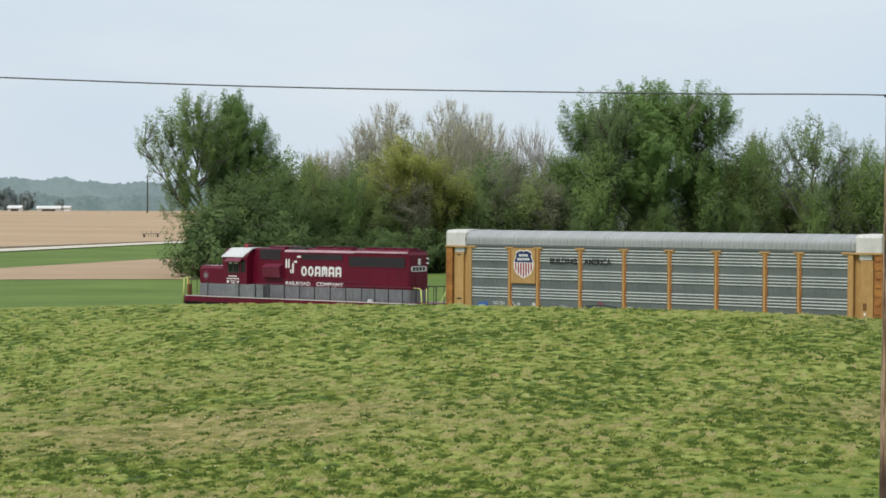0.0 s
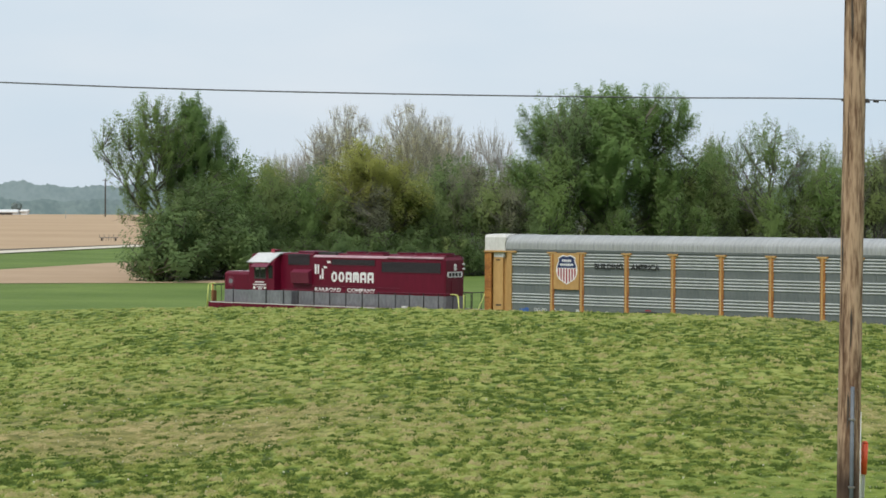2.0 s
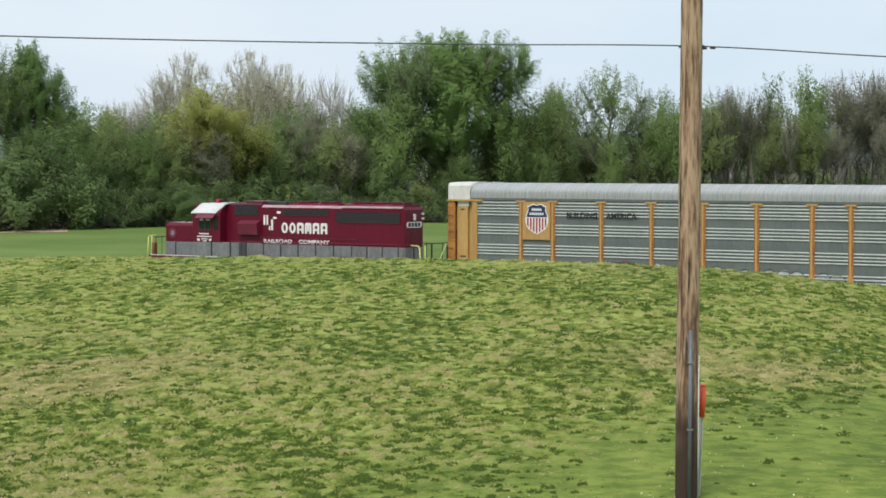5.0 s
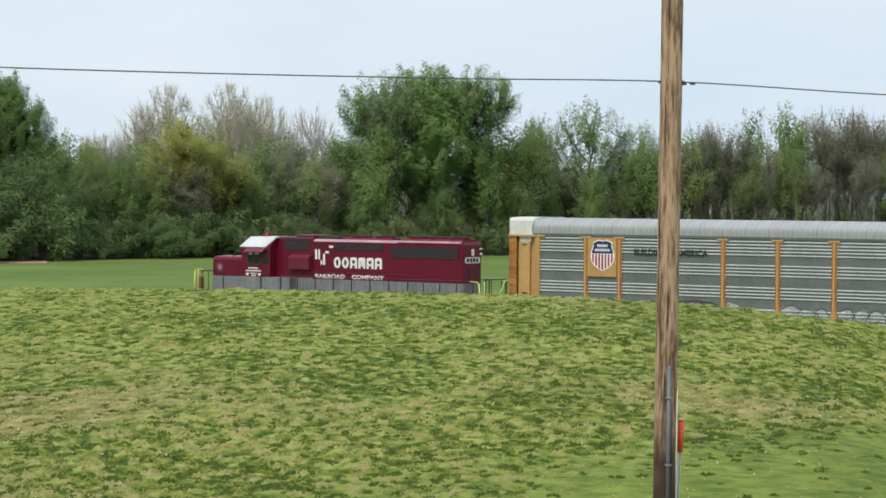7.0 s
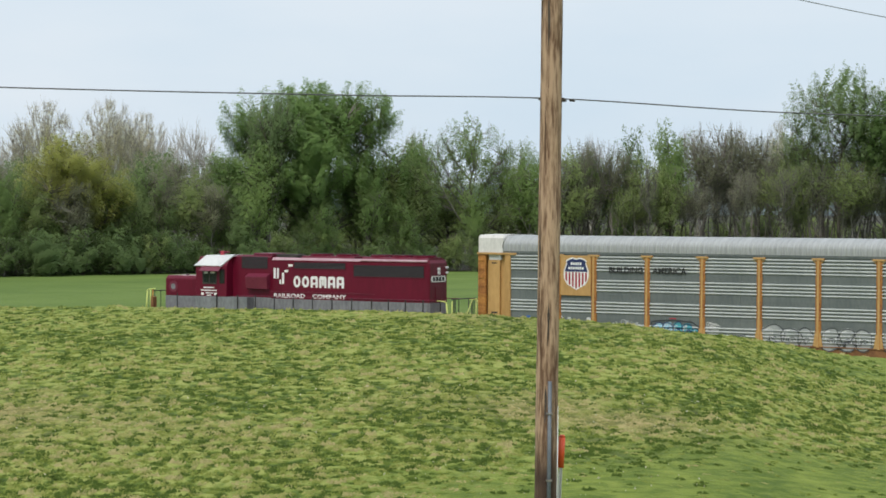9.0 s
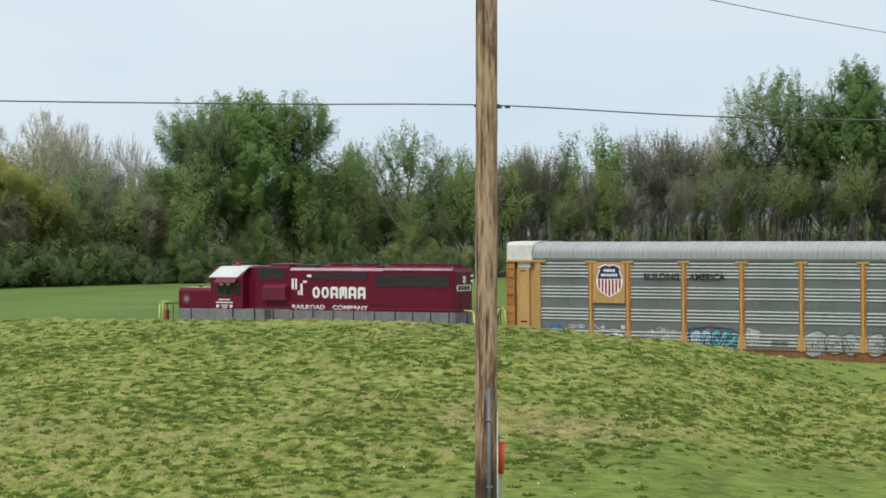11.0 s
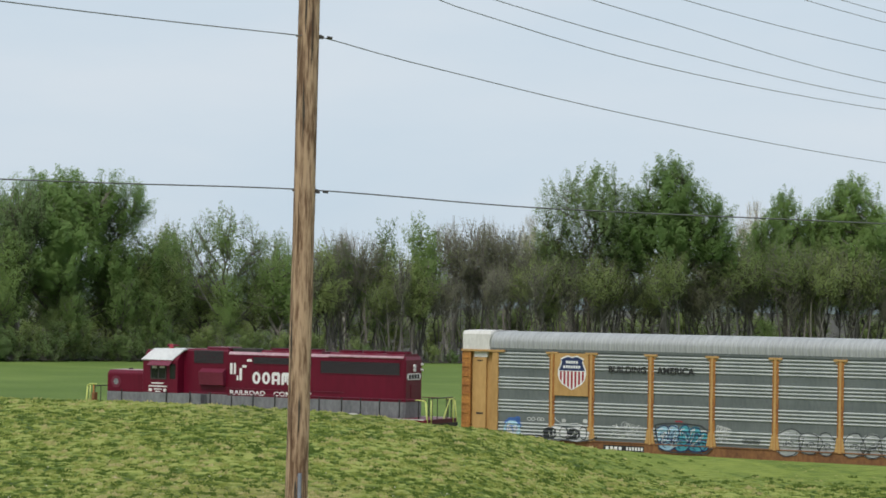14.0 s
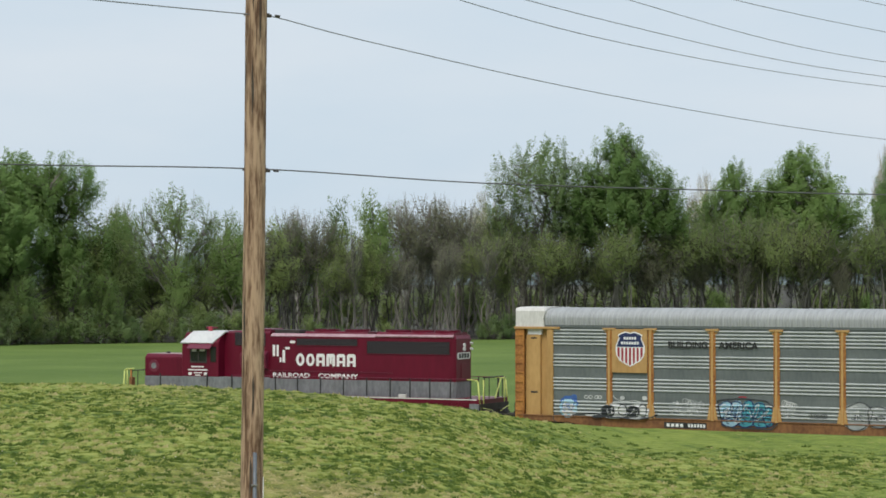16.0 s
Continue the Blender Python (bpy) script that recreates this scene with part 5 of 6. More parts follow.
    for k in range(6):
        stroke(ob, M["spray_silver"], loop(-6.35 + 0.16 * k, 1.52 - 0.01 * k, 0.09, 0.07, k + 3), 0.03)
        stroke(ob, M["spray_silver"], loop(-5.4 + 0.16 * k, 1.36, 0.09, 0.06, k + 9), 0.03)
        stroke(ob, M["spray_white"], loop(-1.16 + 0.09 * k, 1.80 - 0.02 * k, 0.11, 0.13, k + 2), 0.035)
        stroke(ob, M["spray_silver"], loop(-1.14 + 0.08 * k, 1.42, 0.10, 0.16, k + 7), 0.03)
    fills = ((-3.78, 1.45, 0.34, 0.40, "spray_sky"), (-3.28, 1.48, 0.30, 0.42, "spray_sky"), (-3.55, 1.02, 0.42, 0.26, "spray_sky"), (-2.75, 1.46, 0.30, 0.44, "spray_teal"),
             (-2.25, 1.44, 0.32, 0.42, "spray_teal"), (-1.82, 1.22, 0.28, 0.40, "spray_teal"), (-2.85, 1.0, 0.42, 0.24, "spray_teal"), (-2.15, 0.98, 0.42, 0.24, "spray_teal"))
    for k, (x, z, rx, rz, mname) in enumerate(fills):
        spray(ob, M[mname], [(x, z, rx, rz)], 0.008 + 0.0012 * k)
        stroke(ob, M["navy"], loop(x, z, rx * 0.97, rz * 0.97, k), 0.045, 0.024)
        stroke(ob, M["spray_white"], loop(x - 0.05, z + 0.08, rx * 0.5, rz * 0.45, k + 4, 1.2, 3.6), 0.035, 0.024)
        stroke(ob, M["navy"], loop(x + 0.04, z - 0.06, rx * 0.45, rz * 0.35, k + 8, 0.3, 4.4), 0.032, 0.026)
    stroke(ob, M["outline"], [(-4.15, 1.85), (-4.05, 1.3), (-3.9, 0.8), (-3.3, 0.70), (-2.5, 0.72), (-1.7, 0.70), (-1.42, 0.95), (-1.48, 1.4)], 0.06, 0.028)
    stroke(ob, M["outline"], [(-4.15, 1.86), (-3.8, 1.92), (-3.2, 1.96), (-2.6, 1.95), (-2.0, 1.9), (-1.62, 1.66)], 0.05, 0.028)
    scribble(ob, M["spray_white"], -5.55, 1.72, 0.62, 0.20, 3, 0.032, 0.012)
    scribble(ob, M["spray_white"], -5.85, 1.34, 0.95, 0.13, 5, 0.028, 0.012)
    scribble(ob, M["spray_white"], -5.3, 1.42, 0.45, 0.30, 7, 0.030, 0.012)
    scribble(ob, M["spray_white"], -0.95, 1.55, 0.30, 0.42, 9, 0.034, 0.012)
    scribble(ob, M["spray_white"], -2.9, 1.35, 1.1, 0.45, 11, 0.026, 0.030)
    scribble(ob, M["navy"], -2.7, 1.30, 1.1, 0.50, 13, 0.026, 0.031)
    scribble(ob, M["spray_white"], -11.2, 1.30, 0.28, 0.36, 15, 0.03, 0.016)
    scribble(ob, M["spray_blue"], -11.1, 1.45, 0.26, 0.28, 17, 0.03, 0.017)
    scribble(ob, M["spray_white"], -8.5, 1.25, 0.9, 0.25, 19, 0.03, 0.118)
    stroke(ob, M["red"], [(-3.2, 2.03), (-3.0, 2.05), (-2.85, 2.02)], 0.06)
    for k, (x, rx, rz) in enumerate(((2.05, 0.62, 0.58), (2.98, 0.52, 0.48), (3.72, 0.42, 0.46), (4.92, 0.50, 0.50), (5.72, 0.46, 0.54), (6.45, 0.48, 0.46), (7.75, 0.45, 0.42), (8.5, 0.40, 0.42))):
        spray(ob, M["spray_silver"], [(x, 1.34, rx, rz)], 0.006)
        stroke(ob, M["outline"], loop(x, 1.34, rx, rz, k), 0.042, 0.010)
        scribble(ob, M["spray_white"], x, 1.36, rx * 0.62, rz * 0.55, k + 20, 0.032, 0.012)
        scribble(ob, M["outline"], x, 1.24, rx * 0.4, rz * 0.35, k + 40, 0.028, 0.014)
        stroke(ob, M["outline"], loop(x + 0.05, 1.28, rx * 0.35, rz * 0.22, k + 2, 0.0, 3.8), 0.04, 0.010)
        stroke(ob, M["spray_white"], loop(x - 0.08, 1.45, rx * 0.6, rz * 0.5, k + 5, 1.4, 3.4), 0.04, 0.011)
    stroke(ob, M["outline"], [(5.25, 0.95), (5.6, 1.05), (5.45, 1.2), (5.9, 1.3), (6.0, 1.5)], 0.07, 0.012)
    for k in range(7):
        stroke(ob, M["outline"], loop(0.02 + 0.11 * k, 1.30, 0.06, 0.08, k), 0.03)
    return ob


locomotive = make_locomotive()
autorack = make_autorack()


# ---- the wood behind the fields ----
rng = np.random.default_rng(7)


def wood_distance(az):
    return table([(-20, 245), (-14.4, 251), (-7.4, 276), (1.6, 293), (9.6, 306), (24, 335)], az)


def unit(n):
    v = rng.normal(size=(n, 3))
    return v / np.linalg.norm(v, axis=1)[:, None]


def tubes(segs, sides):
    """Tapered sticks from rows of x, y, z, x, y, z, r0, r1, as corners of quads."""
    s = np.asarray(segs, dtype=float)
    a, b, r0, r1 = s[:, :3], s[:, 3:6], s[:, 6:7], s[:, 7:8]
    d = b - a
    d /= np.linalg.norm(d, axis=1)[:, None] + 1e-9
    ref = np.where(np.abs(d[:, 2:3]) > 0.9, np.array([[1.0, 0, 0]]), np.array([[0, 0, 1.0]]))
    u = np.cross(d, ref)
    u /= np.linalg.norm(u, axis=1)[:, None] + 1e-9
    w = np.cross(d, u)
    out = []
    for k in range(sides):
        a0, a1 = 2 * math.pi * k / sides, 2 * math.pi * (k + 1) / sides
        e0, e1 = u * math.cos(a0) + w * math.sin(a0), u * math.cos(a1) + w * math.sin(a1)
        out.append(np.stack([a + e0 * r0, a + e1 * r0, b + e1 * r1, b + e0 * r1], axis=1))
    return np.concatenate(out).reshape(-1, 3)


def leaves(centres, ways, spread, size, each, narrow):
    """Sprays of small leaves: each clump is drawn out along its branch, its leaves facing outwards and up."""
    n = len(centres) * each
    rep_c, rep_w = np.repeat(centres, each, axis=0), np.repeat(ways, each, axis=0)
    along = rng.uniform(-1.0, 1.3, (n, 1))
    c = rep_c + rep_w * along * spread * 1.35 + np.clip(rng.normal(size=(n, 3)), -1.7, 1.7) * spread * narrow * (1.15 - 0.42 * np.abs(along))
    out = rep_c * np.array([1, 1, 0]) - np.mean(centres, axis=0) * np.array([1, 1, 0])
    out /= np.linalg.norm(out, axis=1)[:, None] + 0.5
    soft = (c - rep_c) / spread * 0.20 + out * 0.75 + np.array([0, 0, 0.65])
    soft /= np.linalg.norm(soft, axis=1)[:, None]
    nrm = soft + unit(n) * 0.45
    nrm /= np.linalg.norm(nrm, axis=1)[:, None] + 1e-9
    a = np.cross(nrm, unit(n))
    a /= np.linalg.norm(a, axis=1)[:, None] + 1e-9
    b = np.cross(nrm, a)
    sz = size * (0.6 + 0.8 * rng.random((n, 1)))
    a, b = a * sz, b * sz
    return np.stack([c + a, c - 0.6 * a + 0.62 * b, c - 0.6 * a - 0.62 * b], axis=1).reshape(-1, 3), np.repeat(soft, 3, axis=0)


def crown_points(blobs, n):
    """Points in a union of ellipsoids x, y, z, rx, ry, rz, thicker near their skins."""
    vol = np.array([b[3] * b[4] * b[5] for b in blobs]) ** 0.8
    pick = rng.choice(len(blobs), size=n, p=vol / vol.sum())
    r = rng.random((n, 1)) ** 0.42
    p = unit(n) * r
    bl = np.array(blobs)[pick]
    return bl[:, :3] + p * bl[:, 3:6]


def make_tree(name, label, height, blobs, clumps, leaf, each, spread, leaf_size, bark, limbs=9, twigs=0, trunk_r=0.35, fork=0.16, sides=5, twig_len=1.3, lift=0.8, narrow=0.36, fine_r=0.05, twig_r=0.024, stems=0):
    """A tree: tapered trunk, limbs reaching into the crown, branches and twigs to every clump, and loose leaves round them."""
    cs = crown_points(blobs, clumps)
    cs[:, 2] = np.maximum(cs[:, 2], 0.06 * height)
    segs = []
    top = np.array([np.mean(cs[:, 0]) * 0.6, np.mean(cs[:, 1]) * 0.6, 0.80 * height])
    k = 9
    spine = [np.array([0, 0, -0.3])]
    for i in range(1, k + 1):
        u = i / k
        spine.append(np.array([top[0] * u ** 1.5 + 0.25 * math.sin(i * 1.9), top[1] * u ** 1.5 + 0.25 * math.cos(i * 1.3), top[2] * u]))
    for i in range(k):
        u0, u1 = i / k, (i + 1) / k
        segs.append((*spine[i], *spine[i + 1], trunk_r * (1 - 0.85 * u0) * (1.25 if i == 0 else 1), trunk_r * (1 - 0.85 * u1)))
    for i in range(stems):
        # further trunks of the same stool, rising beside the first
        far_end = cs[rng.integers(clumps)] 
        foot = np.array([rng.uniform(-1.8, 1.8), rng.uniform(-1.8, 1.8), -0.3])
        bend = foot * 0.45 + far_end * 0.55 + np.array([rng.uniform(-0.5, 0.5), rng.uniform(-0.5, 0.5), 0.0])
        thick = trunk_r * rng.uniform(0.45, 0.75)
        segs.append((*foot, *bend, thick, thick * 0.75))
        segs.append((*bend, *far_end, thick * 0.75, thick * 0.25))
    hubs = cs[rng.choice(clumps, size=limbs, replace=False)]
    paths = []
    for h in hubs:
        dist = math.hypot(h[0], h[1])
        z0 = max(fork * height, min(h[2] - 1.35 * dist - 0.5, 0.72 * height))
        u = min(0.999, z0 / top[2]) * k
        i = int(u)
        start = spine[i] + (spine[i + 1] - spine[i]) * (u - i)
        mid = (start + h) / 2 + np.array([0.14 * (h[0] - start[0]), 0.14 * (h[1] - start[1]), -0.05 * dist])
        pts = []
        for j in range(6):
            v = j / 5
            pts.append((1 - v) ** 2 * start + 2 * v * (1 - v) * mid + v * v * h)
        r = trunk_r * 0.42
        for j in range(5):
            segs.append((*pts[j], *pts[j + 1], r * (1 - 0.16 * j), r * (1 - 0.16 * (j + 1))))
        paths.append(np.array(pts))
    allp = np.concatenate([p[2:] for p in paths] + [np.array(spine[4:])])
    ways, fine = [], []
    for c in cs:
        dd = np.linalg.norm(allp - c, axis=1) + 2.0 * np.maximum(0, allp[:, 2] - c[2] + 0.8)
        s = allp[int(np.argmin(dd))]
        fine.append((*s, *c, fine_r, fine_r * 0.33))
        w = c - s
        w = w / (np.linalg.norm(w) + 1e-6) * 0.7 + np.array([0, 0, lift])
        ways.append(w / np.linalg.norm(w))
    v = np.concatenate([tubes(segs, sides), tubes(fine, 3)])
    if twigs:
        base = np.repeat(cs, twigs, axis=0)
        d = base - np.array([top[0], top[1], 0.38 * height])
        d = d / (np.linalg.norm(d, axis=1)[:, None] + 1e-6) * 0.75 + unit(len(base)) * 0.42 + np.array([0, 0, 0.30])
        end = base + d * twig_len * (0.5 + 0.8 * rng.random((len(base), 1)))
        tw = np.concatenate([base - d * 0.3, end, np.full((len(base), 1), twig_r), np.full((len(base), 1), twig_r * 0.45)], axis=1)
        v = np.concatenate([v, tubes(tw, 3)])
    ob = new(name)
    ob.empty_display_size = 0.5
    tagged(ob, label, "tree", "trees of the wood")
    trunk = new("trunk", quads("trunk", v, bark))
    trunk.parent = ob
    if leaf is not None:
        corners, facing = leaves(cs, np.array(ways), spread, leaf_size * 0.92, int(each * 1.7), narrow)
        me = quads("crown", corners, leaf, tris=True)
        me.normals_split_custom_set_from_vertices(facing.tolist())
        cr = new("crown", me)
        cr.parent = ob
    return ob


def stand(ob, az, off, height_el=None, natural=None, width=1.0, turn=0.0, first=False):
    """Sets a tree on the ground at an azimuth, off metres behind the wood's edge, its top at an elevation."""
    d = wood_distance(az) + off
    p = polar(az, d)
    z = ground_z(p.x, p.y)
    k = ((EYE_Z + height_el * d) - z) / natural if height_el is not None else 1.0
    sx, sy, sz = (1, 1, 1) if first else ob.scale
    m = Matrix.Translation((p.x, p.y, z)) @ Matrix.Rotation(radians(turn) - radians(az), 4, "Z") @ Matrix.Diagonal((k * width / sx, k * width / sy, k / sz, 1))
    if first:
        ob.matrix_basis = m
        return ob
    return copy_thing(ob, m)


def plant_wood():
    # --- the trees that stand out, one by one (natural size in metres) ---
    L = M
    # two cottonwoods at the open end of the wood
    t = make_tree("cottonwood_tree", "tall airy cottonwood tree in fresh green leaf", 20.5,
                  [(-1.6, 0, 16.0, 3.2, 3.0, 4.0), (-4.4, 0.5, 14.6, 2.9, 2.6, 3.4), (1.0, 0, 15.4, 2.6, 2.8, 4.2), (-2.4, 0, 11.2, 3.2, 2.6, 3.4), (-2.2, 0, 7.6, 2.2, 2.0, 2.8)], 330, L["leaf_mid"], 50, 0.56, 0.115, L["bark"], 18, 1, 0.30, lift=1.2, narrow=0.34, twig_len=0.8)
    stand(t, -13.68, 6, 0.0525, 20.4, width=1.08, first=True)
    t = make_tree("cottonwood_tree", "tall dense dark green cottonwood tree at the end of the wood", 20.5,
                  [(0.2, 0, 16.6, 2.5, 2.3, 4.0), (2.6, 0, 13.4, 2.6, 2.5, 4.2), (-1.6, 0, 13.6, 2.4, 2.5, 4.6), (0.4, 0, 9.0, 3.4, 2.6, 4.0)], 560, L["leaf_dark"], 80, 0.62, 0.14, L["bark"], 12, 0, 0.36, lift=1.5, narrow=0.38)
    stand(t, -12.95, 9, 0.0535, 21.2, first=True)
    # the great round tree
    great = make_tree("maple_tree", "great round-crowned tree in dense green leaf", 22,
                      [(0.5, 0, 17.0, 5.6, 5.0, 4.6), (-0.5, -3.2, 13.5, 5.0, 3.2, 5.5), (-5.0, 0, 16.6, 3.8, 4, 4.0), (5.0, 0, 17.2, 3.8, 4, 4.2), (6.6, 0, 17.6, 2.0, 2, 2.8), (-6.4, 0, 16.4, 2.2, 2, 3.0), (-1.5, 0, 17.6, 3.4, 3, 4.2), (2.6, 0, 17.8, 3.2, 3, 4.0), (0, 0, 11.5, 8.2, 5.5, 5.0), (6.5, 0, 10.5, 4.0, 4, 4.4), (-6.4, 0, 11, 3.6, 4, 4.0)],
                      1150, L["leaf_dark"], 84, 0.66, 0.135, L["bark"], 16, 0, 0.5, sides=6, lift=1.3, narrow=0.42)
    stand(great, -2.45, 8, 0.0600, 22.8, width=1.20, first=True)
    t = make_tree("maple_tree", "pale green budding tree beside a round-crowned one", 20, [(0.6, 0, 15.6, 3.2, 3, 3.8), (-0.4, 0, 11.5, 2.4, 3, 4.2)], 300, L["leaf_light"], 44, 0.60, 0.115, L["bark"], 10, 1, 0.34)
    stand(t, -3.45, 4, 0.0535, 20.0, first=True)
    # pair of tall trees at the far end
    pale = make_tree("poplar_tree", "tall airy pale green poplar tree with visible sky gaps", 21,
                     [(0.4, 0, 16.0, 4.4, 3.5, 4.6), (-3.2, 0, 14.4, 2.4, 3, 4.4), (3.4, 0, 13.5, 3.2, 3, 5.0)], 520, L["leaf_light"], 36, 0.58, 0.115, L["bark"], 22, 0, 0.20, fine_r=0.03, lift=1.5, narrow=0.26)
    stand(pale, 10.9, 10, 0.0666, 21.2, width=1.1, first=True)
    dark = make_tree("poplar_tree", "tall dense green poplar tree with an uneven top", 22,
                     [(0.2, 0, 16.8, 3.0, 3, 5.0), (-3.0, 0, 14.0, 2.8, 3, 4.4), (2.6, 0, 15.0, 2.8, 3, 4.8), (4.4, 0, 13.0, 2.4, 3, 4.4), (0, 0, 12.4, 5.4, 3.5, 3.4)], 660, L["leaf_dark"], 76, 0.62, 0.13, L["bark"], 14, 0, 0.42, lift=1.5, narrow=0.38)
    stand(dark, 12.8, 6, 0.0690, 22.4, width=1.16, first=True)
    stand(dark, 17.5, 10, 0.0606, 22.4, turn=150, width=1.35)
    stand(dark, 15.8, 12, 0.0545, 22.4, turn=180, width=0.85)
    stand(dark, 19.9, 10, 0.0600, 22.4, turn=80)
    # pale budding sycamores behind
    syc = make_tree("sycamore_tree", "tall pale sycamore tree with thin yellowish buds", 22,
                    [(0, 0, 15.8, 3.8, 3.4, 5.4), (2.8, 0, 12.6, 3.2, 3, 4.6), (-3.0, 0, 13.4, 2.8, 3, 4.8)], 560, L["leaf_bud"], 34, 0.50, 0.072, L["twig_pale"], 40, 8, 0.26, twig_len=1.0, narrow=0.6, fine_r=0.034, twig_r=0.015)
    for az, el, off, w, turn in ((-9.05, 0.0474, 45, 1.15, 0), (-7.45, 0.0484, 48, 1.18, 130), (-6.6, 0.0430, 52, 1.0, 70), (-9.75, 0.030, 50, 0.8, 200), (-10.6, 0.026, 46, 0.7, 20), (9.4, 0.0405, 50, 0.7, 50), (15.0, 0.0480, 52, 0.6, 20), (19.6, 0.060, 55, 0.6, 70)):
        stand(syc, az, off, el, 21.6, width=w, turn=turn, first=(az == -9.05))
    # leafless trees
    bare = make_tree("bare_tree", "leafless pale grey tree with fine twigs", 20, [(0, 0, 13.5, 4.0, 3.5, 5.6), (1.6, 0, 11, 3.8, 3, 4.6)], 420, None, 0, 0, 0, L["twig_pale"], 40, 9, 0.24, twig_len=1.25, fine_r=0.032, twig_r=0.014)
    for az, el, off, w, turn in ((-5.45, 0.0385, 35, 0.95, 0), (-6.05, 0.0335, 42, 0.8, 120), (-10.9, 0.0265, 40, 0.7, 60), (-10.2, 0.028, 44, 0.6, 10), (4.7, 0.0330, 40, 0.6, 100), (8.3, 0.0385, 40, 0.6, 220), (7.3, 0.037, 42, 0.6, 20), (0.2, 0.0360, 40, 0.6, 90)):
        stand(bare, az, off, el, 19.6, width=w, turn=turn, first=(az == -5.45))
    # willow with yellow-green haze
    wil = make_tree("willow_tree", "yellow-green willow tree in first leaf", 16, [(0, 0, 11.4, 3.6, 3.6, 3.6), (2.8, 0, 9.0, 3.2, 3, 3.8), (-2.6, 0, 8.6, 3.0, 3, 4.0)], 430, L["leaf_yellow"], 62, 0.56, 0.11, L["bark"], 10, 0, 0.32, narrow=0.5)
    stand(wil, -8.45, 3, 0.0345, 15.6, width=1.2, first=True)
    stand(wil, -10.9, 20, 0.0245, 15.6, width=0.7, turn=90)
    # thin-leaved trees with dark limbs
    airy = make_tree("elm_tree", "airy tree with thin green leaf and dark limbs", 19, [(0, 0, 13.4, 4.4, 4, 4.8), (-3.6, 0, 11, 3.0, 3, 4.4), (3.6, 0, 11, 3.2, 3, 4.4)], 330, L["leaf_mid"], 34, 0.52, 0.12, L["twig_brown"], 16, 1, 0.32, narrow=0.45, twig_len=0.8)
    for az, el, off, w, turn in ((1.65, 0.0445, 10, 1.0, 0), (0.35, 0.0368, 16, 0.75, 80), (2.95, 0.034, 14, 0.7, 160), (4.6, 0.029, 12, 0.8, 40), (-4.6, 0.024, 14, 0.7, 220), (14.9, 0.034, 12, 0.8, 10)):
        stand(airy, az, off, el, 18.8, width=w, turn=turn, first=(az == 1.65))
    # the common filling of the wood
    brown = make_tree("young_tree", "slender tree with brownish buds and bare stems", 17, [(0, 0, 12.6, 3.4, 3.0, 4.0), (1.4, 0, 10.0, 2.8, 2.4, 3.2), (-1.6, 0, 10.6, 2.6, 2.4, 3.2)], 170, L["leaf_brown"], 22, 0.66, 0.13, L["twig_brown"], 10, 2, 0.20, fork=0.24, sides=4, lift=0.6, narrow=0.55)
    mid = make_tree("young_tree", "mid-sized tree in fresh green leaf", 15, [(0, 0, 10.6, 3.8, 3.2, 3.8), (1.9, 0, 7.4, 3.4, 2.8, 3.4), (-2.2, 0, 8.2, 3.0, 2.8, 3.4)], 190, L["leaf_mid"], 32, 0.72, 0.16, L["bark"], 9, 0, 0.24, sides=4, lift=0.5, narrow=0.5)
    deep = make_tree("young_tree", "round dark green tree at the edge of the wood", 15, [(0, 0, 9.8, 4.2, 3.4, 4.6), (1.6, 0, 6.0, 4.0, 3.0, 4.0), (-2.0, 0, 7.0, 3.4, 3.0, 4.0)], 200, L["leaf_shrub"], 34, 0.72, 0.17, L["bark"], 9, 0, 0.24, sides=4, lift=0.5, narrow=0.55)
    olive = make_tree("young_tree", "mid-sized tree in thin olive green leaf", 15, [(0, 0, 10.4, 3.8, 3.2, 4.0), (-2.0, 0, 8.0, 3.2, 2.8, 3.4), (2.2, 0, 8.4, 3.0, 2.8, 3.2)], 190, L["leaf_olive"], 30, 0.72, 0.15, L["bark"], 9, 0, 0.22, fork=0.22, sides=4, lift=0.5, narrow=0.55)
    high_brown = make_tree("young_tree", "slender many-stemmed tree with brownish buds high up", 17, [(0, 0, 13.2, 3.4, 3.0, 3.2), (1.6, 0, 11.6, 2.6, 2.4, 2.6), (-1.8, 0, 11.9, 2.6, 2.4, 2.7)], 170, L["leaf_brown"], 22, 0.62, 0.115, L["twig_brown"], 12, 3, 0.17, fork=0.38, sides=4, lift=0.6, narrow=0.6, stems=4)
    high_olive = make_tree("young_tree", "many-stemmed tree with a thin olive green crown high up", 16, [(0, 0, 12.0, 3.6, 3.2, 3.0), (-2.0, 0, 10.4, 2.9, 2.8, 2.5), (2.2, 0, 10.8, 2.9, 2.8, 2.6)], 190, L["leaf_olive"], 26, 0.66, 0.125, L["twig_brown"], 10, 1, 0.18, fork=0.36, sides=4, lift=0.5, narrow=0.6, stems=4)
    slim = make_tree("slender_tree", "slender bare-stemmed young tree inside the wood", 16, [(0, 0, 12.0, 2.0, 1.8, 3.8), (0.4, 0, 7.5, 1.3, 1.2, 3.0)], 60, L["leaf_brown"], 10, 0.6, 0.13, L["twig_dark"], 6, 3, 0.16, fork=0.35, sides=4)
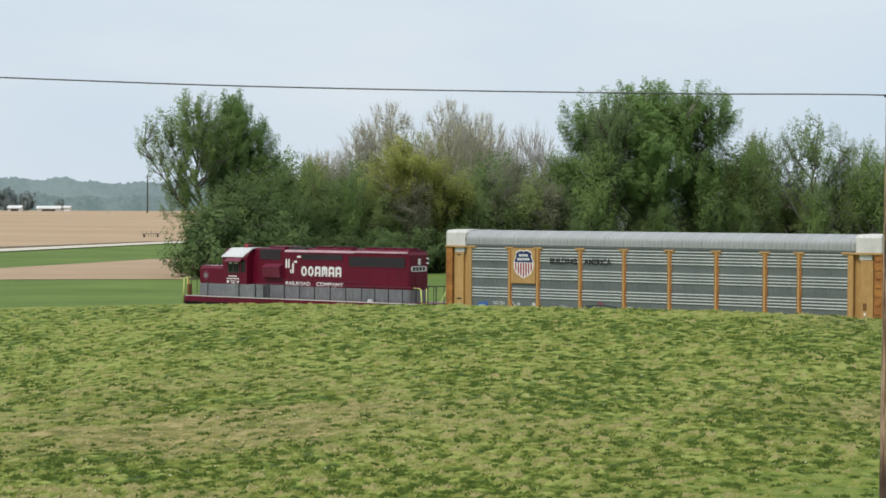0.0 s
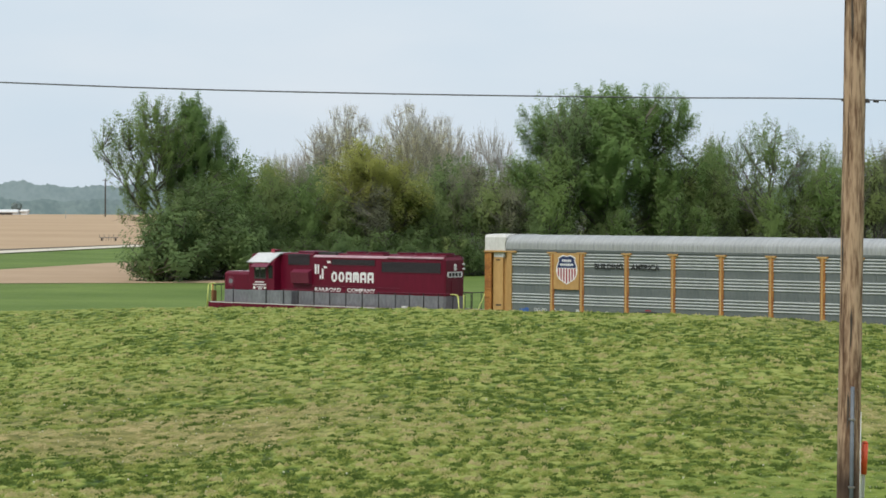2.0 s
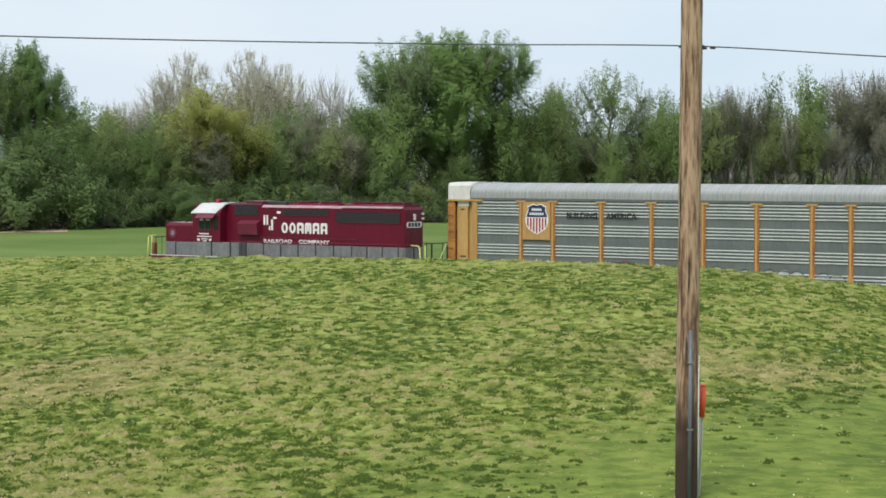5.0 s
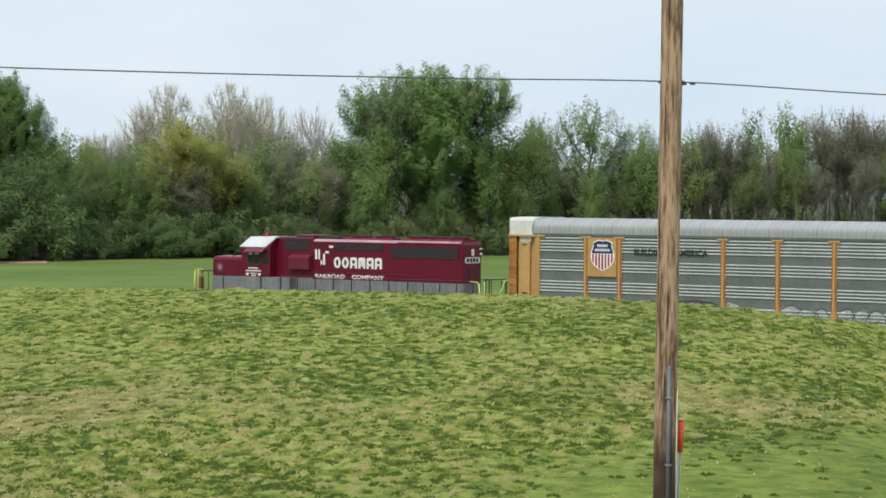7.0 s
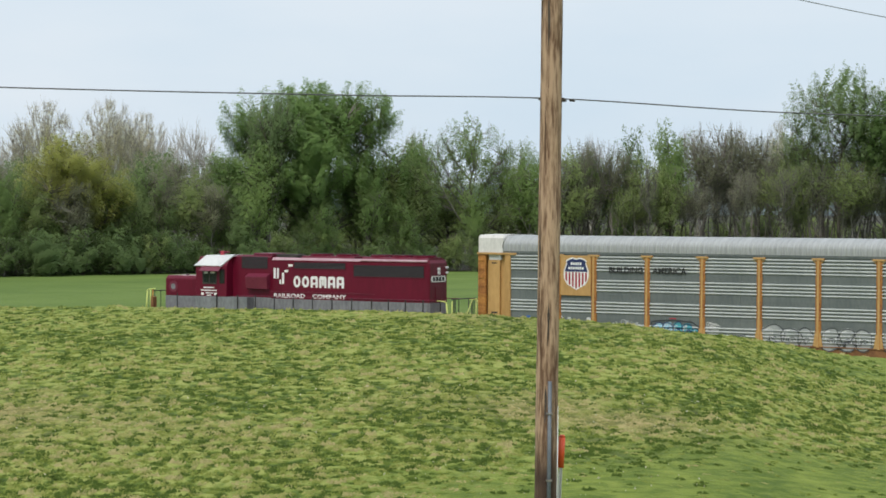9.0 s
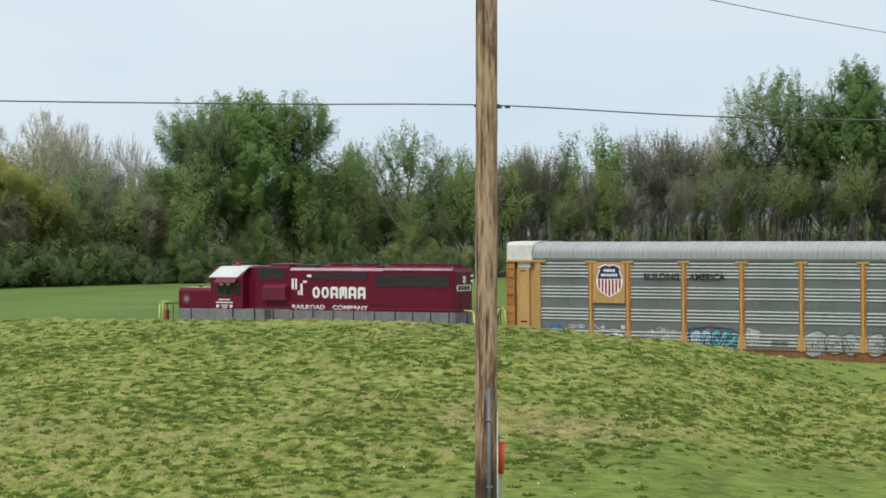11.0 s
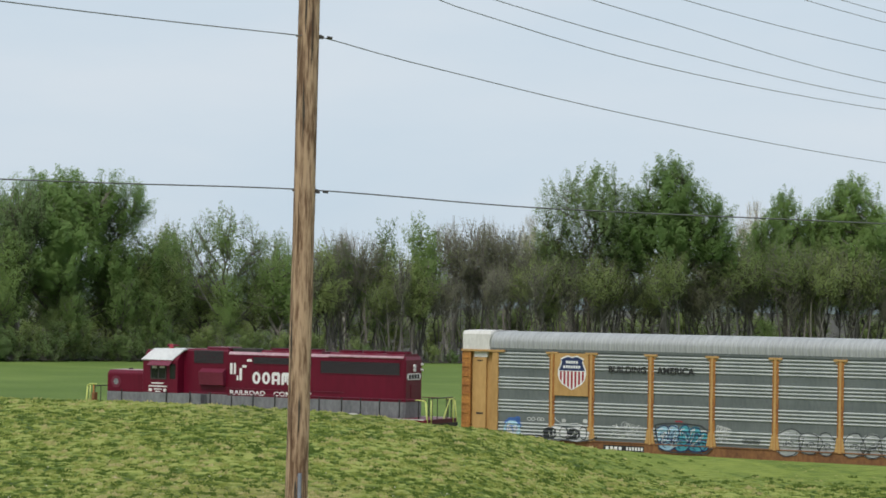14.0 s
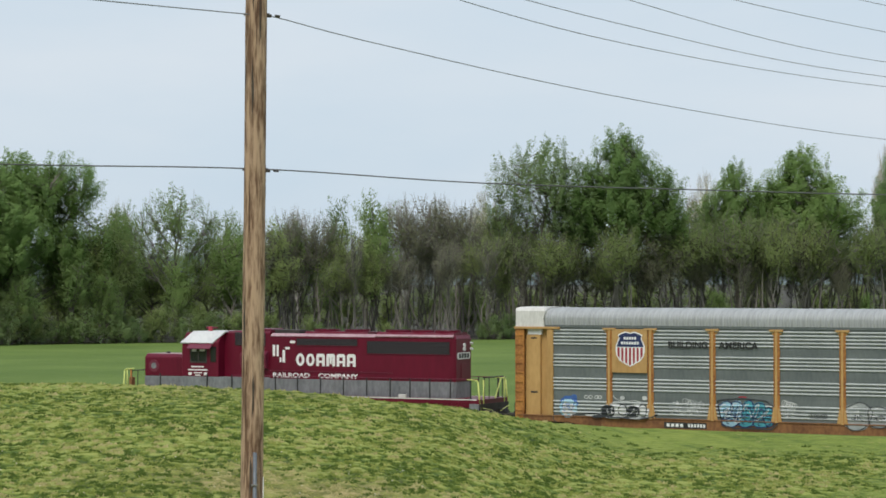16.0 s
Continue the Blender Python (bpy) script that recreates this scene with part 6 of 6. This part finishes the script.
    shrub = make_tree("shrub", "dense green shrub at the edge of the wood", 5.5, [(0, 0, 2.8, 2.6, 2.2, 2.3), (1.8, 0, 2.0, 1.8, 1.8, 1.8), (-1.8, 0, 1.9, 1.8, 1.8, 1.7)], 75, L["leaf_shrub"], 34, 0.46, 0.15, L["bark"], 6, 0, 0.12, fork=0.05, sides=4, narrow=0.6)
    dshrub = make_tree("shrub", "brownish shrub with new leaves at the edge of the wood", 6.5, [(0, 0, 3.6, 2.6, 2.2, 3.0), (1.6, 0, 2.4, 2.2, 1.8, 2.2)], 80, L["leaf_olive"], 30, 0.50, 0.15, L["bark"], 6, 0, 0.12, fork=0.05, sides=4, narrow=0.6)
    nat = {high_brown: 16.8, high_olive: 15.4, slim: 15.6, brown: 16.8, mid: 14.8, deep: 14.8, olive: 14.6, shrub: 5.4, dshrub: 6.6}
    used = set()

    def put(ob, az, off, el, width=1.0):
        stand(ob, az, off, el, nat[ob], width=width * (0.9 + 0.25 * rng.random()), turn=360 * rng.random(), first=ob not in used)
        used.add(ob)
    # middle-sized trees that can be told apart
    for ob, az, off, el, w in ((mid, -3.75, 2, 0.0290, 0.9), (mid, -1.0, 3, 0.0250, 0.95), (olive, -0.5, 6, 0.0340, 0.95), (mid, 0.1, 10, 0.0325, 0.8), (deep, -6.55, 6, 0.0270, 0.95), (mid, -12.2, 3, 0.0215, 1.1), (mid, -11.6, 8, 0.026, 0.9),
                              (olive, -10.9, 5, 0.0225, 1.0), (mid, -9.9, 4, 0.0150, 0.9), (olive, -7.2, 3, 0.0170, 1.1), (olive, -9.2, 3, 0.014, 1.0), (brown, -8.3, 0, 0.0150, 1.1),
                              (brown, -10.3, 12, 0.021, 1.0), (olive, -5.2, 5, 0.0190, 1.1), (brown, -4.9, 2, 0.0130, 1.1), (mid, 3.1, 2, 0.0255, 0.9), (olive, 4.0, 8, 0.0295, 1.0),
                              (high_brown, 4.5, 12, 0.0320, 0.9), (high_brown, 5.2, 10, 0.0310, 0.9), (deep, 5.65, 12, 0.0390, 0.6), (mid, 6.65, 10, 0.0395, 0.85), (olive, 6.1, 6, 0.026, 0.9),
                              (high_brown, 7.5, 12, 0.0375, 1.0), (high_brown, 8.2, 14, 0.0375, 1.0), (high_brown, 8.9, 12, 0.0350, 0.95), (high_olive, 9.4, 5, 0.0215, 1.0), (high_olive, 10.2, 4, 0.0240, 1.0),
                              (high_olive, 11.2, 4, 0.0240, 1.0), (high_olive, 12.9, 2, 0.0270, 1.0), (high_olive, 10.5, 14, 0.0370, 1.0), (high_brown, 11.5, 15, 0.0370, 1.0), (high_olive, 9.8, 16, 0.0365, 0.9), (high_olive, 14.2, 14, 0.0380, 1.0), (high_olive, 14.6, 4, 0.0300, 1.1), (high_olive, 15.9, 4, 0.0320, 1.0), (high_olive, 17.5, 3, 0.0300, 1.1),
                              (brown, 13.9, 3, 0.0240, 1.1), (high_brown, 20.2, 4, 0.034, 1.0), (high_olive, 19.2, 3, 0.030, 1.0), (high_olive, 16.7, 2, 0.0300, 1.0), (mid, 15.3, -1, -0.0020, 0.8), (mid, 19.0, -1, -0.0040, 0.9),
                              (mid, -2.1, 0, 0.0050, 0.9), (mid, -0.1, 0, 0.0060, 0.9), (deep, -4.2, 2, 0.012, 1.0), (deep, -11.2, 3, 0.008, 1.0)):
        put(ob, az, off, el, w)
    # the filling, rank behind rank
    for rank, (off, step, lo, hi) in enumerate(((4.0, 1.25, 0.008, 0.019), (14.0, 1.15, 0.016, 0.026), (28.0, 1.9, 0.018, 0.028))):
        az = -12.3 + 0.3 * rank
        while az < 23:
            u = rng.random()
            ob = (mid if u < 0.22 else olive if u < 0.60 else brown)
            if az > 3.3:
                ob = high_brown if u < 0.56 else high_olive
            if az < -9.5 or (-3.5 < az < 0.5):
                ob = mid if u < 0.25 else olive if u < 0.55 else deep
            put(ob, az, off + 4 * rng.random(), lo + (hi - lo) * rng.random(), 1.05)
            az += step * (0.75 + 0.5 * rng.random())
    # slender stems at the front of the wood
    az = 3.3
    while az < 22:
        put(slim, az, 0.5 + 22 * rng.random(), 0.008 + 0.016 * rng.random(), 1.0)
        az += 0.27 * (0.6 + 0.8 * rng.random())
    # low thicket deep in the wood
    az = -12.0
    while az < 23:
        if az < 3 or rng.random() < 0.85:
            put(dshrub, az, 40 + 8 * rng.random(), -0.004 + 0.007 * rng.random(), 1.5)
        az += 0.85 * (0.8 + 0.4 * rng.random())
    # bright low bushes before the willow
    for az, top in ((-8.6, -0.010), (-8.1, -0.007), (-7.7, -0.009), (-7.2, -0.006), (-6.8, -0.010), (-6.3, -0.008), (-9.3, -0.008)):
        put(shrub, az, -3 + 2 * rng.random(), top, 1.1)
    # shrubs along the edge
    az = -13.7
    while az < 23:
        u = rng.random()
        ob = shrub if u < 0.75 else dshrub
        top = -0.0170 + 0.008 * rng.random() + (0.012 if az < -11.5 else 0.0) - (0.003 if az > 3 else 0.0)
        if az < 2.5 or rng.random() < 0.6:
            put(ob, az, -3 + 4 * rng.random(), top, 1.15)
        az += 0.40 * (0.7 + 0.6 * rng.random())
    for az, top in ((-13.98, -0.014), (-13.75, -0.008), (-13.5, 0.000), (-13.35, 0.010), (-13.1, 0.006), (-12.95, 0.018), (-12.8, 0.010), (-12.5, 0.014), (-12.2, 0.010), (-13.6, -0.014), (-13.0, -0.010)):
        put(shrub if top < -0.008 else olive if top < 0.005 else deep, az, -1 + 6 * rng.random(), top, 1.2)


plant_wood()


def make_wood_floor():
    """Leaf litter, coloured dark for the wood's shade, laid on past its far side."""
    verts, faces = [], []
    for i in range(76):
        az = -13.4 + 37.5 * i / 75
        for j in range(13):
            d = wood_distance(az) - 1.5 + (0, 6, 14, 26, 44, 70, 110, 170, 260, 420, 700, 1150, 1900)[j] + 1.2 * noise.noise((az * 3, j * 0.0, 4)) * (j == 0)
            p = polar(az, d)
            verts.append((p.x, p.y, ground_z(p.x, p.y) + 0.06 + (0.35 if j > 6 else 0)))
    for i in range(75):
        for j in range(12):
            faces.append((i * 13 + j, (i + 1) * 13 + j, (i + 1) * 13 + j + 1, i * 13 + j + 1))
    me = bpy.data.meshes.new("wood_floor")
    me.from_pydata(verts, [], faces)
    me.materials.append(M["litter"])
    tagged(new("wood_floor", me), "brown leaf litter, darkened for the shade under the trees", "ground", kind="structure")


make_wood_floor()


# ---- the far side of the fields ----
def make_ridge():
    """Wooded hills on the horizon, with the haze put into their colours."""
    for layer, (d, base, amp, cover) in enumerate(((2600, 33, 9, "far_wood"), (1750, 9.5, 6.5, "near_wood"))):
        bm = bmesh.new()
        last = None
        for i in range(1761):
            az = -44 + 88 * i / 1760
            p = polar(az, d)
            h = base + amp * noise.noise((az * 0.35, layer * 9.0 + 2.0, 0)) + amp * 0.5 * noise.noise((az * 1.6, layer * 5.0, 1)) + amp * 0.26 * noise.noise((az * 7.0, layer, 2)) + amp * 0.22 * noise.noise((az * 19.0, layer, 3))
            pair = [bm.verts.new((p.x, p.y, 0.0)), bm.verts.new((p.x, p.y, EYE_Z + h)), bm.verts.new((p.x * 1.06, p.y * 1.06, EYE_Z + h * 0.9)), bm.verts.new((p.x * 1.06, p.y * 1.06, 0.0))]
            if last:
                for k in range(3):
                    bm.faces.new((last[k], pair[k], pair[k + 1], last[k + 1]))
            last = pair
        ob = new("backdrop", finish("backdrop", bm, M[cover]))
        tagged(ob, "haze-tinted blue-green wooded hills on the horizon" if layer == 0 else "low haze-tinted belt of trees beyond the fields", "hills", kind="structure")


make_ridge()


def make_barn(az, d, w, h, depth, turn, open_side=True):
    p = polar(az, d)
    z = ground_z(p.x, p.y)
    ob = empty("farm_building", "long low white farm building with a pale metal roof", "barn", pose(p.x, p.y, z, 0, 0, turn), "farm buildings")
    bm = bmesh.new()
    box(bm, -w / 2, w / 2, -depth / 2, depth / 2, 0, h)
    part("wall", bm, M["barn_white"], ob)
    bm = bmesh.new()
    prism(bm, [(-depth / 2 - 0.6, h), (0, h + depth * 0.26), (depth / 2 + 0.6, h), (depth / 2 + 0.6, h + 0.25), (0, h + depth * 0.26 + 0.3), (-depth / 2 - 0.6, h + 0.25)], "x", -w / 2 - 0.5, w / 2 + 0.5)
    part("roof", bm, M["barn_roof"], ob)
    if open_side:
        # a dark panel on the wall stands for the shade inside the bay
        bm = bmesh.new()
        box(bm, -w * 0.28, w * 0.30, -depth / 2 - 0.1, -depth / 2 + 0.4, 0, h * 0.75)
        part("doorway", bm, M["dark_steel"], ob, "dark panel for the shaded bay")


for b_az, b_d, b_w, b_h, b_dep, b_turn, b_open in ((-18.33, 1150, 6.5, 1.5, 4.5, 5, True), (-17.5, 1180, 12, 1.4, 4.5, 3, True), (-17.05, 1150, 3.2, 1.8, 3, 0, False), (-19.3, 1190, 6, 1.6, 4, 0, True)):
    make_barn(b_az, b_d, b_w, b_h, b_dep, b_turn, b_open)


def make_far_trees():
    """Small groves by the farm, their leaf colour paled with haze."""
    grove = make_tree("farm_tree", "round haze-tinted green tree by the farm", 12, [(0, 0, 5.6, 5.5, 5, 5.2), (3, 0, 4.0, 3.5, 4, 3.8)], 120, M["leaf_far"], 34, 1.2, 0.6, M["bark"], 7, 0, 0.4)
    first = True
    for az, d, k in ((-18.6, 1230, 1.05), (-18.05, 1240, 0.85), (-17.25, 1240, 0.55), (-19.3, 1240, 1.0)):
        p = polar(az, d)
        m = Matrix.Translation((p.x, p.y, ground_z(p.x, p.y))) @ Matrix.Rotation(az * 3, 4, "Z") @ Matrix.Diagonal((k, k, k, 1))
        if first:
            grove.matrix_basis = m
            first = False
        else:
            copy_thing(grove, m)


# leaf colour lightened towards blue-grey to hold the haze
M["leaf_far"] = leafage("haze_tinted_leaves", (0.36, 0.43, 0.42), (0.42, 0.49, 0.47), 0.10, 0.1, 0.5)
make_far_trees()


def make_far_pole():
    p = polar(-15.07, 980)
    z = ground_z(p.x, p.y)
    ob = empty("far_utility_pole", "dark wooden utility pole standing in the fields", "utility pole", pose(p.x, p.y, z))
    bm = bmesh.new()
    rod(bm, (0, 0, -0.5), (0, 0, EYE_Z + 0.0149 * 980 - z), 0.34, 0.28, 8)
    part("shaft", bm, M["tie"], ob)
    bm = bmesh.new()
    box(bm, -1.2, 1.2, -0.08, 0.08, EYE_Z + 0.0149 * 980 - z - 0.9, EYE_Z + 0.0149 * 980 - z - 0.7)
    part("crossarm", bm, M["tie"], ob)
    p = polar(-17.05 + 1.0, 900)
    z = ground_z(p.x, p.y)
    ob = empty("far_utility_pole", "small pale post standing in the fields", "utility pole", pose(p.x, p.y, z))
    bm = bmesh.new()
    rod(bm, (0, 0, -0.5), (0, 0, 3.2), 0.16, 0.14, 6)
    part("shaft", bm, M["twig_pale"], ob)


make_far_pole()


def make_implement():
    """A rusty field cultivator parked beside the gravel road."""
    p = polar(-14.98, 545)
    z = ground_z(p.x, p.y) + 0.1
    ob = empty("field_cultivator", "rusty brown field cultivator parked by the gravel road", "farm implement", pose(p.x, p.y, z, 0, 0, 12))
    bm = bmesh.new()
    for y0 in (-0.8, 0.8):
        box(bm, -2.2, 2.2, y0 - 0.07, y0 + 0.07, 0.8, 0.95)
    for x in (-2.2, -1.1, 0, 1.1, 2.2):
        box(bm, x - 0.06, x + 0.06, -0.9, 0.9, 0.82, 0.93)
        box(bm, x - 0.05, x + 0.05, -0.05, 0.05, 0.9, 1.6)
    part("toolbar_frame", bm, M["twig_brown"], ob)
    for x in (-1.9, -1.3, -0.7, -0.1, 0.5, 1.1, 1.7):
        bm = bmesh.new()
        rod(bm, (x, 0.8, 0.85), (x, 1.0, 0.4), 0.05)
        rod(bm, (x, 1.0, 0.4), (x, 0.8, 0.0), 0.05)
        part("tine", bm, M["dark_steel"], ob)
    for x in (-1.6, 1.6):
        bm = bmesh.new()
        rod(bm, (x - 0.15, -0.5, 0.45), (x + 0.15, -0.5, 0.45), 0.45, n=16)
        part("wheel", bm, M["black"], ob)


make_implement()


# ---- grass tufts and clover on the rise ----
def make_tufts():
    """A carpet of low leaning tufts, in pale and dark green clumps that gather in drifts; the tones hold self-shadow.
    """
    verts, tones, facing = [], [], []

    def tuft(x, y, z, wide, h, blades, tone, lean):
        for b in range(blades):
            t = 2 * math.pi * rng.random()
            r = wide * math.sqrt(rng.random())
            bx, by = x + r * math.cos(t), y + r * math.sin(t)
            ww = 0.035 + 0.045 * rng.random()
            q = 2 * math.pi * rng.random()
            hh = h * (0.55 + 0.55 * rng.random()) * (1 - 0.45 * r / wide)
            bow = 1.57 + 0.48 * rng.normal()
            lx, ly = lean * hh * math.cos(bow), lean * hh * abs(math.sin(bow))
            if hh * (math.cos(q) * by - math.sin(q) * bx) + (EYE_Z - z) * (math.cos(q) * ly - math.sin(q) * lx) < 0:
                q += math.pi
            verts.extend(((bx - ww * math.cos(q), by - ww * math.sin(q), z - 0.015), (bx + ww * math.cos(q), by + ww * math.sin(q), z - 0.015), (bx + lx, by + ly, z + hh)))
            facing.extend([(0.25 * math.cos(t), 0.25 * math.sin(t) - 0.25, 0.92)] * 3)
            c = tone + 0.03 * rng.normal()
            # shade in the tone: each blade darker at its foot, paler at its tip
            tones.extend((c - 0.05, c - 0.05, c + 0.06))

    n = 46000
    az = rng.uniform(-20.5, 21, n)
    el = rng.uniform(0, 1, n)
    for i in range(n):
        a = az[i]
        td = table(TRACK_AZ, a) * (0.70 + 0.15 * smooth(7, 14, a)) + 2.5
        # spread evenly over the slope
        d = 1.0 / (1 / 31.0 + (1 / td - 1 / 31.0) * el[i])
        p = polar(a, d)
        k = mown(p.x, p.y)
        if rng.random() < 0.90 * k or rng.random() < 0.5 * dryness(p.x, p.y):
            continue
        shade = clumps(p.x, p.y)
        dry = dryness(p.x, p.y)
        tone = shade + 0.04 * rng.normal() + 0.62 * dry * (0.5 + 0.5 * rng.random()) + 0.12 * k
        z = ground_z(p.x, p.y) + relief(p.x, p.y, 1 - k, d, shade)
        far = 1 + 0.35 * smooth(46, 74, d)
        h = (0.028 + 0.050 * min(1.0, max(0.0, shade))) * far * (1 - 0.65 * k)
        tuft(p.x, p.y, z, (0.08 + 0.06 * rng.random()) * far, h, 6, tone, 1.3)
    # dark broad-leaved tufts among them, standing in for the shaded gaps
    n = 27000
    az = rng.uniform(-20.5, 21, n)
    el = rng.uniform(0, 1, n)
    for i in range(n):
        a = az[i]
        td = table(TRACK_AZ, a) * (0.70 + 0.15 * smooth(7, 14, a)) + 1.0
        d = 1.0 / (1 / 31.0 + (1 / td - 1 / 31.0) * el[i])
        p = polar(a, d)
        k, shade = mown(p.x, p.y), clumps(p.x, p.y)
        drift = noise.noise((p.x * 0.40, p.y * 0.22, 7.0))
        if rng.random() < 0.96 * k or rng.random() < 0.7 * dryness(p.x, p.y) or 0.7 * shade + 0.5 * drift + 0.32 * rng.normal() > 0.42:
            continue
        z = ground_z(p.x, p.y) + relief(p.x, p.y, 1 - k, d, shade)
        far = 1 + 0.35 * smooth(46, 74, d)
        big = rng.random() ** 1.6
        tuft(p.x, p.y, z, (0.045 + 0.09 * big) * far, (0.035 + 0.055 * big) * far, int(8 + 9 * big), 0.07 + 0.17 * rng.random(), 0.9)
    me = quads("grass_tufts", verts, tuft_material(), tris=True)
    me.normals_split_custom_set_from_vertices(facing)
    at = me.attributes.new("tone", "FLOAT", "POINT")
    at.data.foreach_set("value", tones)
    tagged(new("grass_tufts", me), "rough tufts of spring grass on the rise", "grass", kind="stuff")


def tuft_material():
    m = leafage("grass_blades", (0.12, 0.17, 0.034), (0.25, 0.30, 0.075), 0.15, 0.0, 0.35)
    nt = m.node_tree
    ramp = [x for x in nt.nodes if x.bl_idname == "ShaderNodeValToRGB"][0]
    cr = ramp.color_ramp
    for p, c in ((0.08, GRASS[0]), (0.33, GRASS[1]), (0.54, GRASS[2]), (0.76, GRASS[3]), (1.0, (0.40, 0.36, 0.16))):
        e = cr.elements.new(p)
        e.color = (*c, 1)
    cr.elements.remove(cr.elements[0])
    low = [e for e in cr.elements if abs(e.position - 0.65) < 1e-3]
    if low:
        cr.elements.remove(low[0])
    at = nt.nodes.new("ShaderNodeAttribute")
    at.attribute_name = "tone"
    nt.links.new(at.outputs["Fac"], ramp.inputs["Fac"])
    return m


def make_clover():
    verts = []
    for i in range(1500):
        a, u = rng.uniform(-20, 8), rng.random()
        d = 1.0 / (1 / 33.0 + (1 / 62.0 - 1 / 33.0) * u)
        p = polar(a, d)
        if noise.noise((p.x * 0.15, p.y * 0.15, 20)) + 0.3 * rng.normal() + 0.4 * max(0.0, 1 - abs(d - 49) / 7) < 0.25:
            continue
        z = ground_z(p.x, p.y) + relief(p.x, p.y, 1 - mown(p.x, p.y), d, clumps(p.x, p.y)) + 0.04 + 0.04 * rng.random()
        r = 0.006 + 0.008 * rng.random()
        c = np.array([p.x, p.y, z])
        for k in range(3):
            e, f = unit(2) * r
            verts += [c - e - f, c + e - f, c + e + f, c - e + f]
    me = quads("clover_flowers", verts, M["petal"])
    tagged(new("clover_flowers", me), "tiny white clover flowers in the grass", "flowers", kind="stuff")


make_tufts()
make_clover()


# ---- what moves ----
def motions():
    def rows_for(offset):
        rows = []
        for t, s in ROLLED:
            x, y, h = track(s + offset)
            rows.append((t, pose(x, y, RAIL_Z, 0, 0, h)))
        return rows
    walk(locomotive, rows_for(-18.0))
    walk(autorack, rows_for(7.28))
    ts, ss = [r[0] for r in ROLLED], [r[1] for r in ROLLED]
    for wheels, step in ((LOCO_WHEELS, 0.2), (RACK_WHEELS, 0.16)):
        for ob, x, r in wheels:
            rows = []
            for i in range(int(round(16.0 / step)) + 1):
                t = i * step
                rows.append((t, pose(x, 0, r) @ Matrix.Rotation(float(np.interp(t, ts, ss)) / r, 4, "Y")))
            walk(ob, rows)


motions()
